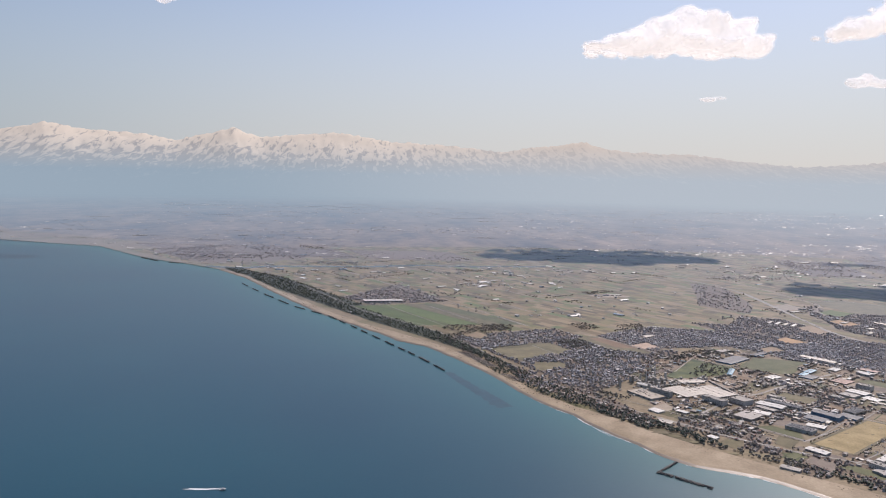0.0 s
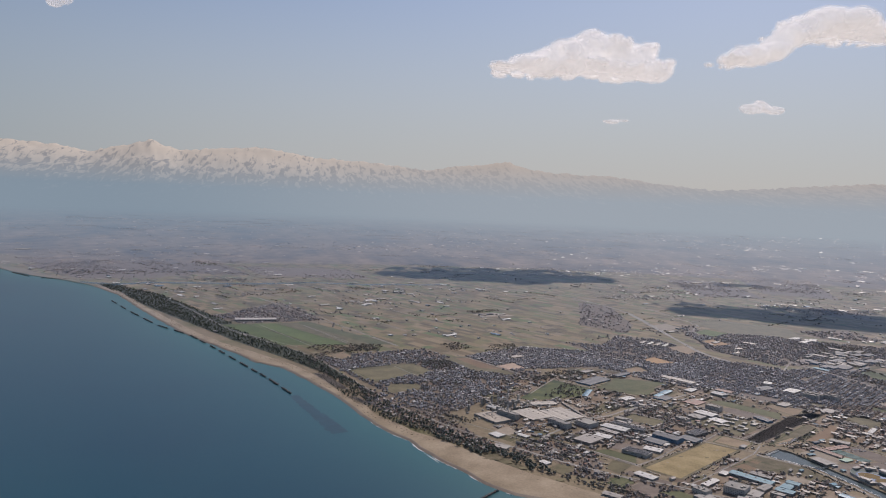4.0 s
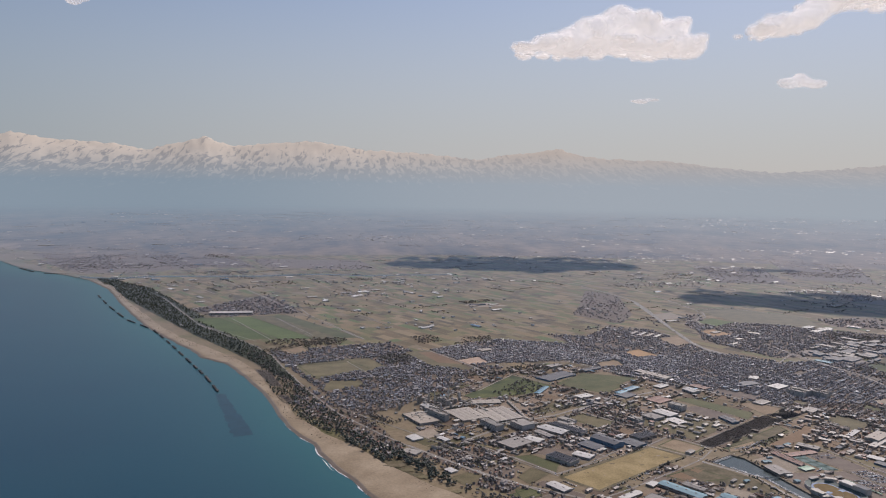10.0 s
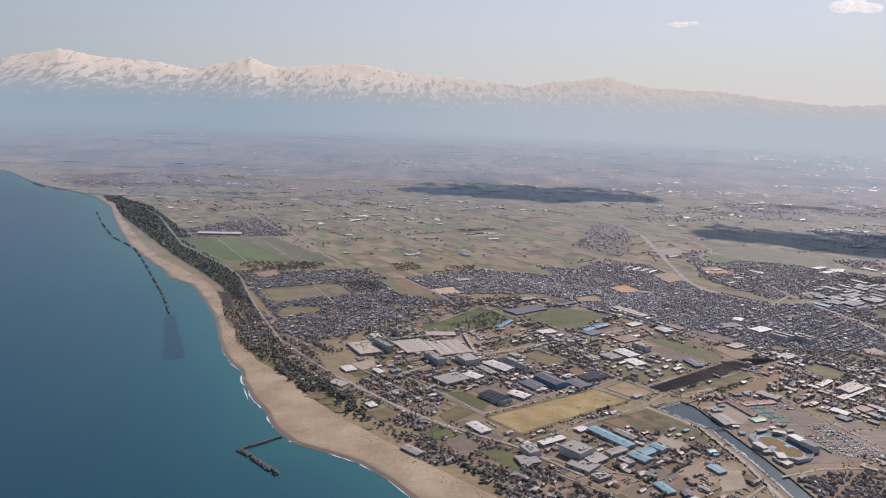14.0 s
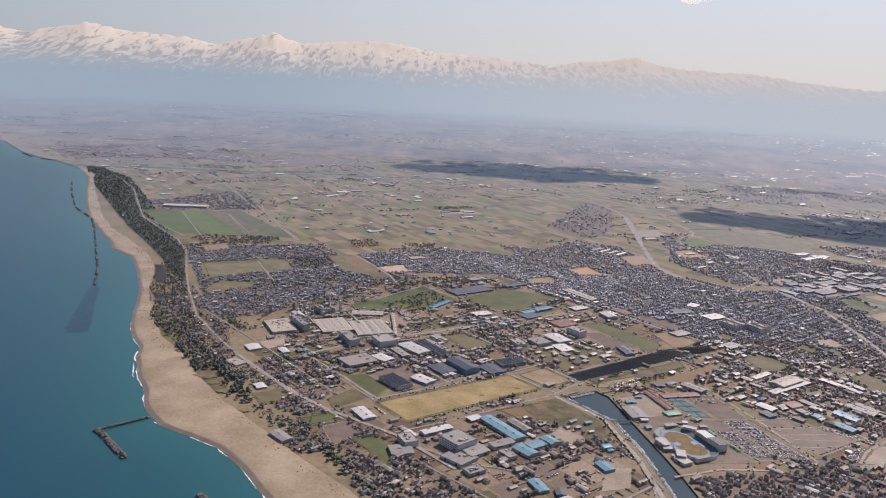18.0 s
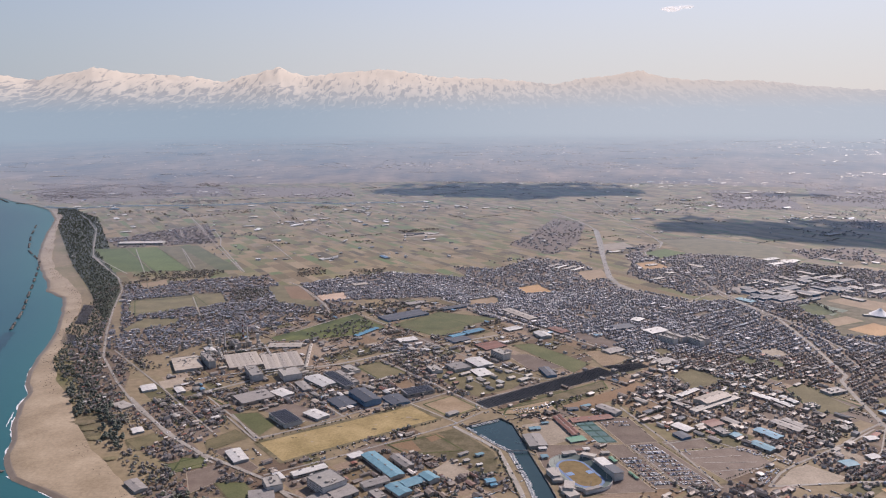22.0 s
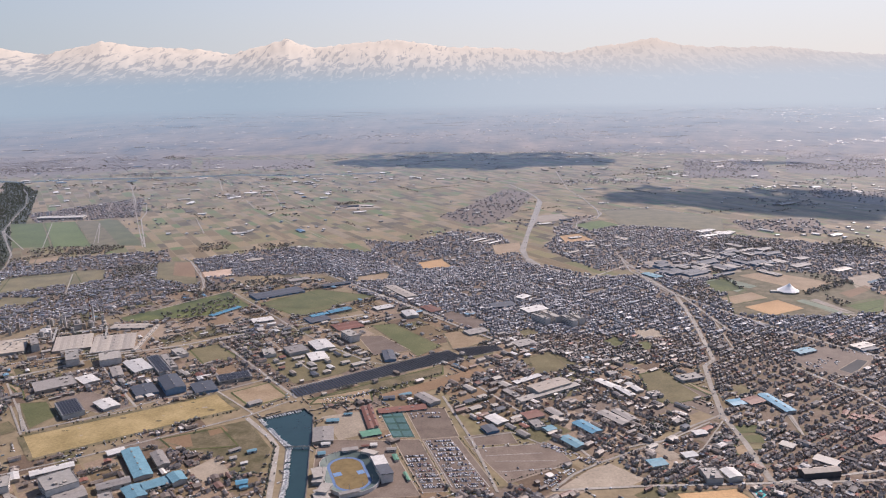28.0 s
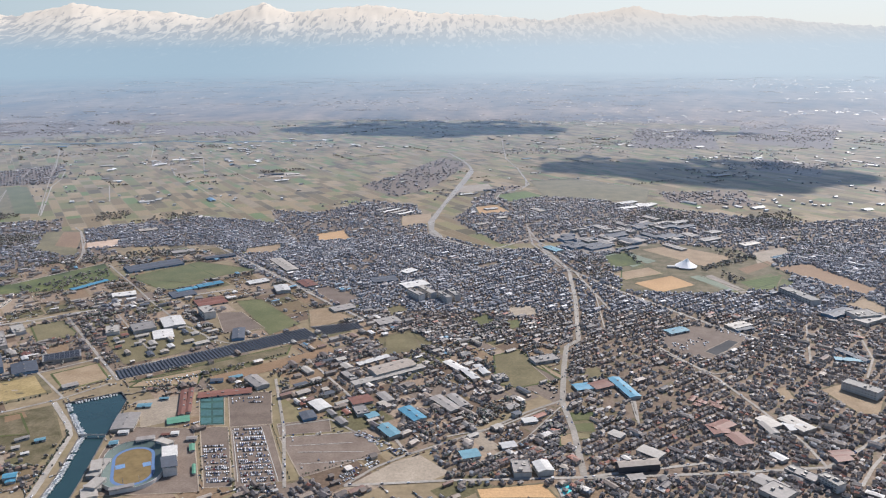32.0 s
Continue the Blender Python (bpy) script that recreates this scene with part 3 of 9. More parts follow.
def range_height(turn):
    """Height of the crest, by degrees from +y towards +x."""
    crest = ((-62, 170), (-40, 200), (-33, 225), (-30.5, 221), (-28.3, 196), (-24.8, 252), (-22.2, 233), (-18.7, 221), (-16.6, 199), (-14.7, 228), (-12.8, 265), (-10.8, 221), (-8.5, 241), (-5.2, 252), (-2.9, 235), (-1.4, 219), (3.3, 201), (6.7, 181), (9.0, 204), (12.8, 232), (15.5, 192), (18.7, 186), (20.3, 189), (22.7, 162), (27.6, 136), (38, 190), (62, 150))
    return float(np.interp(turn, [c[0] for c in crest], [c[1] for c in crest]))


verts, NA, NR = [], 620, 44
for i in range(NA):
    turn = -62 + 124 * i / (NA - 1)
    top = range_height(turn)
    for j in range(NR):
        f = j / (NR - 1)
        r = 2150 + 1467 * f
        x, y = r * math.sin(radians(turn)), r * math.cos(radians(turn))
        q = Vector((x * 0.0042, y * 0.0042, 0.3))
        rough = noise.ridged_multi_fractal(q, 1.0, 2.1, 6, 0.9, 2.0) / 2.3
        rise = 22 * min(1, f * 4) + (top - 22) * (max(0, (f - 0.3) / 0.62) ** 1.2 if f < 0.92 else 1 - (f - 0.92) * 4)
        ease = max(0.0, 1 - abs(f - 0.92) / 0.35)
        z = rise * (1 - (0.26 - 0.21 * ease) * (1.15 - rough)) + (3 + 5 * ease) * noise.noise(q * 11) + 4 * noise.noise(q * 27)
        verts.append((x, y, max(z, -1.0) if f > 0.02 else -1.0))
a = (np.arange(NA - 1)[:, None] * NR + np.arange(NR - 1)[None]).ravel()
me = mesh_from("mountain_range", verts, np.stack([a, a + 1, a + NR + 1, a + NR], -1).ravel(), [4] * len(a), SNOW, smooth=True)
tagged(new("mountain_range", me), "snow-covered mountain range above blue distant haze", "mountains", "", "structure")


def cloud_stuff(name, solid, scale):
    """White droplets lit by the sun, with emission in place of scattered light; the outer veils are thin and torn."""
    m, t, p = blank(name)
    p.inputs["Base Color"].default_value, p.inputs["Roughness"].default_value = (0.66, 0.65, 0.64, 1), 1.0
    p.inputs["Specular IOR Level"].default_value = 0.0
    p.inputs["Emission Color"].default_value, p.inputs["Emission Strength"].default_value = (0.44, 0.425, 0.41, 1), 1.0
    if solid < 1:
        n1 = node(t, "ShaderNodeTexNoise", Scale=scale, Detail=3.0, Roughness=0.5)
        t.links.new(t.nodes.new("ShaderNodeNewGeometry").outputs["Position"], n1.inputs["Vector"])
        cut = node(t, "ShaderNodeMixShader")
        t.links.new(ramp(t, n1.outputs[0], [(0.32, (solid * 0.5, solid * 0.5, solid * 0.5)), (0.62, (solid * 1.4, solid * 1.4, solid * 1.4))]), cut.inputs[0])
        t.links.new(t.nodes.new("ShaderNodeBsdfTransparent").outputs[0], cut.inputs[1])
        t.links.new(p.outputs[0], cut.inputs[2])
        t.links.new(cut.outputs[0], t.nodes["Material Output"].inputs["Surface"])
    return m


CLOUD_CORE = cloud_stuff("cloud_core", 1.0, 0.04)
CLOUD_VEILS = [cloud_stuff("cloud_veil", q, 0.035) for q in (0.34, 0.18)]
BILLOW = bpy.data.textures.new("billow", "CLOUDS")
BILLOW.noise_scale, BILLOW.noise_depth = 17.0, 2
TUFT = bpy.data.textures.new("tuft", "CLOUDS")
TUFT.noise_scale, TUFT.noise_depth = 5.5, 4


def cloud(at, puffs, label, seed, thin=False, depth=0.9):
    """Puffs, each x, z, half width, half height from the cloud's middle, melted into one billowing body, with thin torn veils about it."""
    rnd = random.Random(seed)
    size = max(q[2] for q in puffs)
    bm = bmesh.new()
    for px, pz, rx, rz in puffs:
        deep = rnd.uniform(-0.45, 0.45)
        bmesh.ops.create_icosphere(bm, subdivisions=3, radius=1.0, matrix=Matrix.Translation((px, deep * rx, pz)) @ Matrix.Diagonal((rx, rx * depth, rz, 1)))
        for n in range(6):
            a, r = rnd.uniform(0, 6.28), rnd.uniform(0.25, 0.42)
            up = rnd.uniform(-0.1, 0.72)
            off = (px + rx * 0.85 * math.cos(a), rx * (deep + depth * 0.9 * math.sin(a)), pz + rz * 0.85 * up)
            bmesh.ops.create_icosphere(bm, subdivisions=2, radius=1.0, matrix=Matrix.Translation(off) @ Matrix.Diagonal((rx * r, rx * r, rz * r * 1.05, 1)))
        # unseen scud added behind the cloud to give its cast shadow a ragged edge
        for n in range(0 if thin else 5):
            r = rnd.uniform(0.13, 0.26)
            off = (px + rx * rnd.uniform(-.9, .9), rx * depth * rnd.uniform(1.1, 1.9), pz + rz * rnd.uniform(-.7, .2))
            bmesh.ops.create_icosphere(bm, subdivisions=2, radius=1.0, matrix=Matrix.Translation(off) @ Matrix.Diagonal((rx * r * 1.5, rx * r * 1.8, rz * r, 1)))
    me = bpy.data.meshes.new("cloud")
    bm.to_mesh(me), bm.free()
    ob = tagged(new("cloud"), label, "cloud", "clouds over the plain", "structure")
    ob.matrix_world = Matrix.Translation(at)
    grow = min(size * 0.09, 1.9)
    layers = [(CLOUD_CORE, -0.9 * grow)] + [(q, grow * (0.0 + 0.8 * k)) for k, q in enumerate(CLOUD_VEILS)]
    for k, (stuff, out) in enumerate(layers[1:] if thin else layers):
        body = me.copy()
        body.materials.append(stuff)
        layer = piece("veil" if k or thin else "body", body, ob)
        melt = layer.modifiers.new("melt", "REMESH")
        melt.mode, melt.voxel_size, melt.use_smooth_shade = "VOXEL", 1.3 if size > 9 else 0.8, True
        soften = layer.modifiers.new("soften", "SMOOTH")
        soften.factor, soften.iterations = 0.5, 34
        swell = layer.modifiers.new("swell", "DISPLACE")
        swell.mid_level, swell.strength = 0.0, out
        for texture, strength in ((BILLOW, size * 0.26), (TUFT, size * 0.03)):
            puff = layer.modifiers.new("puff", "DISPLACE")
            puff.texture, puff.texture_coords, puff.strength, puff.mid_level = texture, "LOCAL", strength, 0.5
    return ob


cloud((197, 831, 226), [(-92, -10, 17, 4), (-68, -6, 22, 9), (-44, -3, 24, 15), (-16, 6, 26, 21), (12, 13, 26, 26), (36, 10, 24, 23), (60, 6, 22, 20), (78, 18, 12, 11), (84, -4, 20, 12), (-24, -4, 24, 8), (14, -4, 25, 8), (50, -5, 25, 8)], "large white cumulus cloud with a grey base", 3, depth=1.3)
cloud((308, 622, 215), [(-42, -13, 13, 6), (-25, -9, 15, 9), (-8, -5, 13, 8), (4, 3, 13, 9), (15, 12, 14, 10), (28, 19, 17, 12), (42, 24, 18, 12), (56, 27, 21, 14), (70, 27, 18, 12), (82, 25, 19, 11), (94, 21, 16, 9), (104, 17, 14, 7)], "long white cumulus cloud rising to one side", 7, depth=1.5)
cloud((376, 752, 176), [(-12, 0, 11, 5), (2, 3, 9, 7), (14, -1, 12, 4)], "small white ragged cloud", 9, True)
cloud((-240, 847, 285), [(-24, 7, 13, 5), (-12, 4, 14, 6), (2, 1, 15, 6), (14, 5, 12, 6), (22, 8, 9, 5)], "thin wisp of white cloud", 12, True)
cloud((-364, 823, 251), [(-6, 0, 9, 6), (5, 1, 8, 6)], "small white ragged cloud", 15, True)
cloud((-410, 810, 287), [(-26, 8, 13, 5), (-12, 7, 15, 7), (4, 4, 16, 7), (18, 1, 13, 6), (28, 3, 9, 4)], "thin wisp of white cloud", 18, True)
cloud((232, 800, 158), [(-10, 0, 10, 1.6), (6, 2, 8, 2)], "thin wisp of white cloud", 21, True)


COURT = paint("court_paint", (0.05, 0.125, 0.125), 0.7, wear=0.4)

# ---- the plain: paddies in their parcels ----
rnd = random.Random(4)
PLOTS = []


def plot(kind, points):
    PLOTS.append((kind, points))
    take(points)


def road(width, points):
    ROADS.append((width, points))
    take_line(points, width / 2 + 0.45)


ROADS = []


def plan():
    plot("scrub", [(135.3, 265.4), (147.5, 269.8), (161.1, 265.7), (168.5, 262.3), (174.1, 234.1), (158.4, 222.6), (140.8, 220.0), (127.2, 222.1)])
    plot("asphalt", [(33.9, 148.5), (46.0, 148.0), (53.0, 130.0), (38.5, 128.5), (36.3, 133.6), (35.0, 139.3)])
    plot("straw", [(-19.4, 148.6), (9.5, 168.3), (15.9, 160.8), (-12.4, 140.0)])
    plot("tan", [(12.0, 168.7), (18.2, 174.1), (23.7, 167.0), (18.1, 161.7)])
    plot("scrub", [(5.6, 147.7), (19.2, 155.7), (26.3, 144.7), (27.1, 136.0), (18.5, 141.6)])
    plot("pale", [(14.8, 136.9), (18.2, 141.6), (22.8, 135.9), (19.0, 133.6)])
    plot("grass", [(-0.2, 232.1), (10.9, 244.7), (24.0, 231.3), (13.4, 220.1)])
    plot("meadow", [(-34.0, 218.5), (-13.1, 244.9), (-2.1, 229.6), (-12.0, 220.1), (-30.5, 215.3)])
    plot("grass", [(33.8, 212.3), (39.6, 213.8), (52.6, 196.7), (47.6, 189.9)])
    plot("olive", [(-6.2, 194.4), (-0.5, 197.7), (7.0, 189.1), (0.8, 184.5)])
    plot("olive", [(26.6, 197.1), (37.5, 186.3), (31.7, 178.7), (23.6, 173.6), (12.6, 188.4), (18.2, 192.8)])
    plot("asphalt", [(31.9, 203.7), (37.6, 204.3), (45.6, 193.9), (37.7, 190.5)])
    plot("tan", [(-32.4, 171.0), (-36.7, 172.9), (-27.9, 164.5)])
    plot("grass", [(-28.2, 162.8), (-22.9, 163.7), (-17.4, 157.1), (-19.5, 151.6)])
    plot("asphalt", [(-22.3, 164.6), (-17.3, 169.3), (-5.0, 161.9), (-10.1, 158.5)])
    plot("scrub", [(28.1, 165.3), (38.0, 172.8), (53.5, 184.2), (53.8, 178.9), (38.7, 168.1)])
    plot("tan", [(52.4, 206.6), (56.4, 208.0), (63.9, 201.1), (55.6, 193.0)])
    plot("olive", [(70.1, 187.7), (77.7, 192.4), (82.5, 185.1), (74.4, 180.8)])
    plot("olive", [(94.5, 179.3), (99.6, 182.5), (105.8, 168.1), (98.4, 164.5), (94.4, 166.2)])
    plot("asphalt", [(101.1, 175.8), (102.8, 176.8), (106.1, 168.1), (104.5, 167.2)])
    plot("asphalt", [(46.9, 148.4), (51.3, 148.7), (57.1, 131.4), (53.3, 131.0)])
    plot("asphalt", [(51.8, 148.5), (57.8, 149.6), (64.2, 133.0), (57.6, 131.4)])
    plot("asphalt", [(58.9, 149.9), (66.9, 152.1), (68.0, 147.6), (60.2, 146.2)])
    plot("asphalt", [(60.4, 145.3), (73.4, 148.0), (76.7, 141.0), (66.1, 133.9)])
    plot("court", [(42.8, 160.2), (47.0, 160.7), (50.5, 149.5), (46.6, 149.1)])
    plot("asphalt", [(47.6, 161.1), (54.9, 162.0), (58.1, 149.9), (51.6, 148.7)])
    plot("pale", [(32.5, 157.7), (39.8, 160.1), (41.9, 150.9), (37.4, 148.1)])
    plot("pale", [(73.1, 132.0), (78.8, 138.6), (82.5, 140.7), (87.2, 135.9), (84.6, 133.7)])
    plot("orange", [(90.6, 131.7), (100.0, 133.3), (101.6, 129.7), (91.2, 129.3)])
    plot("orange", [(131.4, 228.4), (142.7, 235.4), (146.8, 226.9), (136.3, 220.5)])
    plot("tan", [(127.1, 236.9), (138.5, 243.4), (141.1, 237.1), (130.0, 231.0)])
    plot("tan", [(151.0, 164.9), (155.4, 167.4), (159.9, 160.5), (156.4, 154.8), (153.4, 156.1)])
    plot("grass", [(157.9, 230.4), (169.2, 237.5), (172.7, 229.0), (161.8, 222.4)])
    plot("clay", [(172.2, 243.1), (183.0, 247.1), (190.5, 222.9), (184.7, 220.3)])
    plot("tan", [(177.0, 212.4), (183.9, 216.8), (185.1, 209.8), (182.1, 203.7)])
    plot("olive", [(110.0, 170.6), (113.3, 173.8), (115.2, 170.3), (112.4, 168.1)])
    plot("olive", [(106.4, 154.8), (110.1, 155.1), (108.8, 146.1), (105.9, 146.0)])
    plot("asphalt", [(129.0, 189.6), (138.6, 197.4), (147.5, 191.6), (144.6, 186.2), (135.9, 178.6), (129.6, 182.6)])
    plot("pale", [(98.5, 208.3), (103.9, 209.8), (105.2, 204.4), (99.9, 202.3)])
    plot("grass", [(90.1, 200.3), (94.0, 204.2), (94.8, 199.1), (92.2, 195.5)])
    plot("grass", [(97.7, 199.2), (100.7, 200.5), (100.8, 195.6), (98.7, 194.4)])
    plot("green", [(-150.8, 360.2), (-137.4, 363.2), (-103.7, 310.1), (-118.9, 309.0)])
    plot("green", [(-136.7, 363.4), (-124.0, 366.3), (-88.4, 311.2), (-102.9, 310.1)])
    plot("olive", [(-123.3, 366.4), (-115.0, 368.3), (-78.3, 311.9), (-87.7, 311.2)])
    plot("grass", [(-114.6, 368.4), (-106.1, 370.3), (-68.1, 312.6), (-77.8, 311.9)])
    plot("sandy", [(-30.6, 268.8), (-21.4, 274.6), (-18.7, 264.2), (-28.3, 262.0)])
    plot("orange", [(39.8, 281.5), (48.0, 286.9), (52.1, 274.6), (42.6, 272.3)])
    plot("olive", [(-50.4, 282.9), (-39.4, 287.3), (-25.4, 252.5), (-41.5, 259.3)])
    plot("olive", [(-90.9, 262.6), (-73.4, 270.3), (-64.0, 256.1), (-82.3, 242.0)])
    plot("tan", [(-97.7, 289.5), (-92.2, 296.3), (-88.1, 286.2), (-93.8, 280.8)])
    plot("olive", [(-45.2, 149.4), (-40.7, 152.9), (-37.7, 150.2), (-42.1, 144.1)])
    plot("grass", [(-31.3, 141.5), (-27.7, 141.8), (-25.8, 138.5), (-30.9, 135.5)])
    plot("olive", [(-29.4, 149.1), (-25.2, 154.6), (-21.3, 150.9), (-27.5, 144.6)])
    plot("asphalt", [(-28.4, 135.7), (-24.3, 138.7), (-20.6, 134.0), (-25.3, 128.1)])
    plot("pale", [(-51.6, 182.4), (-46.4, 185.8), (-44.5, 180.6), (-48.7, 177.4)])
    plot("scrub", [(-60.7, 161.3), (-56.9, 162.9), (-51.3, 151.8), (-53.3, 147.6)])
    plot("olive", [(72.1, 189.9), (77.5, 192.9), (80.3, 182.3), (73.1, 179.3)])
    plot("scrub", [(6.2, 147.9), (15.3, 152.7), (20.7, 145.6), (10.3, 143.7)])
    plot("pale", [(23.6, 124.8), (28.4, 125.2), (26.7, 118.2), (21.5, 116.5)])
    plot("grass", [(12.9, 247.5), (31.4, 239.8), (16.1, 227.2), (0.8, 230.8)])
    plot("tan", [(22.5, 262.8), (32.0, 268.3), (32.8, 258.4), (23.0, 256.3)])
    plot("tan", [(65.4, 309.4), (75.9, 314.7), (76.4, 298.0), (66.5, 293.2)])
    plot("tan", [(140.4, 262.3), (150.7, 267.9), (165.5, 253.9), (154.0, 243.8)])
    plot("grass", [(128.6, 255.6), (131.7, 257.8), (137.9, 245.5), (134.7, 242.4)])
    plot("grass", [(146.4, 234.6), (149.7, 235.7), (157.7, 221.6), (155.1, 219.2)])
    plot("pale", [(172.0, 259.0), (183.1, 265.3), (183.1, 260.8), (170.7, 245.1), (169.4, 248.0)])

    road(0.5, [(-19.1, 150.4), (-9.6, 157.5), (0.7, 166.3), (9.2, 169.2), (16.7, 175.5)])
    road(0.4, [(-36.7, 172.9), (-19.1, 150.4)])
    road(0.5, [(-22.7, 184.7), (-4.1, 161.4)])
    road(0.6, [(-1.5, 200.9), (25.8, 166.1)])
    road(0.9, [(-39.5, 174.9), (-32.0, 181.3), (-25.2, 188.9), (-8.9, 196.9), (-0.5, 203.1), (13.5, 211.7), (30.5, 221.7)])
    road(0.5, [(25.0, 164.9), (19.1, 158.1), (7.4, 149.5), (-5.5, 140.4), (-14.4, 134.9)])
    road(0.9, [(18.8, 156.8), (25.4, 148.7), (27.4, 145.3), (29.2, 136.0), (30.5, 129.0), (31.1, 120.0), (31.8, 109.0)])
    road(0.5, [(-11.9, 244.5), (4.7, 223.4), (13.5, 211.7), (25.7, 197.1), (37.6, 185.9)])
    road(0.6, [(12.2, 265.4), (34.1, 239.4), (51.8, 218.5)])
    road(0.35, [(9.6, 202.3), (18.9, 189.7), (28.0, 177.6)])
    road(0.4, [(23.4, 171.3), (36.8, 180.2), (53.1, 193.0)])
    road(0.4, [(9.2, 169.2), (19.7, 158.4)])
    road(0.35, [(37.5, 186.3), (40.9, 184.6), (44.6, 187.5)])
    road(1.0, [(110.6, 268.8), (116.5, 240.8), (115.0, 215.3), (112.1, 188.0)])
    road(1.0, [(112.1, 188.0), (109.2, 184.3), (107.6, 174.5), (105.5, 158.9), (106.1, 148.8), (105.9, 135.4)])
    road(0.9, [(116.5, 240.8), (126.7, 221.5), (142.0, 197.6), (149.1, 189.4)])
    road(0.5, [(58.4, 176.9), (68.3, 161.6), (75.9, 150.3), (80.7, 140.7)])
    road(0.5, [(80.7, 140.7), (92.2, 148.5), (99.3, 155.0), (105.7, 159.7)])
    road(0.5, [(54.4, 167.4), (60.3, 148.6), (64.4, 131.3)])
    road(0.4, [(59.1, 149.0), (67.3, 151.6), (75.3, 144.3)])
    road(0.6, [(72.5, 132.0), (86.8, 133.7), (105.4, 134.9), (124.6, 139.4)])
    road(0.5, [(80.7, 140.7), (76.3, 137.0), (72.5, 132.0)])
    road(0.4, [(141.1, 173.0), (134.7, 171.1), (130.9, 176.7), (127.4, 182.7)])
    road(0.4, [(116.5, 240.8), (104.0, 250.9), (92.3, 242.9), (77.5, 255.4)])
    road(0.3, [(120.3, 218.4), (118.6, 195.1)])
    road(0.5, [(127.2, 185.1), (134.6, 169.4), (137.8, 157.1), (140.5, 145.6), (140.8, 138.4)])
    road(0.35, [(162.3, 198.0), (154.4, 176.8)])
    road(0.6, [(154.0, 148.3), (140.8, 138.4), (123.5, 136.3), (105.7, 134.7)])
    road(0.4, [(118.2, 162.6), (116.8, 151.3)])
    road(0.4, [(85.7, 146.1), (94.0, 149.4), (102.5, 156.4)])
    road(0.4, [(171.1, 193.5), (167.1, 179.0), (161.7, 170.0)])
    road(0.5, [(143.3, 133.5), (147.3, 138.6), (151.0, 142.5)])
    road(0.7, [(95.2, 260.3), (109.3, 276.6), (117.2, 254.5)])
    road(0.6, [(-144.3, 343.8), (-112.3, 298.1), (-102.6, 279.7), (-92.4, 249.2), (-83.3, 224.7), (-73.6, 201.5), (-61.7, 182.6), (-49.2, 164.9)])
    road(0.5, [(-49.2, 164.9), (-35.3, 150.3), (-24.9, 139.6)])
    road(0.4, [(-73.1, 206.9), (-48.2, 177.2), (-29.3, 153.3)])
    road(0.4, [(-72.7, 267.5), (-61.3, 241.5)])
    road(0.4, [(-82.0, 339.6), (-66.2, 308.7)])
    road(0.5, [(-28.2, 162.7), (-19.7, 150.2)])
    road(0.4, [(18.2, 268.5), (3.8, 264.1), (-12.8, 246.1), (-28.2, 224.7)])
    road(0.4, [(-39.8, 285.1), (-25.6, 258.0)])
    road(0.4, [(-20.7, 150.0), (-4.1, 160.0)])
    road(0.4, [(-29.1, 161.6), (-19.6, 149.2)])
    road(0.5, [(29.7, 111.2), (31.3, 122.6), (32.3, 118.6)])
    road(0.5, [(35.4, 122.9), (44.7, 126.5), (55.3, 127.3)])
    road(0.5, [(20.8, 110.6), (31.3, 119.9)])
    road(0.35, [(-8.1, 122.3), (2.0, 112.6), (6.5, 109.6)])
    road(0.4, [(-13.1, 131.5), (-1.8, 124.2), (6.8, 122.1)])
    road(0.4, [(-181.8, 428.2), (-143.3, 342.9), (-111.9, 305.4)])
    road(0.3, [(-139.1, 459.0), (-67.4, 309.2)])
    road(0.3, [(-110.7, 362.8), (-89.8, 315.7)])
    road(0.6, [(121.9, 206.9), (118.0, 237.1), (108.9, 268.2), (109.1, 296.8)])
    road(1.2, [(77.4, 483.2), (86.0, 450.0), (89.4, 431.2), (91.0, 412.4), (87.8, 384.6), (82.0, 343.4), (78.0, 318.0), (75.7, 300.0), (77.3, 281.2), (86.6, 269.1), (95.2, 260.3)])
    road(0.6, [(110.5, 549.7), (109.0, 459.2), (113.2, 424.7), (115.2, 389.8), (114.0, 372.6), (107.2, 363.3), (102.1, 354.4), (100.1, 341.8), (104.7, 328.0), (109.7, 316.1)])
    road(0.5, [(116.1, 386.7), (127.5, 388.8), (138.3, 393.0), (170.0, 399.0)])
    road(0.50, [(-229.3, 499.6), (-199.0, 455.7), (-175.5, 414.6), (-159.2, 376.9), (-144.4, 345.5), (-125.1, 316.2), (-108.0, 291.7)])
    road(0.45, [(-165.7, 515.2), (-140.5, 463.2), (-120.0, 421.0)])
    road(0.50, [(-112.0, 415.9), (-100.7, 389.8), (-95.0, 370.6), (-79.5, 337.3), (-66.6, 309.6)])
    road(0.45, [(-110.6, 525.2), (-100.2, 496.9), (-88.5, 465.6)])
    road(0.45, [(-88.2, 523.4), (-71.2, 488.4), (-56.3, 457.9), (-37.7, 403.4)])
    road(0.40, [(-70.3, 373.2), (-53.3, 336.4)])
    road(0.40, [(-62.9, 427.3), (-50.4, 399.8)])
    road(0.50, [(-44.3, 290.4), (-38.9, 283.9), (-30.9, 269.9), (-22.1, 249.1)])
    road(0.40, [(-132.9, 421.6), (-122.1, 394.8)])
    road(0.40, [(-181.8, 465.8), (-167.4, 464.9), (-155.6, 442.5)])
    road(0.40, [(-132.0, 361.5), (-106.1, 308.1)])
    road(0.40, [(-109.4, 360.6), (-89.1, 317.9)])
    road(0.50, [(116.4, 388.1), (135.8, 392.8), (157.4, 372.5)])
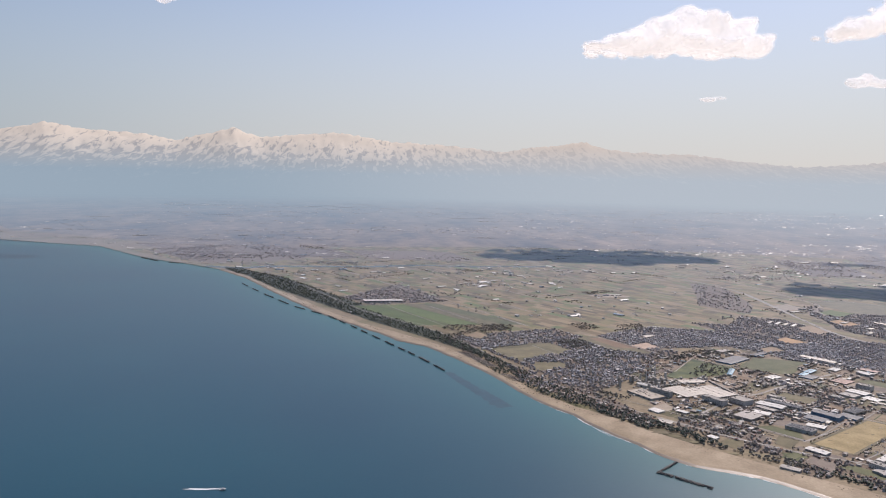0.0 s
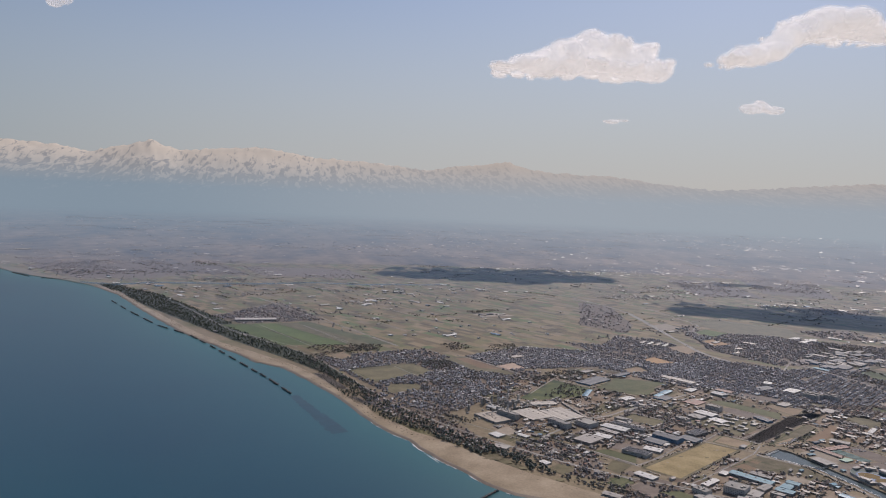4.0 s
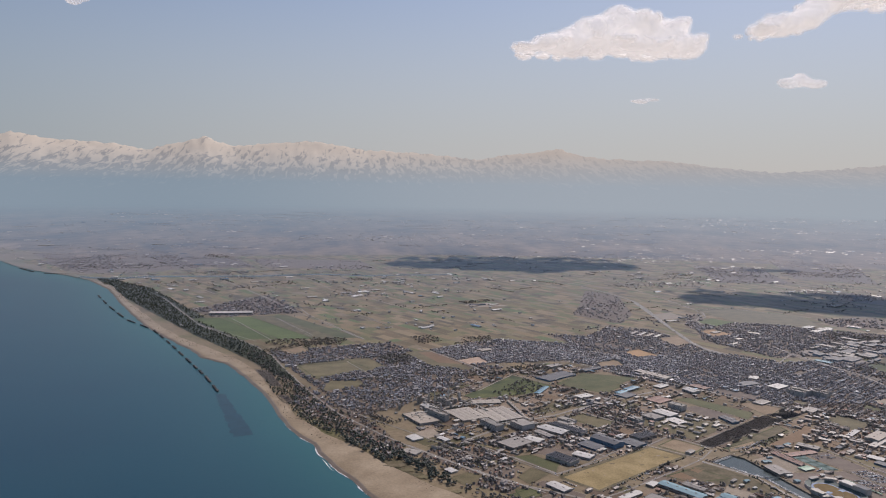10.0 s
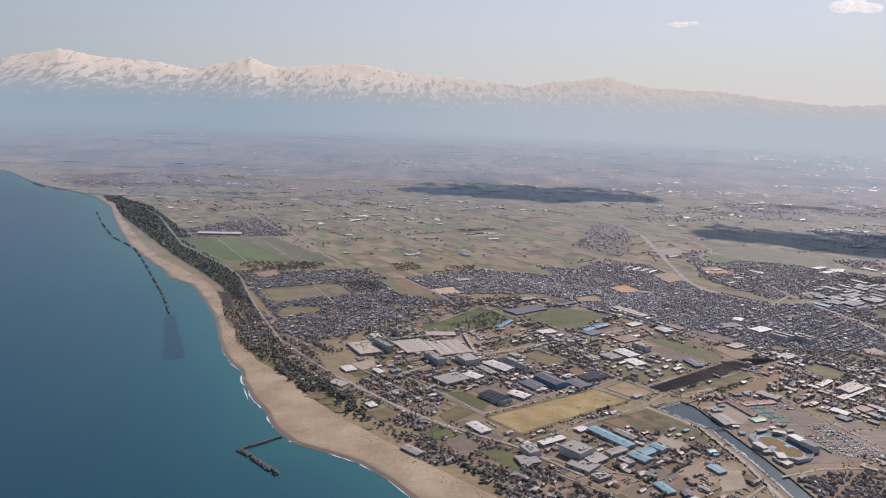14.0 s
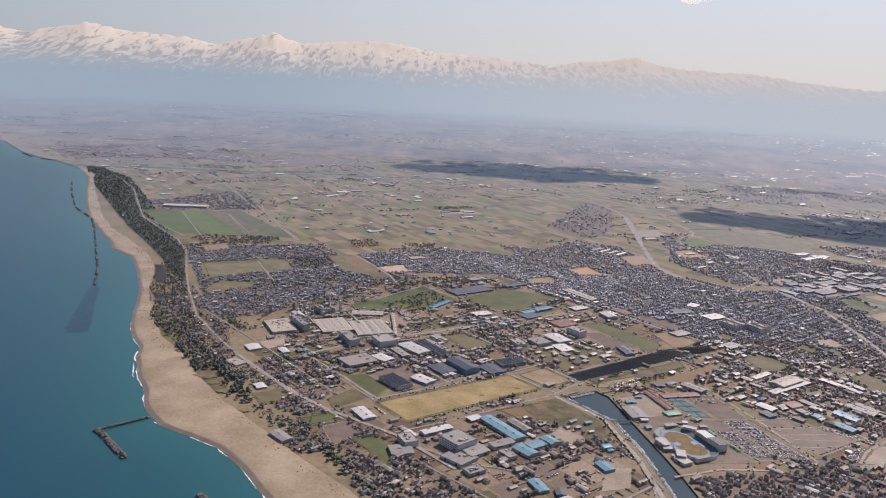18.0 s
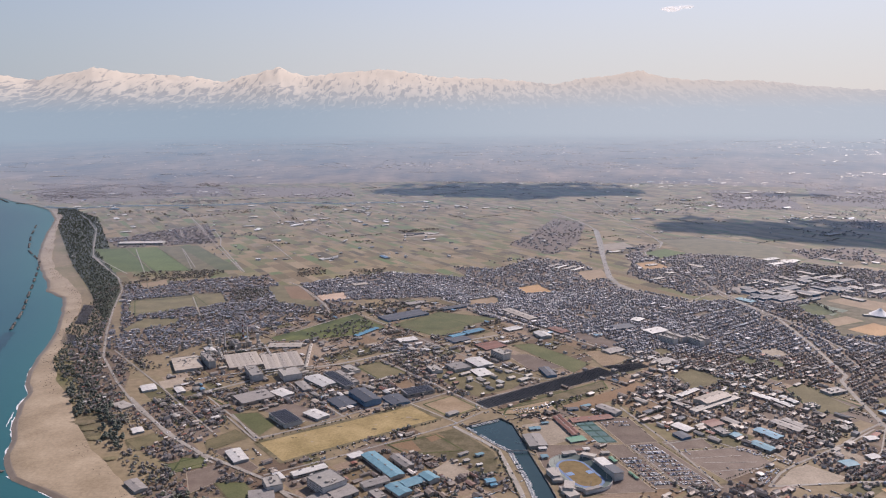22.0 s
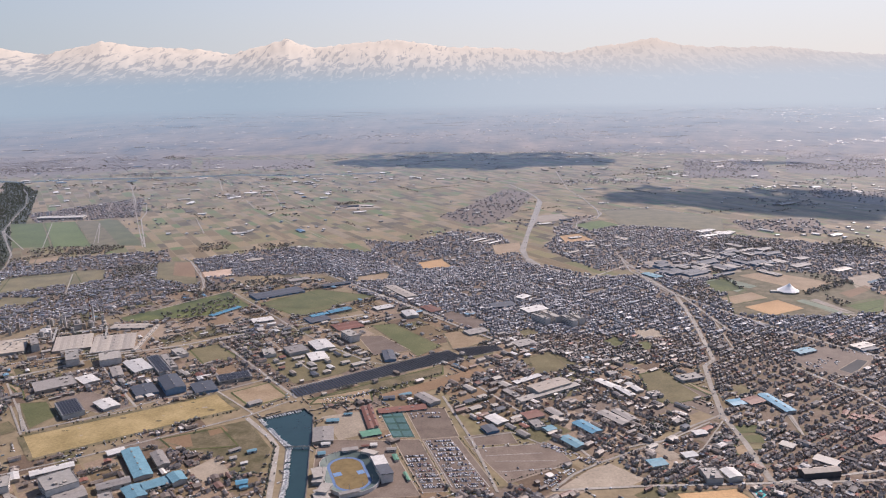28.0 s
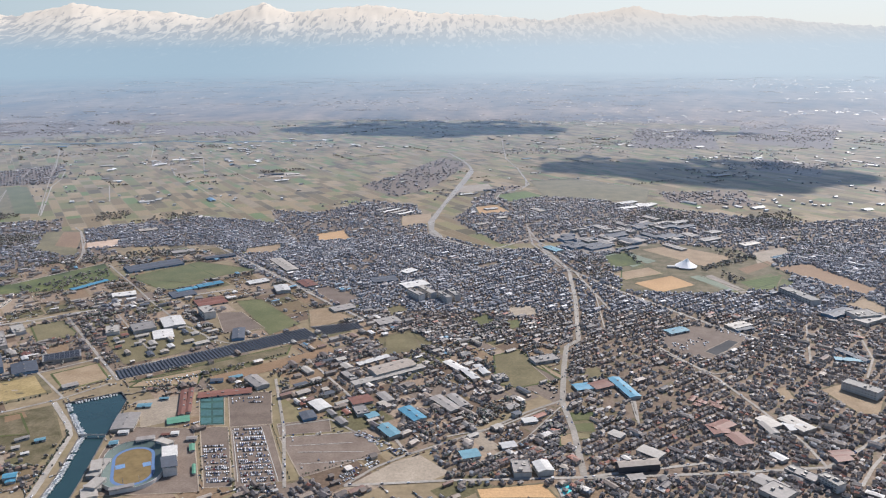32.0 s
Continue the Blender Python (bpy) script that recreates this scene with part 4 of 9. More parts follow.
    road(0.50, [(230.0, 509.4), (245.6, 481.7), (261.1, 435.7)])
    road(0.60, [(108.9, 290.0), (111.2, 270.0), (111.8, 256.0), (114.7, 243.4)])
    plot("olive", [(-91.8, 260.8), (-71.7, 266.5), (-66.4, 253.8), (-84.9, 243.9)])
    plot("olive", [(-78.2, 238.6), (-67.2, 239.2), (-66.1, 232.8), (-79.7, 225.3)])
    plot("olive", [(-74.5, 271.7), (-64.3, 272.7), (-58.4, 259.3), (-66.4, 250.6)])
    plot("tan", [(-100.0, 289.0), (-91.4, 293.4), (-87.8, 285.4), (-96.6, 282.0)])
    plot("asphalt", [(-26.5, 144.7), (-23.8, 146.7), (-16.0, 137.8), (-17.1, 135.7)])
    plot("grass", [(-22.3, 132.1), (-16.9, 132.3), (-13.0, 126.7), (-15.1, 121.9)])
    plot("grass", [(-33.2, 138.7), (-27.8, 142.3), (-26.0, 140.1), (-30.8, 136.3)])
    plot("olive", [(-44.4, 148.2), (-41.9, 152.2), (-39.4, 151.9), (-38.0, 149.3), (-40.8, 144.6)])
    plot("clay", [(6.1, 148.3), (10.2, 150.9), (12.9, 145.6), (9.3, 143.8)])
    plot("clay", [(12.9, 152.1), (15.2, 153.7), (17.1, 151.4), (14.5, 149.4)])
    plot("turf", [(129.0, 255.6), (131.9, 258.6), (137.3, 246.5), (134.1, 243.1)])
    plot("turf", [(132.8, 256.6), (136.0, 259.5), (142.2, 249.7), (139.1, 247.0)])
    plot("turf", [(147.2, 234.2), (150.0, 235.9), (157.2, 225.8), (153.4, 220.5)])
    plot("green", [(157.9, 229.5), (172.2, 236.8), (165.9, 224.5), (160.2, 222.9)])
    plot("clay", [(162.0, 242.0), (173.0, 250.5), (173.6, 246.9), (163.0, 237.3)])
    plot("meadow", [(128.2, 254.1), (135.0, 258.4), (137.5, 247.1), (128.9, 242.6)])
    plot("paved", [(151.4, 235.0), (153.4, 236.0), (158.2, 221.4), (156.2, 219.8)])
    plot("dark", [(136.1, 182.3), (142.7, 188.7), (144.6, 187.6), (138.2, 179.7)])
    plot("tan", [(101.4, 175.2), (102.9, 176.1), (107.6, 168.9), (106.4, 168.3)])
    plot("tan", [(143.5, 165.1), (145.6, 165.9), (145.4, 161.1), (142.9, 159.5)])
    plot("olive", [(111.2, 172.8), (113.5, 174.3), (114.9, 169.7), (112.0, 168.8)])
    plot("grass", [(106.3, 154.5), (110.1, 154.8), (109.8, 152.7), (106.2, 152.2)])
    plot("grass", [(106.2, 151.1), (109.6, 151.6), (109.5, 148.4), (106.3, 148.3)])
    plot("pale", [(89.4, 147.5), (91.2, 148.8), (94.6, 143.2), (92.1, 141.7)])
    plot("tan", [(103.6, 147.0), (105.9, 147.9), (105.8, 143.9), (103.5, 144.0)])
    plot("asphalt", [(50.2, 222.0), (54.0, 224.2), (63.9, 215.1), (59.6, 209.3)])
    plot("olive", [(70.0, 207.6), (73.4, 209.5), (75.7, 205.9), (72.2, 202.8)])
    road(0.8, [(-54.0, 172.1), (-38.2, 152.4), (-28.4, 143.5), (-19.0, 137.0), (-14.2, 133.7), (-5.7, 124.5), (-3.0, 121.5)])
    road(0.8, [(14.6, 262.6), (27.5, 246.9), (43.5, 227.4), (56.3, 211.1), (66.3, 199.7)])
    road(0.4, [(-157.4, 497.1), (-125.3, 432.8), (-116.9, 413.6)])
    road(0.4, [(-39.4, 284.7), (-32.9, 271.8), (-25.1, 257.9), (-21.7, 246.0)])
    road(0.22, [(160.9, 194.0), (154.8, 177.4)])
    road(0.3, [(117.6, 161.5), (117.2, 154.2)])
    road(0.22, [(117.2, 159.9), (116.7, 152.4)])
    road(0.3, [(93.4, 140.6), (98.6, 146.1), (104.9, 156.8)])
    road(0.22, [(15.4, 320.3), (24.9, 298.0), (36.8, 269.9)])
    plot("tan", [(29.1, 163.2), (30.1, 166.4), (39.5, 171.4), (40.9, 164.9)])
    plot("clay", [(42.0, 168.0), (53.0, 176.5), (62.0, 183.0), (63.0, 180.5), (54.0, 172.0), (44.0, 165.5)])
    plot("green", [(100.2, 350.7), (112.8, 360.3), (119.9, 349.0), (104.3, 337.1)])
    plot("orange", [(91.7, 326.1), (99.8, 330.6), (104.5, 317.2), (93.0, 314.3)])
    plot("pale", [(83.5, 371.5), (97.6, 378.8), (100.0, 362.7), (83.0, 355.0)])
    plot("olive", [(117.0, 385.5), (141.9, 391.8), (164.9, 363.3), (157.7, 334.9), (119.8, 347.8)])
    plot("clay", [(-44.7, 283.4), (-37.8, 283.7), (-25.7, 261.3), (-38.0, 265.0)])
    plot("paved", [(114.5, 280.9), (122.6, 285.0), (127.7, 273.0), (118.8, 267.6)])
    plot("paved", [(122.0, 267.7), (132.6, 269.9), (132.8, 260.5), (123.3, 258.5)])
    plot("pale", [(135.8, 273.4), (142.7, 275.5), (143.7, 267.3), (136.2, 265.3)])
    plot("pale", [(-12.0, 404.0), (2.0, 412.0), (13.0, 400.0), (-8.0, 396.0)])
    road(0.7, [(109.6, 429.8), (113.2, 425.7), (115.6, 376.4), (110.9, 363.3), (98.3, 353.5)])
    road(1.8, [(90.6, 420.9), (86.5, 385.0), (82.3, 351.8), (78.6, 320.0), (76.6, 300.0), (77.0, 288.0), (80.4, 277.8)])


plan()
LABELS = {"straw": ("straw-yellow dry grass field", "field"), "tan": ("bare tan earth plot", "plot"), "scrub": ("brown winter scrub ground", "scrub"), "pale": ("pale gravel yard", "yard"),
          "grass": ("short green-brown grass field", "field"), "meadow": ("dark rough green meadow", "meadow"), "green": ("green sprouting crop field", "field"), "olive": ("dry olive-brown turf plot", "field"),
          "asphalt": ("worn grey asphalt lot", "car park"), "court": ("dark green tennis courts", "court"), "dark": ("dark new asphalt lot", "car park"), "turf": ("pale green synthetic sports pitch", "sports ground"), "orange": ("orange clay sports ground", "sports ground"), "clay": ("reddish-brown ploughed field", "field"),
          "paved": ("pale paved yard of a large store", "yard"), "sandy": ("pinkish sand lot", "plot")}
for n, (kind, points) in enumerate(PLOTS):
    sheet("field" if kind in ("straw", "grass", "meadow", "green", "olive", "clay") else "yard", fine(points + points[:1], 4.0, 0.25)[:-1], 0.011 + 0.00035 * n, SOIL[kind], *LABELS[kind])


# balks and kerbs round the plots
def ribbon(points, width, z):
    pts = fine(points, 2.5)
    v, l = [], []
    for k, (x, y) in enumerate(pts):
        ax, ay = pts[max(k - 1, 0)]
        bx, by = pts[min(k + 1, len(pts) - 1)]
        d = math.hypot(bx - ax, by - ay) or 1
        nx, ny = -(by - ay) / d * width / 2, (bx - ax) / d * width / 2
        v += [(x - nx, y - ny, z), (x + nx, y + ny, z)]
        if k:
            b = 2 * k
            l += [b - 2, b, b + 1, b - 1]
    return np.array(v), np.array(l), np.full(len(l) // 4, 4)


for n, (kind, points) in enumerate(PLOTS):
    ring_line = points + points[:1]
    if kind in ("straw", "tan", "grass", "meadow", "olive", "scrub", "green", "orange"):
        v, l, s = ribbon(ring_line, 1.0 if kind == "straw" else 0.38, 0.046 + 0.0001 * n)
        tagged(new("balk", mesh_from("balk", v, l, s, SOIL["scrub"] if n % 3 else SOIL["meadow"])), "dark grassy balk round a field", "balk", "", "structure")
    elif kind in ("asphalt", "court", "paved", "dark"):
        v, l, s = ribbon(ring_line, 0.16, 0.05 + 0.0001 * n)
        tagged(new("kerb", mesh_from("kerb", v, l, s, SOIL["pale"])), "pale kerb round a car park", "kerb", "", "structure")
for n, (width, points) in enumerate(ROADS):
    v, l, s = ribbon(points, width, 0.055 + 0.0008 * n)
    me = mesh_from("road", v, l, s, SOIL["road"])
    tagged(new("road", me), "pale grey main road" if width > 0.8 else "narrow grey paved street", "road", "", "structure")

# tennis courts side by side, and tracks and bare spots on the straw field
for kind, points in [q for q in PLOTS if len(q[1]) > 3]:
    a, b, c, d = (Vector(q) for q in points[:4])
    at = lambda f, g: a.lerp(b, f).lerp(d.lerp(c, f), g)
    if kind == "court":
        for i in range(2):
            for j in range(4):
                quad = [at(0.06 + 0.48 * i, 0.04 + 0.245 * j), at(0.46 + 0.48 * i, 0.04 + 0.245 * j), at(0.46 + 0.48 * i, 0.22 + 0.245 * j), at(0.06 + 0.48 * i, 0.22 + 0.245 * j)]
                sheet("tennis_court", [(q.x, q.y) for q in quad], 0.062, COURT, "teal tennis court with a worn surface", "court", "", "tennis courts")
    elif kind == "straw":
        for k in range(13):
            q, r = at(rnd.uniform(.05, .95), rnd.uniform(.12, .88)), rnd.uniform(.15, .7)
            sheet("bare_patch", [(q.x + r * (1 + .5 * noise.noise((n, k, 1))) * math.cos(n * .63), q.y + r * .5 * (1 + .5 * noise.noise((n, k, 3))) * math.sin(n * .63)) for n in range(10)], 0.047 + 0.0002 * k, SOIL["scrub"] if k % 3 else SOIL["pale"], "bare dark patch on the straw field", "patch")

# parcels of the rice plain, turned with the old field grid
c30, s30 = math.cos(radians(32)), math.sin(radians(32))
rows = []
u = -500.0
while u < 1500:
    du = rnd.choice((3, 3, 4, 5))
    w = -900.0
    while w < 1300:
        dw = rnd.choice((5, 6, 8, 10, 14))
        cx, cy = (u + du / 2) * c30 - (w + dw / 2) * s30, (u + du / 2) * s30 + (w + dw / 2) * c30
        if 250 < cy and math.hypot(cx, cy) < 715 and abs(cx) < 250 + cy * 0.75:
            rows.append((cx, cy, 0.0, du - 0.25, dw - 0.25, 1, radians(32)))
        w += dw
    u += du
rows = np.array(rows)


def seaward(x, y):
    """True over the water or the strand."""
    cx = np.interp(y, [c[1] for c in COAST], [c[0] for c in COAST])
    return x < cx + 14


URBAN = []


def quarter(turn, dense, points):
    URBAN.append((turn, dense, points))


def quarters():
    quarter(38, 1.0, [(26.9, 242.5), (48.2, 220.2), (68.1, 198.0), (81.0, 185.2), (98.3, 187.1), (108.9, 182.1), (107.9, 163.3), (97.8, 145.0), (89.5, 132.2), (121.5, 133.0), (164.2, 220.1), (130.9, 268.5), (98.0, 261.6), (76.5, 283.7), (44.8, 269.8), (2.3, 295.9)])
    quarter(38, 0.95, [(-40.2, 287.6), (-9.0, 308.8), (30.9, 295.3), (51.8, 277.5), (61.4, 242.3), (35.7, 252.0), (8.5, 266.5), (-26.9, 261.8)])
    quarter(30, 0.8, [(-104.7, 284.9), (-54.9, 303.2), (-26.2, 241.7), (-55.3, 206.6), (-67.8, 197.1)])
    quarter(45, 0.8, [(-51.6, 164.9), (-44.1, 175.3), (-28.2, 162.7), (-29.7, 148.6), (-35.4, 147.1)])
    quarter(45, 0.65, [(-87.7, 211.1), (-89.3, 240.5), (-60.6, 187.5), (-53.0, 163.0), (-62.1, 167.1)])
    quarter(45, 0.80, [(-41.6, 145.6), (-34.6, 152.0), (-27.4, 142.5), (-29.7, 136.8)])
    quarter(-40, 0.9, [(-24.7, 127.4), (-11.1, 122.0), (-13.7, 108.2), (-19.9, 113.5)])
    quarter(-40, 0.9, [(-13.7, 127.6), (-6.8, 122.4), (7.2, 109.6), (-16.9, 107.9)])
    quarter(-45, 1.0, [(38.0, 122.5), (56.0, 127.0), (88.0, 129.5), (80.0, 105.0), (40.0, 100.0)])
    quarter(-50, 0.55, [(58.5, 175.9), (69.4, 188.8), (86.0, 182.3), (97.1, 170.6), (89.5, 147.1), (80.7, 140.7), (71.2, 153.8)])
    quarter(38, 0.50, [(0.8, 151.2), (21.7, 151.5), (29.8, 129.5), (17.2, 129.2)])
    quarter(38, 0.75, [(89.5, 147.1), (104.9, 158.9), (105.6, 135.4), (86.8, 133.9), (83.8, 141.9)])
    quarter(30, 0.6, [(99.1, 269.0), (83.7, 303.6), (96.4, 348.2), (131.1, 346.9), (164.3, 322.1), (203.7, 300.7), (165.4, 222.5), (131.9, 272.3)])
    quarter(30, 0.75, [(-158.7, 385.9), (-124.4, 442.1), (-98.5, 378.0), (-140.7, 364.2)])
    quarter(30, 0.22, [(42.3, 372.0), (54.3, 403.2), (73.6, 462.0), (89.1, 440.4), (74.5, 372.0), (59.7, 345.5)])
    quarter(38, 0.6, [(15.4, 320.3), (33.6, 314.2), (51.3, 339.4), (69.9, 328.1), (76.4, 285.6), (55.7, 273.8), (39.5, 283.7), (22.9, 298.0)])
    quarter(34, 0.4, [(92.0, 300.0), (90.0, 340.0), (104.0, 372.0), (112.0, 372.0), (100.0, 330.0)])
    quarter(38, 0.60, [(-61.1, 256.4), (-38.9, 279.0), (-14.1, 255.9), (-30.3, 242.9)])
    quarter(-42, 1.0, [(108.0, 139.2), (155.3, 150.9), (145.1, 130.8), (101.5, 129.7)])
    quarter(38, 0.55, [(-6.2, 194.4), (5.9, 212.3), (31.5, 188.6), (23.8, 169.8), (8.9, 179.5)])
    quarter(38, 0.55, [(-24.2, 183.6), (-4.8, 190.7), (8.6, 175.4), (-4.1, 162.2)])
    quarter(38, 0.60, [(-39.5, 174.9), (-36.0, 177.0), (-28.2, 156.9)])
    quarter(30, 0.8, [(-100.2, 271.9), (-58.6, 271.3), (-40.1, 225.2), (-51.8, 218.5), (-71.0, 225.3)])
    quarter(38, 0.70, [(-29.7, 162.7), (-24.5, 170.6), (-6.1, 162.3), (-13.6, 186.5), (-35.7, 175.2)])
    quarter(-42, 0.95, [(121.5, 134.0), (164.2, 220.1), (190.0, 272.0), (240.0, 262.0), (290.0, 205.0), (230.0, 150.0), (155.0, 128.0)])
    quarter(30, 0.65, [(166.0, 223.0), (204.0, 300.0), (330.0, 330.0), (350.0, 230.0), (290.0, 205.0)])
    quarter(38, 0.70, [(-40.0, 120.0), (-24.0, 127.0), (-13.0, 127.0), (-18.0, 136.0), (-27.0, 143.0)])
    quarter(30, 0.4, [(-330.0, 620.0), (-260.0, 720.0), (-200.0, 640.0), (-196.1, 575.5), (-262.8, 540.3)])
    quarter(32, 0.28, [(-363.4, 692.4), (-276.6, 682.4), (-213.0, 556.8), (-271.6, 545.7)])
    quarter(32, 0.22, [(-263.7, 680.9), (-178.9, 659.5), (-151.3, 585.5), (-220.4, 592.0)])
    quarter(32, 0.25, [(-167.6, 653.7), (-73.3, 647.7), (-58.2, 576.8), (-142.9, 584.7)])
    quarter(32, 0.30, [(213.3, 623.5), (263.1, 607.5), (234.9, 495.4), (184.3, 506.2)])
    quarter(32, 0.30, [(306.0, 669.8), (368.4, 638.0), (299.4, 496.9), (253.9, 529.3)])
    quarter(32, 0.35, [(167.5, 358.2), (202.7, 360.1), (197.6, 326.7), (166.2, 336.3)])
    quarter(32, 0.30, [(241.7, 464.0), (269.2, 435.2), (249.7, 395.3), (226.3, 418.4)])
    quarter(-45, 0.9, [(56.5, 127.5), (59.0, 131.0), (66.0, 133.5), (72.0, 131.3), (74.0, 128.0)])



quarters()
keep = ~seaward(rows[:, 0], rows[:, 1])
for _, d, poly in URBAN:
    if d >= 0.45:
        keep &= ~inside(poly, rows[:, 0], rows[:, 1])
keep &= np.array([rnd.random() < 0.9 for _ in rows])
rows = rows[keep]
v, l, s = scattered([(-0.5, -0.5, 0.006), (0.5, -0.5, 0.006), (0.5, 0.5, 0.006), (-0.5, 0.5, 0.006)], [(0, 1, 2, 3)], rows)
tagged(new("rice_fields", mesh_from("rice_fields", v, l, s, PARCEL)), "patchwork of brown and olive rice paddies", "fields", "", "stuff")
# straight farm lanes between the paddies
lanes = []
for k in range(150):
    along, at, lo, hi = rnd.random() < 0.5, rnd.uniform(-250, 700), rnd.uniform(-200, 500), 0
    hi = lo + rnd.uniform(60, 240)
    pts = [((lo + (hi - lo) * f) * c30 - at * s30, (lo + (hi - lo) * f) * s30 + at * c30) if along else (at * c30 - (lo + (hi - lo) * f) * s30, at * s30 + (lo + (hi - lo) * f) * c30) for f in (0, 0.5, 1)]
    if all(300 < q[1] < 720 and not seaward(np.array([q[0]]), np.array([q[1]]))[0] for q in pts):
        lanes.append((*ribbon(pts, 0.4, 0.009 + 0.0001 * k), 0))
v, l, s, i = joined(*lanes)
tagged(new("farm_lanes", mesh_from("farm_lanes", v, l, s, SOIL["pale"])), "pale straight farm lanes between the paddies", "lanes", "", "structure")
for n, (turn, dense, poly) in enumerate(URBAN):
    sheet("town_ground", poly, 0.0065 + 0.00005 * n, SOIL["town"], "built-up ground of lanes and small yards", "ground")


# yards and lots between the works, on the grid of the streets
YARDS = many("yard_surfaces", [(0.0, (0.255, 0.192, 0.138)), (0.18, (0.185, 0.147, 0.117)), (0.36, (0.17, 0.128, 0.078)), (0.5, (0.215, 0.152, 0.098)), (0.64, (0.125, 0.112, 0.062)), (0.76, (0.30, 0.235, 0.175)), (0.84, (0.145, 0.105, 0.075))], 0.6, by="object", ior=1.1, haze_weight=0.8)
INDUSTRY = [(-50, 176), (-40, 150), (-18, 124), (0, 108), (33, 104), (37, 124), (60, 128), (112, 130), (112, 186), (72, 202), (42, 246), (0, 262), (-48, 228)]
c38, s38 = math.cos(radians(38)), math.sin(radians(38))
yards, HEDGES = [], []
r5 = random.Random(15)
u = 40.0
while u < 260:
    du = r5.choice((3.5, 5, 6.5, 8))
    w = 20.0
    while w < 260:
        dw = r5.choice((3, 4.5, 6, 8))
        cx, cy = (u + du / 2) * c38 - (w + dw / 2) * s38, (u + du / 2) * s38 + (w + dw / 2) * c38
        yards.append((cx, cy, 0.0, du - 0.4, dw - 0.4, 1, radians(38)))
        w += dw
    u += du
yards = np.array(yards)
ok = inside(INDUSTRY, yards[:, 0], yards[:, 1]) & free(yards[:, 0], yards[:, 1])
for fx, fy in [(p, q) for p in (-0.5, -0.2, 0.2, 0.5) for q in (-0.5, -0.2, 0.2, 0.5)]:
    px, py = yards[:, 3] * fx, yards[:, 4] * fy
    ok &= ~inside(BASIN, yards[:, 0] + px * c38 - py * s38, yards[:, 1] + px * s38 + py * c38)
yards = yards[ok]
yard_me = mesh_from("yard", [(-0.5, -0.5, 0.0088), (0.5, -0.5, 0.0088), (0.5, 0.5, 0.0088), (-0.5, 0.5, 0.0088)], [0, 1, 2, 3], [4], YARDS)
for x, y, _, sx, sy, _, a in yards:
    ob = new("yard", yard_me)
    ob.matrix_world = Matrix.Translation((x, y, 0)) @ Matrix.Rotation(a, 4, "Z") @ Matrix.Diagonal((sx, sy, 1, 1))
    tagged(ob, "small lot of gravel, asphalt or grass", "yard", "", "structure")
for x, y, _, sx, sy, _, a in yards:
    if r5.random() < 0.42:
        e = r5.choice((-1, 1))
        n = int(sx / 0.45)
        for k in range(n):
            f = (k + 0.5) / n - 0.5
            HEDGES.append((x + f * sx * c38 - e * sy / 2 * s38, y + f * sx * s38 + e * sy / 2 * c38))


# ---- works, halls and blocks ----
HALLS = []


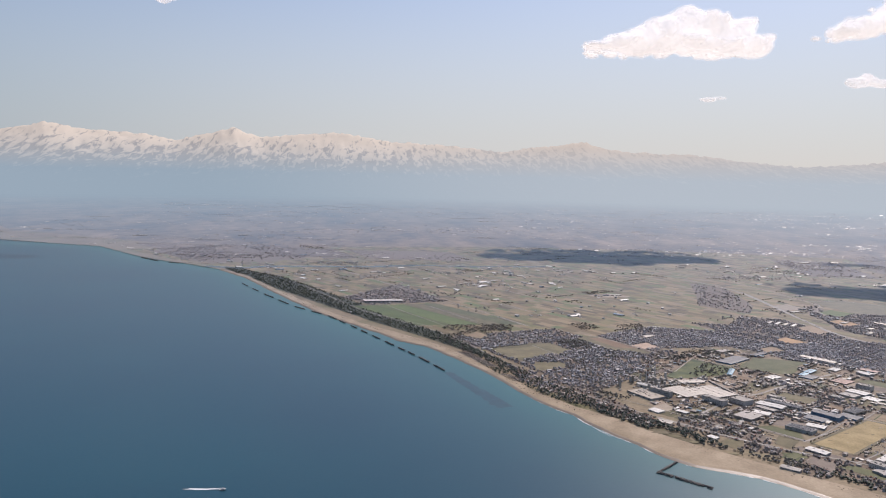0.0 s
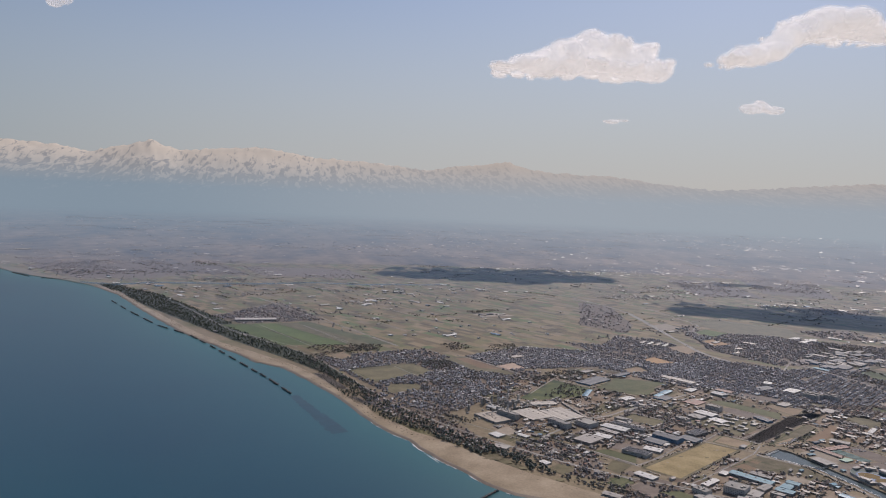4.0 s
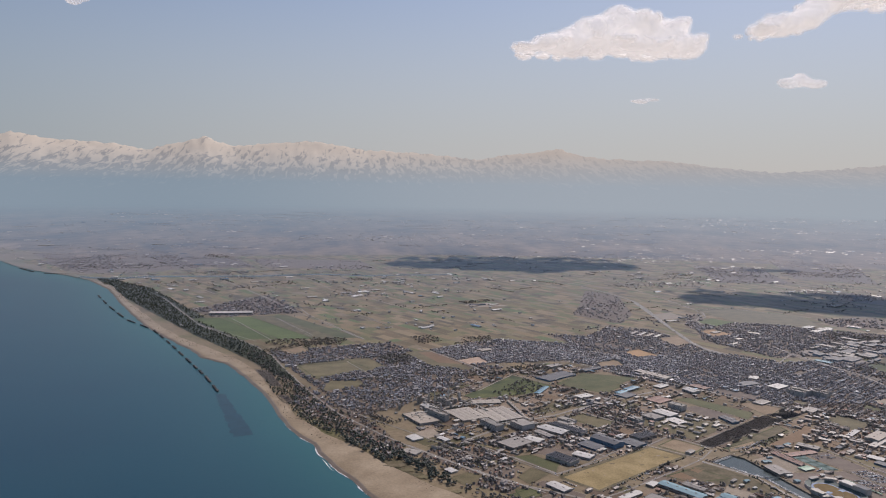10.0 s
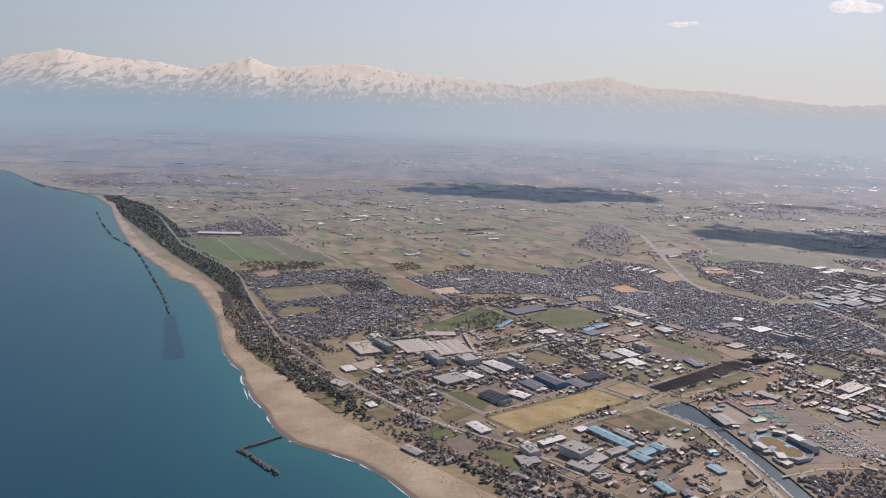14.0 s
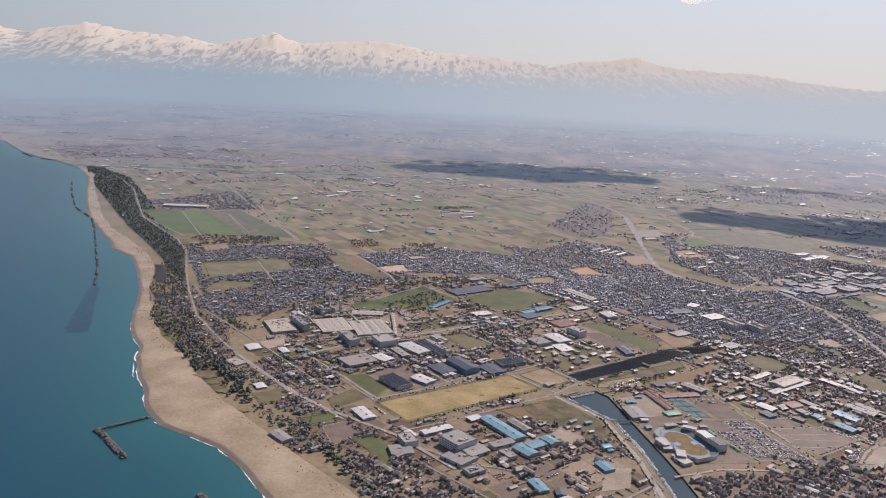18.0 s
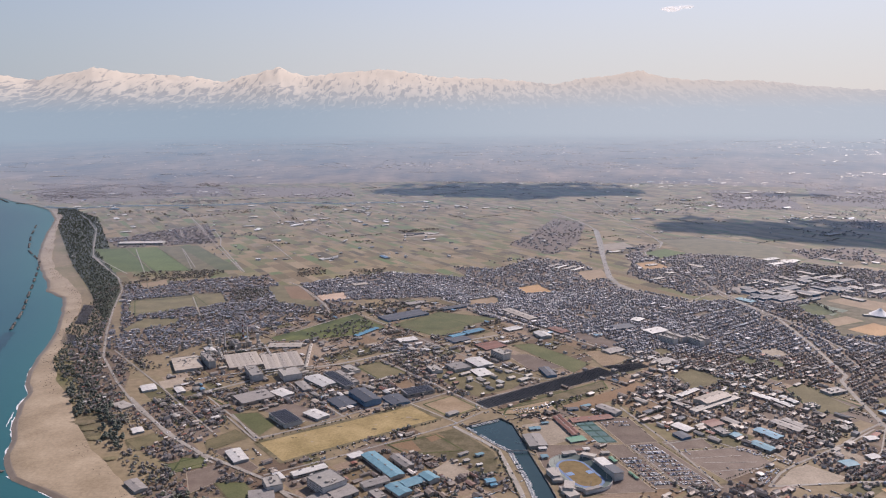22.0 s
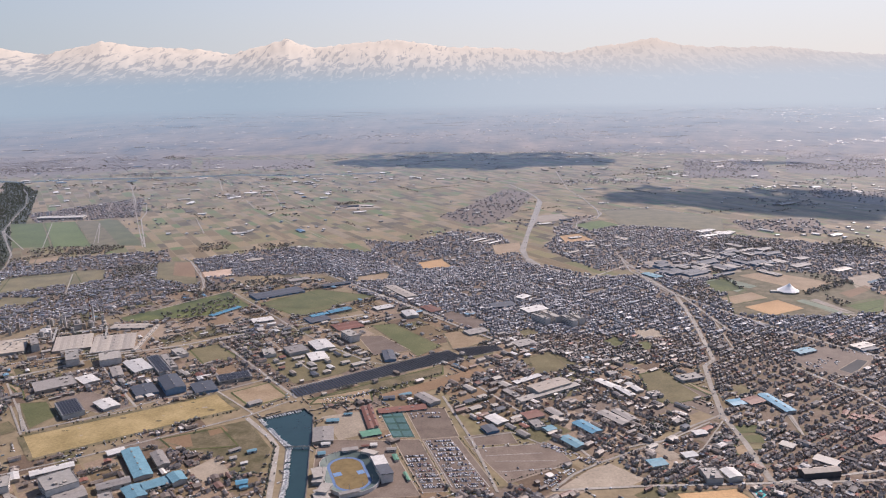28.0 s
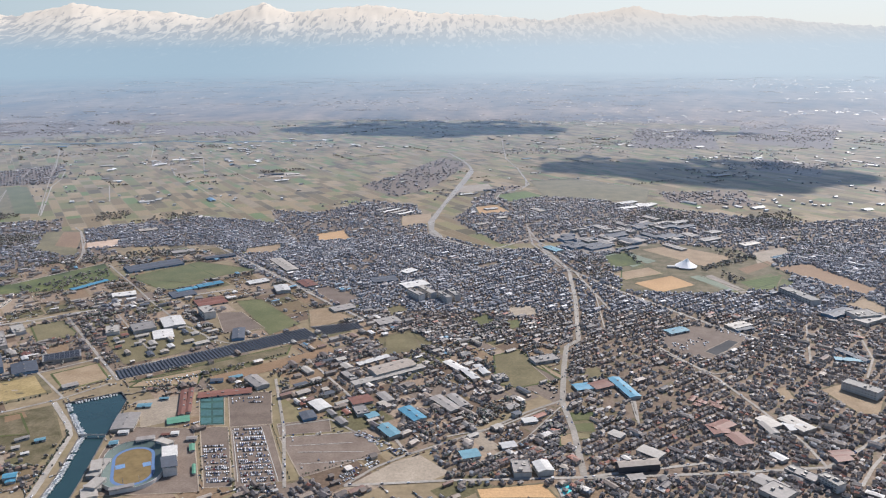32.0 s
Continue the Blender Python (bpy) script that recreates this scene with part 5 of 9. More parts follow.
def shed(x, y, long, deep, turn, high, kind):
    """A hall or block: walls, a ridged or flat roof, windows in their storeys, units on the roof."""
    high = round(high * (0.85 if kind == "concrete" else 0.68), 2)
    names = {"concrete": ("office_block", "pale concrete block with rows of windows", "building"), "solar": ("warehouse", "flat warehouse with dark solar panels on its roof", "warehouse")}
    words = {"blue": "bright blue", "teal": "dull teal", "grey": "grey", "white": "white", "slate": "dark blue-grey", "light": "pale grey", "beige": "beige", "flat": "wide flat tan", "red": "rust-red", "brown": "brown", "green": "green"}
    name, label, cat = names.get(kind, ("factory_hall" if long > 5 else "workshop", f"low hall with a {words.get(kind, 'grey')} sheet-metal roof", "factory hall" if long > 5 else "workshop"))
    ob = thing(name, Matrix.Translation((x, y, 0)) @ Matrix.Rotation(radians(turn), 4, "Z"), label, cat)
    r = random.Random(int(x * 7 + y * 13))
    wall = WALLS["concrete"] if kind == "concrete" else WALLS["dark"] if kind == "brown" and high > 1.3 else WALLS["blue"] if kind == "slate" else WALLS[r.choice(("pale", "pale", "warm"))]
    flat = kind in ("concrete", "solar", "flat") or (kind == "grey" and r.random() < 0.4)
    eave = high if flat else high * (0.93 if kind == "light" or (kind == "beige" and deep > 6) else 0.78)
    bm = bmesh.new()
    box(bm, 0, 0, 0, long, deep, eave)
    if not flat:
        for e in (-1, 1):
            vs = [bm.verts.new((e * long / 2, -deep / 2, eave)), bm.verts.new((e * long / 2, deep / 2, eave)), bm.verts.new((e * long / 2, 0, high - 0.02))]
            bm.faces.new(vs if e > 0 else vs[::-1])
    part("wall", bm, wall, ob)
    bm = bmesh.new()
    if flat:
        box(bm, 0, 0, high, long + 0.06, deep + 0.06, 0.05)
        for e in (-1, 1):
            box(bm, 0, e * (deep / 2), high + 0.05, long + 0.06, 0.06, 0.07)
            box(bm, e * (long / 2), 0, high + 0.05, 0.06, deep - 0.06, 0.07)
        part("roof", bm, ROOF[kind], ob)
    else:
        n = max(1, round(deep / (1.7 if kind == "light" else 1.3 if kind == "beige" and deep > 6 else 3.6)))
        for k in range(n):
            w = deep / n
            y0 = -deep / 2 + (k + 0.5) * w
            hi, lo, o = high + 0.04, eave + 0.03, 0.08
            o2 = o if n == 1 else -0.005
            line = [(y0 - w / 2 - o2, lo), (y0, hi), (y0 + w / 2 + o2, lo), (y0 + w / 2 + o2, lo - 0.05), (y0, hi - 0.05), (y0 - w / 2 - o2, lo - 0.05)]
            ends = [[bm.verts.new((e * (long / 2 + o), b, c)) for b, c in line] for e in (-1, 1)]
            for i in range(6):
                j = (i + 1) % 6
                bm.faces.new((ends[0][i], ends[0][j], ends[1][j], ends[1][i]))
            for end in ends:
                bm.faces.new((end[0], end[1], end[4], end[5])), bm.faces.new((end[1], end[2], end[3], end[4]))
            bmesh.ops.recalc_face_normals(bm, faces=bm.faces)
            part("roof" if n == 1 else "roof_bay", bm, ROOF[kind], ob)
            bm = bmesh.new()
        bm.free()
    # windows and doors
    if kind == "concrete":
        floors = max(2, round(high / 0.4))
        pane = PANE_SMALL
        step = max(0.42, long / 12)
        count = int((long - 0.3) / step)
        for side in (-1, 1):
            for f in range(floors):
                for k in range(count):
                    piece("window", pane, ob, "", Matrix.Translation((-long / 2 + 0.15 + (k + 0.5) * (long - 0.3) / count, side * (deep / 2 + 0.004), (f + 0.55) * high / floors)) @ Matrix.Diagonal(((long - 0.3) / count * 0.5, 1, 0.14, 1)))
    else:
        count = max(1, int(long / 2.2))
        for side in (-1, 1):
            for k in range(count):
                big = r.random() < 0.4
                piece("shutter_door" if big else "window", DOOR_PANEL if big else PANE_SMALL, ob, "", Matrix.Translation((-long / 2 + (k + 0.5) * long / count, side * (deep / 2 + 0.004), 0.22 if big else eave * 0.62)) @ Matrix.Diagonal((0.42 if big else long / count * 0.55, 1, 0.42 if big else 0.14, 1)))
    if flat and kind != "solar":
        for k in range(r.randint(2, 5) if kind != "flat" else min(26, int(long * deep / 4))):
            bm = bmesh.new()
            a, b, h = r.uniform(0.25, 0.7), r.uniform(0.25, 0.5), r.uniform(0.12, 0.35) * (0.5 if kind == "flat" else 1)
            box(bm, r.uniform(-0.38, 0.38) * long, r.uniform(-0.3, 0.3) * deep, high + 0.05, a, b, h)
            part("roof_unit", bm, ROOF["light" if kind != "flat" else "concrete"], ob)
    elif kind == "solar":
        cols, lines = max(2, int(long / 0.9)), max(2, int(deep / 0.55))
        for i in range(cols):
            for j in range(lines):
                piece("solar_panel", PV_PLATE, ob, "", Matrix.Translation(((i + 0.5) / cols * (long - 0.5) - (long - 0.5) / 2, (j + 0.5) / lines * (deep - 0.4) - (deep - 0.4) / 2, high + 0.11)) @ Matrix.Diagonal(((long - 0.5) / cols * 0.92, (deep - 0.4) / lines * 0.8, 1, 1)))
    elif long > 4:
        for k in range(int(long / 2.5)):
            piece("ridge_vent", VENT, ob, "", Matrix.Translation((-long / 2 + (k + 0.7) * 2.4, 0 if round(deep / 3.6) % 2 else deep / 4, high - 0.03)))
    HALLS.append((x, y, max(long, deep) * 0.85))
    a, ca, sa = radians(turn), math.cos(radians(turn)), math.sin(radians(turn))
    hx, hy = long / 2 + 0.5, deep / 2 + 0.5
    take([(x + px * ca - py * sa, y + px * sa + py * ca) for px, py in ((-hx, -hy), (hx, -hy), (hx, hy), (-hx, hy))])
    return ob


def shared_box(name, sx, sy, sz, z, material):
    bm = bmesh.new()
    box(bm, 0, 0, z, sx, sy, sz)
    me = bpy.data.meshes.new(name)
    bm.to_mesh(me), bm.free(), me.materials.append(material)
    return me


PANE_SMALL = shared_box("pane", 1.0, 0.03, 1.0, -0.5, GLASS)
DOOR_PANEL = shared_box("door_panel", 1.0, 0.03, 1.0, -0.5, WALLS["dark"])
PV_PLATE = shared_box("pv_plate", 1.0, 1.0, 0.03, 0.0, PANEL)
VENT = shared_box("vent", 0.5, 0.25, 0.14, 0.0, ROOF["grey"])


def works():
    shed(6.2, 138.5, 11.0, 2.8, -55, 1.2, "teal")
    shed(9.6, 139.7, 5.4, 1.9, -54, 1.4, "grey")
    shed(9.8, 129.5, 4.3, 2.7, -50, 1.0, "teal")
    shed(12.0, 132.1, 3.9, 2.6, 36, 1.0, "teal")
    shed(14.8, 133.6, 3.2, 2.2, -51, 1.5, "teal")
    shed(-6.6, 136.2, 6.4, 1.8, 34, 1.0, "white")
    shed(-2.5, 130.8, 5.2, 4.7, -48, 1.9, "concrete")
    shed(0.5, 128.2, 4.4, 3.5, 39, 1.2, "grey")
    shed(5.6, 131.7, 4.8, 2.1, 33, 1.2, "grey")
    shed(0.8, 142.6, 2.8, 1.9, 38, 0.8, "white")
    shed(-11.4, 133.7, 2.8, 1.4, -55, 1.0, "white")
    shed(6.5, 127.4, 3.2, 1.9, -55, 1.0, "grey")
    shed(25.7, 132.1, 1.8, 1.2, -68, 0.6, "blue")
    shed(-16.1, 159.5, 7.5, 3.9, -51, 1.2, "solar")
    shed(-10.1, 161.9, 5.0, 3.2, -42, 1.0, "white")
    shed(-25.8, 171.6, 7.8, 6.1, 37, 1.0, "grey")
    shed(-20.1, 174.3, 4.7, 3.3, -42, 1.0, "white")
    shed(-13.0, 182.5, 8.2, 4.1, -48, 1.0, "white")
    shed(-8.7, 183.1, 11.7, 2.7, -54, 1.0, "solar")
    shed(-7.1, 184.9, 10.1, 1.6, -55, 1.0, "grey")
    shed(-16.3, 179.2, 6.2, 2.2, -58, 0.8, "grey")
    shed(-1.1, 171.4, 8.3, 3.9, -56, 2.2, "slate")
    shed(-5.9, 169.3, 5.9, 4.3, -54, 0.8, "slate")
    shed(5.8, 170.7, 5.7, 4.3, -57, 0.9, "slate")
    shed(10.4, 175.9, 6.8, 3.9, 28, 1.0, "solar")
    shed(24.6, 196.2, 6.7, 4.4, -60, 1.2, "white")
    shed(19.4, 192.9, 5.1, 4.7, -58, 1.0, "grey")
    shed(25.2, 189.2, 5.3, 4.0, -65, 0.6, "white")
    shed(30.4, 201.8, 5.1, 2.6, -55, 1.8, "concrete")
    shed(28.1, 211.2, 6.8, 5.8, 33, 0.6, "red")
    shed(23.6, 224.4, 6.4, 2.6, 40, 1.0, "blue")
    shed(5.0, 216.2, 5.4, 3.4, 28, 0.8, "white")
    shed(35.1, 227.5, 5.3, 3.1, 36, 0.8, "white")
    shed(43.0, 220.8, 5.1, 3.4, -67, 1.4, "white")
    shed(38.2, 243.4, 14.1, 3.4, -57, 1.0, "beige")
    shed(48.2, 226.1, 6.3, 3.4, -55, 0.7, "red")
    shed(2.1, 242.2, 14.8, 6.5, 37, 0.8, "slate")
    shed(19.1, 217.3, 5.7, 5.1, 36, 0.6, "slate")
    shed(-49.2, 194.9, 11.0, 6.6, -64, 0.8, "flat")
    shed(-35.6, 197.8, 11.2, 8.4, -66, 0.8, "beige")
    shed(-25.6, 197.6, 12.2, 9.6, -69, 0.8, "beige")
    shed(-19.6, 202.0, 19.0, 0.7, -83, 0.9, "beige")
    shed(-27.7, 210.7, 8.8, 3.7, 4, 0.8, "beige")
    shed(-44.0, 195.8, 8.1, 1.7, -57, 2.6, "grey")
    shed(-29.8, 186.4, 7.7, 2.7, -61, 1.8, "concrete")
    shed(-46.6, 205.4, 4.3, 2.2, -54, 1.5, "white")
    shed(-41.2, 210.6, 5.1, 1.8, -59, 2.0, "grey")
    shed(-21.0, 186.2, 5.5, 4.5, -62, 1.6, "concrete")
    shed(41.2, 189.4, 6.2, 2.5, -76, 1.0, "slate")
    shed(13.6, 191.0, 4.6, 2.7, -66, 0.8, "concrete")
    shed(34.5, 149.4, 5.6, 3.5, -79, 1.0, "grey")
    shed(41.1, 156.8, 9.8, 1.0, -73, 0.7, "red")
    shed(42.0, 157.7, 9.6, 0.8, -74, 0.7, "red")
    shed(42.6, 150.6, 3.4, 2.2, 21, 0.5, "green")
    shed(51.5, 165.2, 5.4, 2.4, -50, 1.2, "grey")
    shed(47.1, 160.9, 9.0, 2.3, 15, 0.5, "red")
    shed(36.8, 135.1, 4.7, 1.7, -86, 0.9, "light")
    shed(38.5, 128.6, 2.6, 2.0, -62, 0.9, "light")
    shed(-7.0, 190.9, 5.3, 2.5, -52, 0.8, "concrete")
    shed(-4.1, 167.0, 3.0, 1.3, -46, 0.7, "white")
    shed(75.3, 171.6, 8.5, 3.7, 36, 1.7, "brown")
    shed(75.0, 168.9, 14.7, 1.9, 35, 0.8, "light")
    shed(64.6, 156.3, 3.9, 2.5, -52, 0.8, "white")
    shed(63.4, 152.4, 2.8, 2.3, -63, 0.8, "slate")
    shed(71.2, 158.4, 3.6, 2.9, 27, 0.8, "red")
    shed(80.4, 153.2, 5.2, 2.4, -55, 1.0, "blue")
    shed(77.2, 147.4, 4.4, 2.2, -54, 1.0, "teal")
    shed(85.7, 157.4, 6.3, 2.2, -54, 0.8, "grey")
    shed(87.8, 158.6, 5.1, 1.8, -59, 0.8, "grey")
    shed(86.8, 173.8, 4.8, 1.8, -53, 0.7, "white")
    shed(89.8, 169.8, 5.2, 1.5, -62, 0.7, "white")
    shed(92.0, 171.9, 4.5, 1.5, -66, 0.7, "white")
    shed(73.8, 152.8, 2.0, 1.8, 33, 0.7, "teal")
    shed(71.8, 154.4, 3.2, 2.1, -66, 0.7, "grey")
    shed(75.3, 159.7, 3.8, 1.7, -57, 0.7, "grey")
    shed(67.7, 168.4, 4.5, 1.5, -53, 0.6, "grey")
    shed(71.2, 176.1, 7.0, 1.5, 40, 0.6, "white")
    shed(116.9, 164.2, 8.4, 2.1, -73, 1.0, "blue")
    shed(109.7, 164.6, 3.1, 2.6, 17, 0.7, "blue")
    shed(113.0, 165.4, 3.8, 2.8, 29, 0.8, "red")
    shed(95.6, 143.4, 2.3, 1.7, 18, 0.7, "white")
    shed(97.1, 136.4, 3.4, 2.5, -85, 1.2, "grey")
    shed(100.2, 136.6, 2.8, 2.3, -75, 1.5, "white")
    shed(113.7, 137.3, 6.0, 1.6, 10, 2.0, "brown")
    shed(89.8, 140.5, 2.8, 2.3, 18, 0.8, "teal")
    shed(99.4, 151.6, 2.3, 1.6, 18, 0.7, "white")
    shed(76.8, 215.4, 5.7, 1.7, -55, 1.9, "concrete")
    shed(79.4, 217.3, 6.5, 1.7, -58, 1.9, "concrete")
    shed(83.7, 213.6, 5.6, 1.5, -63, 1.9, "concrete")
    shed(85.8, 215.4, 5.3, 1.5, -65, 1.9, "concrete")
    shed(75.7, 225.4, 6.6, 4.4, 32, 1.0, "white")
    shed(71.6, 198.2, 5.2, 3.8, 32, 0.8, "grey")
    shed(60.4, 207.0, 5.4, 3.4, 33, 0.7, "grey")
    shed(73.3, 237.7, 4.3, 3.0, 52, 0.8, "white")
    shed(95.3, 168.2, 2.5, 2.4, 21, 0.7, "grey")
    shed(104.1, 177.1, 5.3, 3.0, 23, 0.7, "grey")
    shed(146.7, 196.3, 3.3, 2.6, 23, 0.7, "white")
    shed(67.5, 230.0, 6.6, 4.3, 22, 0.8, "slate")
    shed(141.1, 150.2, 3.7, 2.5, 11, 1.0, "white")
    shed(157.7, 163.7, 6.1, 2.4, -50, 1.6, "concrete")
    shed(128.6, 148.9, 3.2, 3.0, -81, 1.0, "red")
    shed(130.8, 145.9, 3.8, 2.6, -73, 0.9, "red")
    shed(168.2, 216.4, 11.0, 2.8, -71, 1.5, "concrete")
    shed(176.6, 202.9, 5.9, 4.3, 15, 1.3, "concrete")
    shed(136.6, 149.6, 3.9, 1.5, -80, 0.9, "grey")
    shed(147.4, 195.8, 4.6, 4.0, 23, 0.7, "slate")
    shed(162.3, 178.1, 5.4, 1.6, -10, 0.6, "teal")
    shed(143.8, 140.7, 2.6, 2.0, 13, 0.8, "red")
    shed(131.1, 131.3, 3.6, 3.6, -51, 0.9, "grey")
    shed(139.1, 133.4, 3.2, 1.6, -62, 1.4, "concrete")
    shed(113.0, 134.8, 2.3, 1.5, 13, 0.6, "grey")
    shed(23.5, 125.0, 3.4, 2.1, -64, 0.8, "blue")
    shed(10.9, 116.9, 4.1, 2.0, -68, 0.8, "teal")
    shed(11.8, 109.6, 3.6, 3.0, 30, 0.7, "blue")
    shed(0.2, 121.0, 3.4, 2.5, 34, 0.8, "grey")
    shed(-2.3, 125.4, 5.1, 4.6, -42, 0.8, "grey")
    shed(14.9, 112.6, 2.5, 1.9, 34, 0.6, "white")
    shed(14.3, 115.1, 2.2, 1.6, -87, 0.8, "slate")
    shed(-35.1, 130.1, 4.7, 2.2, -46, 1.0, "grey")
    shed(-21.2, 142.1, 5.6, 2.8, -57, 0.9, "white")
    shed(-52.0, 177.6, 4.0, 3.2, -60, 0.7, "white")
    shed(-44.3, 176.3, 3.7, 1.8, -56, 0.7, "white")
    shed(-53.4, 166.9, 4.4, 2.9, -38, 0.6, "light")
    shed(-44.6, 153.6, 2.7, 2.1, -57, 0.6, "white")
    shed(-12.8, 127.2, 4.1, 3.6, 16, 0.9, "grey")
    shed(-11.8, 130.7, 3.8, 2.7, -63, 1.3, "concrete")
    shed(121.6, 264.3, 5.5, 3.0, 32, 1.3, "slate")
    shed(114.5, 262.0, 6.4, 3.0, 122, 0.8, "teal")
    shed(129.7, 265.8, 7.8, 2.6, 32, 0.9, "slate")
    shed(140.4, 286.0, 7.4, 3.0, 122, 1.0, "grey")
    shed(146.9, 279.2, 7.1, 2.4, 122, 0.9, "slate")
    shed(152.9, 276.7, 8.2, 2.7, 32, 1.1, "slate")
    shed(159.7, 280.3, 4.8, 3.3, 122, 0.8, "grey")
    shed(164.0, 274.3, 7.6, 3.4, 32, 1.0, "grey")
    shed(138.8, 271.6, 7.4, 3.4, 122, 1.2, "slate")
    shed(155.6, 328.3, 6.2, 3.2, 122, 1.0, "white")
    shed(150.1, 334.0, 8.2, 3.4, 32, 0.8, "white")
    shed(114.8, 318.8, 6.5, 2.6, 122, 1.0, "beige")
    shed(152.8, 304.7, 7.0, 2.6, 122, 1.2, "grey")
    shed(160.8, 298.7, 6.8, 2.9, 32, 1.1, "grey")
    shed(172.3, 205.0, 8.1, 3.2, 32, 1.2, "slate")
    shed(177.3, 200.5, 8.5, 3.1, 32, 1.1, "grey")
    shed(168.8, 217.3, 5.8, 3.0, 122, 1.1, "slate")
    shed(133.0, 276.0, 7.4, 2.5, 122, 0.9, "grey")
    shed(126.0, 272.0, 5.0, 2.9, 122, 1.3, "grey")
    shed(120.0, 274.0, 4.9, 3.3, 32, 1.2, "slate")
    shed(146.0, 290.0, 4.6, 2.8, 32, 1.2, "slate")
    shed(168.0, 284.0, 4.7, 3.1, 32, 1.0, "grey")
    shed(174.0, 268.0, 6.8, 3.0, 32, 1.1, "beige")
    shed(17.6, 252.1, 8.5, 2.6, 32, 0.9, "slate")
    shed(5.0, 257.2, 6.6, 3.5, 32, 0.9, "grey")
    shed(-17.2, 285.6, 5.6, 3.2, 32, 1.0, "beige")
    shed(35.6, 146.1, 1.5, 0.9, 10, 0.8, "white")
    shed(35.6, 142.6, 1.2, 1.1, 15, 0.8, "teal")
    shed(43.8, 146.0, 1.1, 0.9, 10, 0.7, "white")
    shed(42.4, 145.6, 1.2, 0.6, 10, 0.6, "red")
    shed(48.0, 141.6, 2.0, 0.7, -70, 0.6, "green")
    shed(47.0, 144.4, 1.5, 0.9, 10, 0.7, "grey")
    shed(35.0, 155.6, 2.2, 1.3, 10, 0.6, "teal")
    shed(37.3, 158.4, 1.5, 0.6, 10, 0.6, "teal")
    shed(50.4, 135.5, 2.6, 0.4, -70, 0.5, "green")
    shed(18.4, 163.1, 2.6, 1.5, 40, 0.9, "grey")
    shed(44.0, 166.0, 2.2, 1.2, 12, 0.7, "slate")
    shed(47.0, 167.6, 2.4, 1.0, 30, 0.7, "teal")
    shed(20.7, 143.7, 2.0, 0.7, 40, 0.7, "grey")
    shed(23.7, 143.4, 1.5, 0.8, 30, 0.7, "teal")
    shed(21.3, 140.9, 1.1, 0.8, 30, 0.6, "light")
    shed(23.6, 139.3, 1.1, 0.6, 30, 0.6, "white")
    shed(25.3, 132.6, 1.7, 1.3, 20, 1.1, "blue")
    shed(38.2, 130.2, 2.2, 1.7, 25, 0.8, "light")
    shed(133.3, 193.2, 5.0, 2.6, 28, 0.8, "teal")
    shed(147.3, 196.4, 5.2, 3.0, 28, 0.9, "light")
    shed(129.5, 150.1, 4.0, 2.4, 35, 1.1, "red")
    shed(141.4, 150.9, 5.0, 3.0, -62, 1.0, "light")
    shed(137.3, 151.5, 3.6, 2.2, -62, 0.9, "light")
    shed(163.7, 180.3, 7.0, 1.5, -65, 0.8, "slate")
    shed(144.3, 142.0, 3.4, 1.6, 10, 0.8, "red")
    shed(134.8, 140.6, 2.2, 1.4, -60, 0.9, "white")
    shed(130.9, 133.4, 4.2, 2.6, -50, 0.9, "grey")
    shed(136.3, 136.0, 4.4, 2.0, -50, 0.8, "grey")
    shed(116.5, 141.5, 3.6, 2.2, -42, 0.9, "light")
    shed(112.5, 147.0, 2.2, 1.8, -42, 0.8, "light")
    shed(129.2, 158.7, 1.0, 0.9, 48, 0.6, "red")
    shed(128.6, 159.2, 1.1, 0.8, 48, 0.6, "red")
    shed(130.6, 157.5, 1.3, 0.9, -42, 0.6, "red")
    shed(127.6, 157.9, 0.9, 0.8, 48, 0.6, "red")
    shed(130.8, 158.7, 1.2, 0.7, -42, 0.6, "red")
    shed(127.9, 157.9, 1.2, 0.9, -42, 0.6, "red")
    shed(131.5, 158.8, 1.0, 0.7, 48, 0.6, "red")
    shed(131.4, 156.9, 1.1, 0.8, 48, 0.6, "red")
    shed(128.0, 160.7, 1.2, 0.9, 48, 0.6, "red")
    shed(127.4, 159.8, 1.3, 0.8, 48, 0.6, "red")
    shed(131.4, 157.3, 1.3, 0.8, -42, 0.6, "red")
    shed(-134.6, 375.1, 21.2, 5.5, 5, 1.6, "white")
    shed(148.7, 323.9, 7.0, 3.0, 32, 0.9, "white")
    shed(156.2, 329.1, 9.0, 3.5, 32, 0.9, "white")
    shed(115.4, 319.5, 4.0, 3.0, 32, 0.9, "slate")
    shed(121.6, 266.2, 8.0, 6.0, 32, 0.9, "slate")
    shed(127.4, 265.4, 8.0, 6.0, 32, 0.9, "slate")
    shed(135.4, 279.2, 9.0, 4.0, 32, 0.9, "slate")
    shed(139.8, 271.4, 8.0, 5.0, 32, 0.9, "grey")
    shed(151.4, 278.9, 7.0, 3.0, 32, 0.9, "slate")
    shed(206.0, 400.0, 10.0, 3.0, 32, 0.9, "white")
    shed(229.8, 595.2, 12.0, 4.0, 32, 0.9, "white")
    shed(259.3, 597.9, 10.0, 4.0, 32, 0.9, "white")
    shed(-382.6, 772.0, 14.0, 4.0, 32, 0.9, "white")
    shed(-281.7, 792.9, 10.0, 3.0, 32, 0.9, "white")
    shed(-60.9, 460.4, 6.0, 2.5, 32, 0.9, "white")
    shed(-7.2, 223.7, 10.0, 1.8, 59, 0.8, "blue")
    shed(19.0, 220.5, 5.0, 2.0, 40, 0.8, "blue")
    shed(60.5, 318.5, 8.0, 1.6, 49, 0.7, "white")
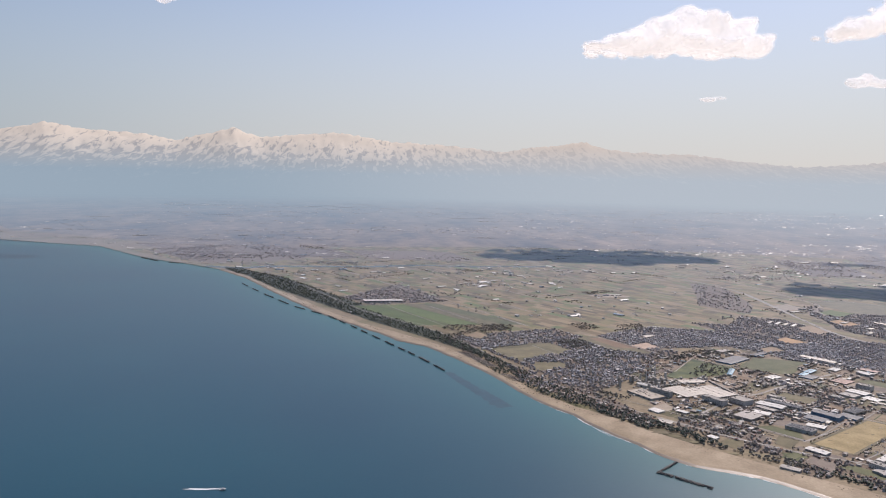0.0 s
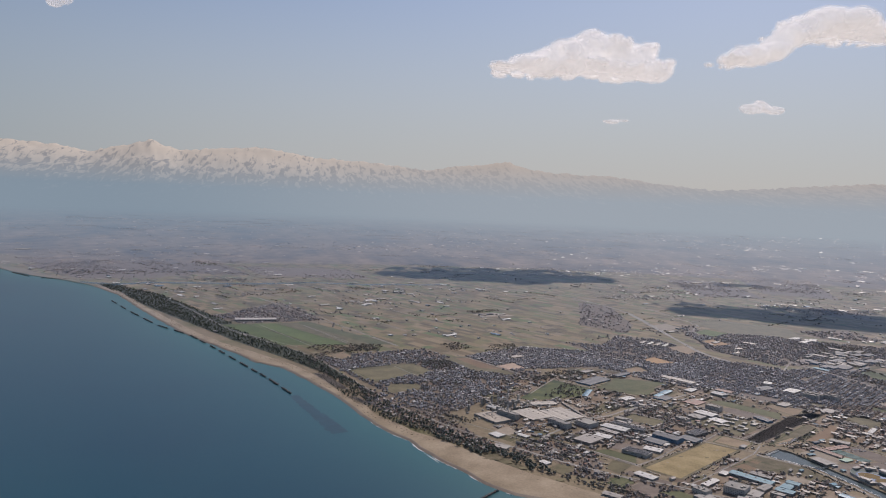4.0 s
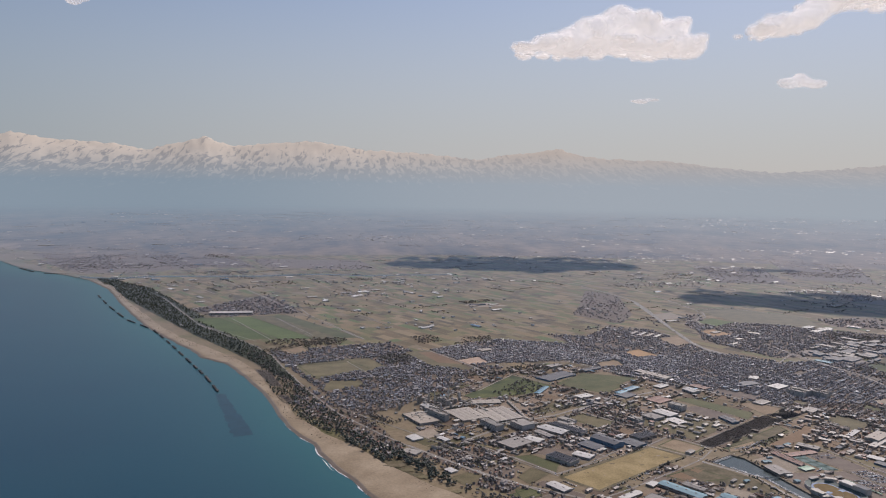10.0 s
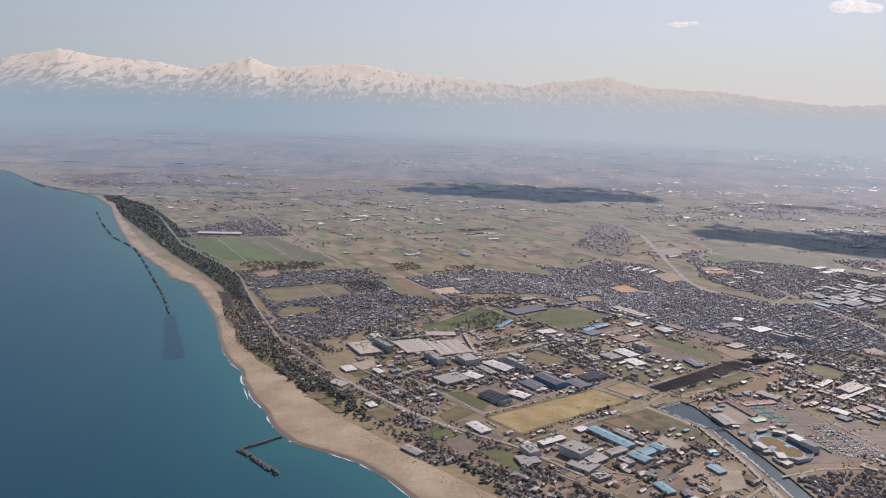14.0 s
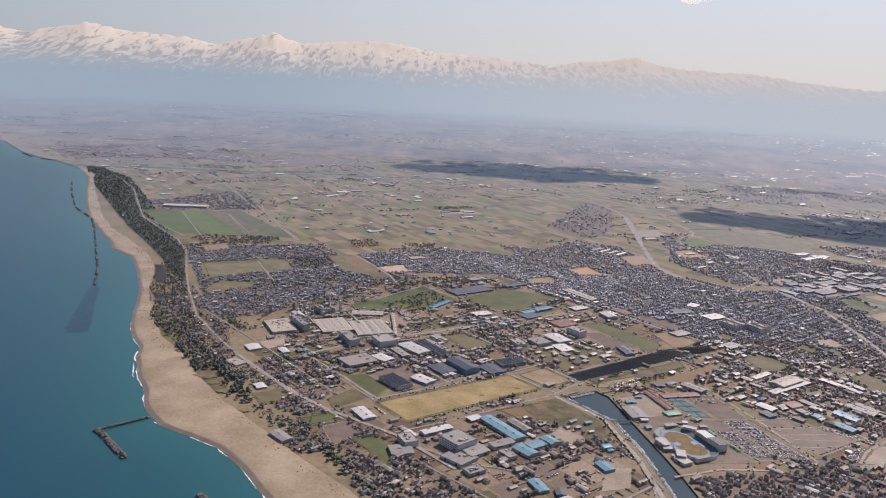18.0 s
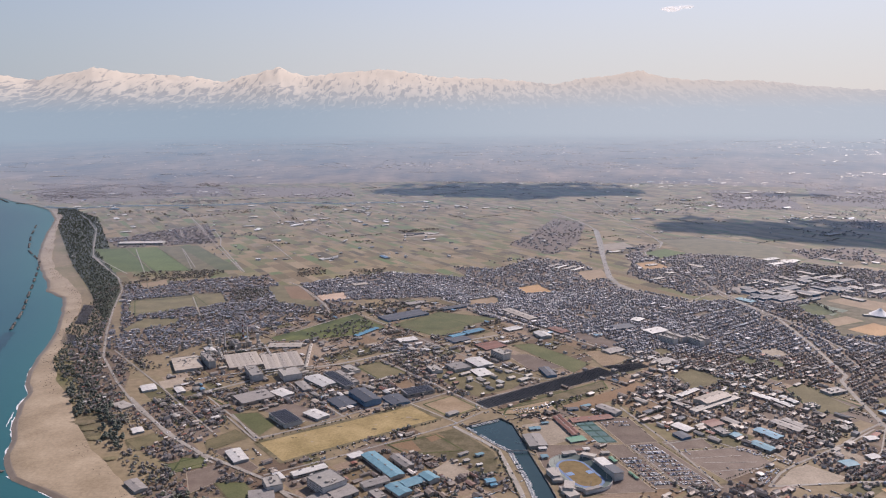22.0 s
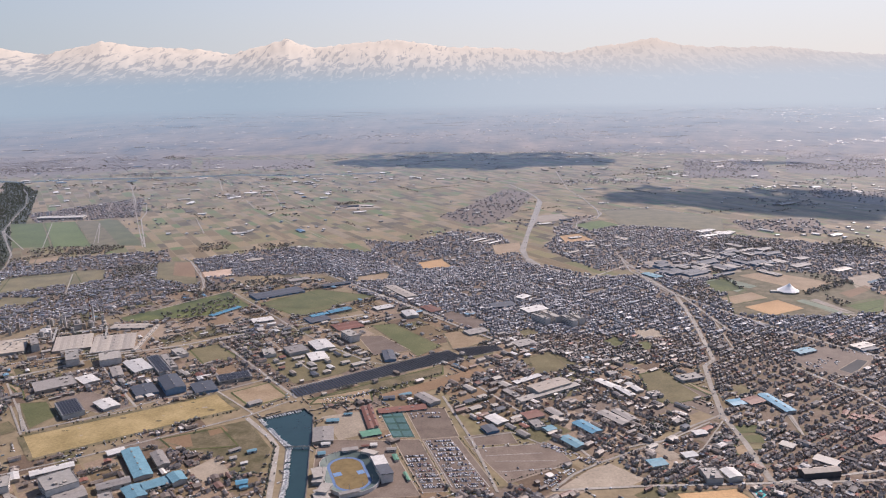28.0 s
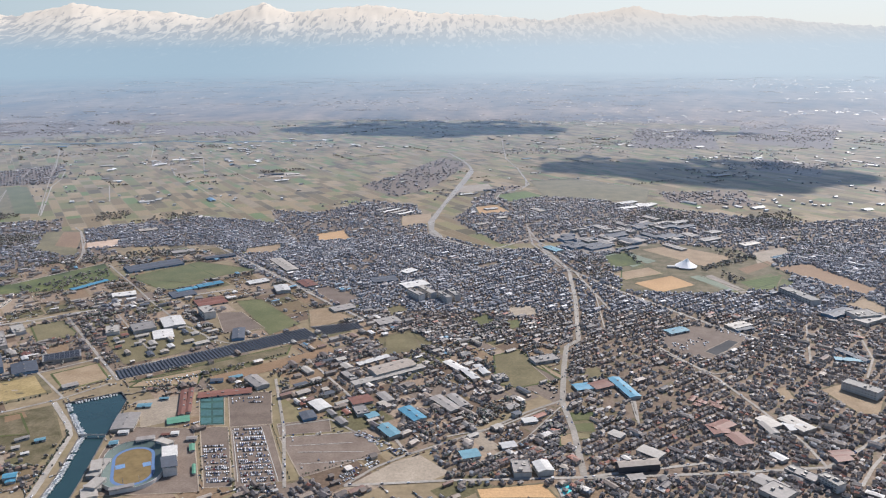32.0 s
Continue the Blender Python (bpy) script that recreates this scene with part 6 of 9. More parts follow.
    shed(63.5, 316.5, 8.0, 1.6, 49, 0.7, "beige")
    shed(66.2, 313.8, 7.0, 1.6, 49, 0.7, "white")
    shed(57.8, 321.0, 7.0, 1.6, 49, 0.7, "light")
    shed(97.5, 322.0, 5.0, 2.2, 30, 0.7, "white")
    shed(101.0, 306.0, 4.0, 2.2, 30, 0.7, "light")
    shed(94.0, 296.0, 5.0, 1.8, 40, 0.8, "beige")
    shed(88.0, 352.0, 6.0, 2.4, 30, 0.7, "white")
    shed(98.0, 362.0, 5.0, 2.4, 30, 0.7, "slate")
    shed(148.0, 295.3, 7.0, 2.9, 32, 1.0, "slate")
    shed(121.0, 279.7, 4.2, 2.3, 32, 0.7, "slate")
    shed(136.6, 263.4, 7.3, 2.0, 32, 0.8, "slate")
    shed(150.9, 264.7, 7.7, 2.5, 122, 0.8, "grey")
    shed(137.0, 306.3, 4.3, 1.9, 32, 0.9, "grey")
    shed(131.2, 292.7, 3.9, 2.2, 32, 0.7, "slate")
    shed(136.4, 284.3, 5.1, 2.0, 32, 0.9, "grey")
    shed(121.3, 267.0, 7.1, 2.1, 122, 1.1, "slate")
    shed(154.7, 298.4, 7.3, 1.5, 32, 0.8, "grey")
    shed(131.6, 271.1, 3.9, 1.5, 32, 1.0, "grey")
    shed(143.3, 276.1, 4.2, 2.4, 122, 0.9, "slate")
    shed(148.8, 298.7, 4.7, 1.7, 32, 1.0, "grey")
    shed(120.7, 277.8, 3.7, 2.8, 122, 0.8, "slate")
    shed(140.9, 294.6, 5.4, 1.9, 122, 1.1, "grey")
    shed(141.5, 272.3, 3.4, 1.8, 122, 0.7, "grey")
    shed(151.8, 290.8, 6.8, 2.0, 122, 1.0, "grey")
    shed(155.8, 292.4, 4.5, 2.9, 32, 0.9, "slate")
    shed(140.1, 297.1, 4.6, 1.8, 122, 1.0, "grey")
    shed(133.4, 289.7, 6.7, 2.7, 122, 1.1, "grey")
    shed(161.1, 292.2, 7.9, 2.9, 32, 0.9, "slate")
    shed(125.5, 273.6, 7.3, 1.9, 32, 1.0, "slate")
    shed(145.8, 290.9, 5.1, 2.4, 122, 1.0, "grey")
    shed(125.4, 286.4, 6.1, 1.7, 32, 1.0, "grey")
    shed(140.6, 284.3, 5.1, 2.0, 32, 0.9, "slate")
    shed(153.1, 274.3, 4.8, 2.9, 122, 1.0, "grey")
    shed(131.0, 269.8, 5.6, 2.9, 122, 1.1, "grey")


    shed(-4.0, 403.5, 9.0, 3.0, 25, 0.9, "slate")
    shed(5.0, 404.0, 6.0, 2.6, 25, 0.8, "white")
    shed(-7.0, 399.5, 5.0, 2.2, 25, 0.8, "beige")


def estate(points, count, turn, seed):
    """Small workshops and stores set close together on one estate."""
    r = random.Random(seed)
    xs, ys = [p[0] for p in points], [p[1] for p in points]
    put = []
    for k in range(count * 30):
        x, y, w, d = r.uniform(min(xs), max(xs)), r.uniform(min(ys), max(ys)), r.uniform(1.0, 3.2), r.uniform(0.8, 1.5)
        if len(put) == count or not inside(points, np.array([x]), np.array([y]))[0] or any(math.hypot(x - p, y - q) < (w + v) * 0.55 + 0.2 for p, q, v in put + HALLS):
            continue
        put.append((x, y, w))
        kind = r.choice(("grey", "light", "white", "brown", "grey", "slate", "beige", "red", "light"))
        ob = thing("workshop", Matrix.Translation((x, y, 0)) @ Matrix.Rotation(radians(turn + r.choice((0, 90))), 4, "Z"), f"small {'pale' if kind in ('light', 'white', 'beige') else 'dark'} workshop under a sheet-metal roof", "workshop", "workshops on the estates")
        h, rise = r.uniform(0.32, 0.6), r.uniform(0.1, 0.2)
        piece("wall", WORKSHOP_WALL[r.randint(0, 1)], ob, "", Matrix.Diagonal((w, d, h, 1)))
        piece("roof", WORKSHOP_ROOF[kind], ob, "", Matrix.Translation((0, 0, h)) @ Matrix.Diagonal((w, d, rise, 1)))
        piece("shutter_door", DOOR_PANEL, ob, "", Matrix.Translation((w * r.uniform(-.25, .25), -d / 2 - 0.004, h * 0.4)) @ Matrix.Diagonal((0.36, 1, h * 0.75, 1)))


works()
SHED_V = [(-.5, -.5, 0), (.5, -.5, 0), (.5, .5, 0), (-.5, .5, 0), (-.5, -.5, 1), (.5, -.5, 1), (.5, .5, 1), (-.5, .5, 1)]
WORKSHOP_WALL = [mesh_from("workshop_wall", SHED_V, [0, 1, 5, 4, 1, 2, 6, 5, 2, 3, 7, 6, 3, 0, 4, 7], [4] * 4, WALLS[q]) for q in ("pale", "warm")]
WORKSHOP_ROOF = {q: mesh_from("workshop_roof", [(-.54, -.56, 0), (.54, -.56, 0), (.54, .56, 0), (-.54, .56, 0), (-.54, 0, 1), (.54, 0, 1)], [0, 1, 5, 4, 2, 3, 4, 5, 3, 2, 1, 0, 1, 2, 5, 3, 0, 4], [4, 4, 4, 3, 3], ROOF[q]) for q in ("grey", "light", "white", "brown", "slate", "beige", "red")}
estate([(26.6, 197.1), (37.5, 186.3), (31.7, 178.7), (23.6, 173.6), (12.6, 188.4), (18.2, 192.8)], 20, 38, 1)
estate([(-4.0, 204.0), (8.0, 216.0), (20.0, 208.0), (4.0, 198.0)], 10, 38, 2)
estate([(57.0, 172.0), (66.0, 180.0), (78.0, 160.0), (70.0, 150.0), (62.0, 155.0)], 14, 38, 3)
estate([(86.0, 150.0), (97.0, 166.0), (104.0, 160.0), (90.0, 144.0)], 10, 38, 4)
estate([(-24.0, 176.0), (-10.0, 188.0), (6.0, 176.0), (-4.0, 164.0)], 12, 38, 5)


# ---- velodrome by the canal ----
VX, VY, VT = 41.2, 136.4, radians(111)
VELO = thing("velodrome", Matrix.Translation((VX, VY, 0)) @ Matrix.Rotation(VT, 4, "Z"), "oval banked cycling track round a sand infield, with stands", "stadium")


def oval(half, radius, n=40):
    """An outline of two straights and two half circles."""
    out = []
    for k in range(n):
        a = -math.pi / 2 + math.pi * k / (n - 1)
        out.append((half + radius * math.cos(a), radius * math.sin(a)))
    for k in range(n):
        a = math.pi / 2 + math.pi * k / (n - 1)
        out.append((-half + radius * math.cos(a), radius * math.sin(a)))
    return out


def ring(name, inner, outer, z0, z1, material, label=""):
    v = [(x, y, z0) for x, y in inner] + [(x, y, z1) for x, y in outer]
    n = len(inner)
    l = []
    for k in range(n):
        j = (k + 1) % n
        l += [k, j, n + j, n + k][::-1]
    return piece(name, mesh_from(name, v, l, [4] * n, material, smooth=True), VELO, label)


TRACK = paint("green_grey_track", (0.10, 0.135, 0.12), 0.6, wear=0.25)
LANE = paint("blue_lane", (0.10, 0.17, 0.31), 0.6, wear=0.2)
ring("track", oval(2.66, 2.95), oval(2.9, 4.05), 0.12, 0.55, TRACK, "green-grey banked track")
ring("blue_lane", oval(2.58, 2.5), oval(2.66, 2.95), 0.13, 0.13, LANE, "blue inner lane")
me = sheet("infield", oval(2.6, 2.75), 0.125, paint("infield_sand", (0.19, 0.135, 0.06), 0.9, wear=0.5, scale=0.8))
me.parent, me["kind"] = VELO, ""
del me["kind"]
tagged(me, "ochre sand infield")
bm = bmesh.new()
SKY_PAINT = paint("sky_blue_paint", (0.14, 0.24, 0.40), 0.6, wear=0.6, scale=4)
box(bm, 0.3, 1.75, 0.131, 1.2, 1.3, 0.012, 0.1)
part("crossing", bm, SKY_PAINT, VELO, "sky blue painted end of the infield crossing")
bm = bmesh.new()
box(bm, -0.2, -1.85, 0.131, 1.2, 1.1, 0.012, 0.1)
part("crossing", bm, SKY_PAINT, VELO, "sky blue painted end of the infield crossing")
ring("rim_wall", oval(2.9, 4.06), oval(2.9, 4.12), 0.62, 0.62, WALLS["concrete"])
ring("outer_wall", oval(2.9, 4.14), oval(2.9, 4.13), 0.0, 0.62, WALLS["concrete"])


def stand(x, y, sx, sy, h0, h1, turn, roof, label):
    bm = bmesh.new()
    vs = box(bm, 0, 0, 0, sx, sy, h0)
    for v in bm.verts:
        if v.co.z > h0 * 0.5 and v.co.y < 0:
            v.co.z = h1
    bmesh.ops.transform(bm, matrix=Matrix.Translation((x, y, 0)) @ Matrix.Rotation(turn, 4, "Z"), verts=bm.verts)
    s = part("stand", bm, WALLS["concrete"], VELO, label)
    bm = bmesh.new()
    box(bm, 0, 0, 0, sx + 0.1, sy + 0.3, 0.07)
    for v in bm.verts:
        v.co.z += (h0 + 0.05) if v.co.y > 0 else (h1 + 0.16)
    bmesh.ops.transform(bm, matrix=Matrix.Translation((x, y, 0)) @ Matrix.Rotation(turn, 4, "Z"), verts=bm.verts)
    part("stand_roof", bm, roof, s)


stand(0.6, -5.1, 3.4, 1.9, 1.15, 0.95, 0.0, ROOF["white"], "tall main stand with a white roof")
stand(-3.0, -5.0, 3.2, 1.9, 1.45, 1.2, 0.05, ROOF["slate"], "tall stand with a dark roof")
stand(4.6, -4.4, 2.6, 1.1, 0.9, 0.7, 0.75, ROOF["light"], "low curved stand")
stand(6.9, -1.6, 2.6, 0.9, 0.7, 0.6, 1.5, ROOF["grey"], "low grey stand")
stand(0.6, 4.9, 3.0, 1.2, 0.8, 0.7, 3.14, ROOF["light"], "low stand with a pale roof")
stand(-4.6, 4.6, 2.6, 1.5, 0.9, 0.8, 2.6, ROOF["light"], "low stand with a pale roof")
stand(-6.6, 1.2, 3.2, 0.8, 0.6, 0.6, -1.5, ROOF["grey"], "low curved stand")
for k in range(12):
    a = radians(30 * k + 15)
    bm = bmesh.new()
    box(bm, 5.8 * math.cos(a), 3.9 * math.sin(a) * 1.04, 0.5, 0.05, 0.05, 0.9)
    part("floodlight_mast", bm, WALLS["pale"], VELO)
take([(33.0, 128), (44.5, 126), (50.5, 141), (40, 147.5), (33.5, 143)])

# ---- solar farm: tilted rows along the strip ----
FARM = thing("solar_farm", Matrix.Identity(4), "long strip of tilted dark solar panel rows", "solar farm")
bm = bmesh.new()
box(bm, 0, 0, 0, 1.0, 1.0, 0.03)
for v in bm.verts:
    v.co.z += 0.05 + 0.12 * (0.5 - v.co.x)
row_mesh = bpy.data.meshes.new("panel_row")
bm.to_mesh(row_mesh), bm.free(), row_mesh.materials.append(PANEL)
for p0, p1, q0, q1, n in (((23.3, 170.4), (54.2, 194.2), (26.0, 166.5), (58.3, 188.9), 58), ((55.2, 194.9), (65.0, 197.9), (59.4, 189.8), (67.0, 194.4), 15)):
    take([p0, p1, q1, q0])
    sheet("gravel_bed", [q0, q1, p1, p0], 0.03, SOIL["paved"], "pale gravel bed under the solar panels", "ground")
    for k in range(n):
        f = (k + 0.5) / n
        a, b = Vector(p0).lerp(Vector(p1), f), Vector(q0).lerp(Vector(q1), f)
        d = b - a
        turn = math.atan2(d.y, d.x) + math.pi / 2
        wide = (Vector(p1) - Vector(p0)).length / n * 0.66
        piece("solar_panel", row_mesh, FARM, "", Matrix.Translation(((a.x + b.x) / 2, (a.y + b.y) / 2, 0.03)) @ Matrix.Rotation(turn, 4, "Z") @ Matrix.Diagonal((wide, d.length * 0.94, 1, 1)))

grey_row = row_mesh.copy()
grey_row.materials.clear()
grey_row.materials.append(paint("grey_panel_glass", (0.15, 0.15, 0.155), 0.35, wear=0.3))
SHORE_FARM = thing("solar_farm", Matrix.Identity(4), "small field of grey panel rows behind the beach", "solar farm")
for p0, p1, q0, q1, n in (((-97.0, 233.0), (-105.5, 256.5), (-92.5, 231.5), (-100.8, 254.5), 22), ((-90.5, 212.0), (-94.5, 222.0), (-86.5, 211.0), (-90.0, 221.0), 10)):
    take([p0, p1, q1, q0])
    sheet("gravel_bed", [q0, q1, p1, p0], 0.032, SOIL["paved"], "pale gravel bed under the solar panels", "ground")
    for k in range(n):
        f = (k + 0.5) / n
        a, b = Vector(p0).lerp(Vector(p1), f), Vector(q0).lerp(Vector(q1), f)
        d = b - a
        piece("solar_panel", grey_row, SHORE_FARM, "", Matrix.Translation(((a.x + b.x) / 2, (a.y + b.y) / 2, 0.03)) @ Matrix.Rotation(math.atan2(d.y, d.x) + math.pi / 2, 4, "Z") @ Matrix.Diagonal(((Vector(p1) - Vector(p0)).length / n * 0.42, d.length * 0.94, 1, 1)))


# ---- houses ----
HOUSE_V = [(-.5, -.5, 0), (.5, -.5, 0), (.5, .5, 0), (-.5, .5, 0), (-.5, -.5, 1), (.5, -.5, 1), (.5, .5, 1), (-.5, .5, 1)]
HOUSE_F = [(0, 1, 5, 4), (1, 2, 6, 5), (2, 3, 7, 6), (3, 0, 4, 7)]
HIP_V = [(-.57, -.6, 0), (.57, -.6, 0), (.57, .6, 0), (-.57, .6, 0), (-.22, 0, 1), (.22, 0, 1)]
GABLE_V = [(-.57, -.6, 0), (.57, -.6, 0), (.57, .6, 0), (-.57, .6, 0), (-.57, 0, 1), (.57, 0, 1)]
ROOF_F = [(0, 1, 5, 4), (2, 3, 4, 5), (1, 2, 5), (3, 0, 4), (3, 2, 1, 0)]
homes = []
rnd = random.Random(11)
seen = np.zeros(TAKEN.shape, bool)
for turn, dense, poly in URBAN:
    a = radians(turn)
    ca, sa = math.cos(a), math.sin(a)
    xs, ys = [p[0] for p in poly], [p[1] for p in poly]
    cx, cy = sum(xs) / len(xs), sum(ys) / len(ys)
    reach = max(max(xs) - min(xs), max(ys) - min(ys)) * 0.75
    far = cy > 330
    su, sv = (0.86, 0.92) if not far else (1.3, 1.4)
    nu, nv = int(reach / su) + 1, int(reach / sv) + 1
    block_u, block_v = rnd.choice((9, 11, 13)), 2
    for i in range(-nu, nu):
        for j in range(-nv, nv):
            uu = i * su + (i // block_u) * 0.55
            vv = j * sv + (j // block_v) * 0.62
            x, y = cx + uu * ca - vv * sa + rnd.uniform(-.17, .17), cy + uu * sa + vv * ca + rnd.uniform(-.15, .15)
            gap = noise.noise((x * 0.045, y * 0.045, 1.7))
            if rnd.random() > dense * (1.0 if gap < 0.4 else 0.5) * (0.7 if cx < 12 else 0.93):
                continue
            if cy > 420 and noise.noise((x * 0.022, y * 0.022, 9.0)) < 0.05 + rnd.uniform(-0.3, 0.3):
                continue
            homes.append((x, y, a + rnd.choice((0, 0, math.pi / 2)) + rnd.gauss(0, 0.09), poly))
keep_homes = []
for turn, dense, poly in URBAN:
    mine = [h for h in homes if h[3] is poly]
    if mine:
        x, y = np.array([h[0] for h in mine]), np.array([h[1] for h in mine])
        ok = inside(poly, x, y) & free(x, y)
        for h, good in zip(mine, ok):
            if good:
                i, j = int((h[0] - MX0) / CELL), int((h[1] - MY0) / CELL)
                if 0 <= i < MW and 0 <= j < MH:
                    if seen[j, i]:
                        continue
                    seen[j, i] = True
                keep_homes.append(h[:3])
# farmsteads and hamlets over the far plain
for k in range(420):
    hx, hy = rnd.uniform(-900, 1100), 330 + 1300 * rnd.random() ** 1.5
    if abs(hx) > 200 + hy * 0.75 or seaward(np.array([hx]), np.array([hy]))[0]:
        continue
    big = rnd.choice((4, 8, 16, 34, 60))
    a = radians(32)
    for n in range(big):
        r = rnd.gauss(0, 1) * math.sqrt(big) * 1.5
        s = rnd.gauss(0, 1) * math.sqrt(big) * 0.8
        x, y = hx + r, hy + s
        if free(x, y):
            keep_homes.append((x, y, a + rnd.choice((0, math.pi / 2))))
spec = []
for x, y, a in keep_homes:
    big = 1.0 if y < 330 else 1.15
    w, d = rnd.uniform(0.46, 0.78) * big, rnd.uniform(0.38, 0.56) * big
    h = rnd.choice((0.27, 0.42, 0.45, 0.48))
    if rnd.random() < 0.05:
        w, d, h = w * rnd.uniform(1.6, 3.2), d * 1.7, h * 1.4
    spec.append((x, y, a, w, d, h, rnd.uniform(0.13, 0.22), rnd.random() < 0.55))
spec.sort(key=lambda q: math.hypot(q[0] - 60, q[1] - 60))
near_homes, far_homes = spec[:300], [q for q in spec[300:] if q[1] < 420]
hamlets = [q for q in spec[300:] if q[1] >= 420]
for x, y, *_ in spec:
    i, j = int((x - MX0) / CELL), int((y - MY0) / CELL)
    if 0 <= i < MW and 0 <= j < MH:
        TAKEN[j, i] = True


def shape(name, verts, faces, material):
    return mesh_from(name, verts, np.concatenate([np.array(f) for f in faces]), [len(f) for f in faces], material)


GABLE_END = [(0, 1, 5, 4), (1, 2, 6, 5), (2, 3, 7, 6), (3, 0, 4, 7), (5, 6, 9), (7, 4, 8)]
wall_mesh = shape("house_wall", HOUSE_V + [(-.5, 0, 1.42), (.5, 0, 1.42)], GABLE_END, WALL_ONE)
wall_hip = shape("house_wall", HOUSE_V, HOUSE_F, WALL_ONE)
hip_mesh, gable_mesh = shape("house_roof", HIP_V, ROOF_F, ROOF_ONE), shape("house_roof", GABLE_V, ROOF_F, ROOF_ONE)
porch_mesh = shape("porch_roof", [(-.5, -.5, 0), (.5, -.5, 0), (.5, .5, 0), (-.5, .5, 0), (-.5, .5, .35), (.5, .5, .35)], [(0, 1, 5, 4), (1, 2, 5), (3, 0, 4), (2, 3, 4, 5), (3, 2, 1, 0)], ROOF_ONE)
for x, y, a, w, d, h, rise, hip in near_homes:
    ob = thing("house", Matrix.Translation((x, y, 0)) @ Matrix.Rotation(a, 4, "Z"), "small detached house with a hipped tiled roof" if hip else "small detached house with a gabled tiled roof", "house", "houses of the town")
    piece("wall", wall_hip if hip else wall_mesh, ob, "", Matrix.Diagonal((w, d, h, 1)) if hip else Matrix.Diagonal((w, d, h * 0.98, 1)))
    piece("roof", hip_mesh if hip else gable_mesh, ob, "", Matrix.Translation((0, 0, h)) @ Matrix.Diagonal((w, d, rise if hip else h * 0.45, 1)))
    piece("porch", porch_mesh, ob, "", Matrix.Translation((w * 0.1, -d * 0.5 - 0.13, h * 0.45)) @ Matrix.Diagonal((w * 0.7, 0.26, 0.3, 1)))
# many a house has a lower wing under a roof of its own
wings = []
for x, y, a, w, d, h, rise, hip in far_homes:
    if rnd.random() < 0.55:
        e, f = rnd.choice((-1, 1)), rnd.uniform(-.25, .25) * w
        off = d * 0.5 + 0.1
        wings.append((x + f * math.cos(a) - e * off * math.sin(a), y + f * math.sin(a) + e * off * math.cos(a), a, w * rnd.uniform(.4, .75), 0.26, h * 0.55, rise * 0.6, hip))
far_homes += wings
# distance haze put into the base colours of the outer town's roofs and walls
HAZE_GREYED_ROOFS = many("haze_greyed_roofs", [(0.0, (0.117, 0.121, 0.138)), (0.26, (0.172, 0.175, 0.193)), (0.5, (0.235, 0.232, 0.246)), (0.68, (0.310, 0.297, 0.297)), (0.79, (0.207, 0.159, 0.145)), (0.86, (0.469, 0.455, 0.455)), (0.92, (0.166, 0.214, 0.262)), (0.955, (0.62, 0.60, 0.58))], 0.68, haze_weight=1.0, cast=(0.58, 0.77, 1.0))
HAZE_GREYED_WALLS = many("haze_greyed_walls", [(0.0, (0.432, 0.414, 0.408)), (0.3, (0.312, 0.294, 0.288)), (0.52, (0.49, 0.475, 0.47)), (0.68, (0.240, 0.222, 0.216)), (0.86, (0.480, 0.462, 0.456))], 0.8, haze_weight=0.8, cast=(0.58, 0.77, 1.0))


def house_rows(name, homes, walls, roofs, label):
    """Houses seen from far off, in one mesh."""
    arr = np.array([(x, y, 0, w, d, h, a) for x, y, a, w, d, h, _, _ in homes])
    top = np.array([(x, y, h, w, d, rise, a) for x, y, a, w, d, h, rise, hip in homes])
    hips = np.array([q[7] for q in homes])
    v, l, s, i = joined((*scattered(HOUSE_V, HOUSE_F, arr), 0), (*scattered(HIP_V, ROOF_F, top[hips]), 1), (*scattered(GABLE_V, ROOF_F, top[~hips]), 1))
    tagged(new(name, mesh_from(name, v, l, s, [walls, roofs], i)), label, "houses", "", "stuff")


house_rows("distant_houses", [q for q in far_homes if q[1] < 205], HOUSE_WALLS, ROOFS, "close-packed houses of the town with dark tiled roofs")
house_rows("outer_houses", [q for q in far_homes if q[1] >= 205], HAZE_GREYED_WALLS, HAZE_GREYED_ROOFS, "close-packed houses of the outer town with roofs greyed by haze")

# hamlets far out on the plain: plaster and roofs paled in base colour for haze
hamlets = [(x, y, a, w, d, h * (1 if y < 600 else 0.45), rise * (1 if y < 600 else 0.5), hip) for x, y, a, w, d, h, rise, hip in hamlets]
arr = np.array([(x, y, 0, w * 1.2, d * 1.2, h, a) for x, y, a, w, d, h, _, _ in hamlets])
top = np.array([(x, y, h, w * 1.2, d * 1.2, rise * 0.8, a) for x, y, a, w, d, h, rise, hip in hamlets])
HAZE_PALED_WALL = many("haze_paled_plaster", [(0.0, (0.52, 0.51, 0.50)), (0.4, (0.42, 0.405, 0.39)), (0.75, (0.66, 0.655, 0.65))], 0.8, haze_weight=0.5)
HAZE_PALED_ROOF = many("hamlet_roofs", [(0.0, (0.15, 0.155, 0.175)), (0.35, (0.22, 0.22, 0.235)), (0.6, (0.20, 0.17, 0.155)), (0.72, (0.30, 0.30, 0.31)), (0.86, (0.60, 0.58, 0.57))], 0.65, haze_weight=1.0, cast=(0.58, 0.77, 1.0))
v, l, s, i = joined((*scattered(HOUSE_V, HOUSE_F, arr), 0), (*scattered(HIP_V, ROOF_F, top), 1))
tagged(new("hamlet_houses", mesh_from("hamlet_houses", v, l, s, [HAZE_PALED_WALL, HAZE_PALED_ROOF], i)), "haze-paled houses of hamlets scattered over the plain", "houses", "", "stuff")

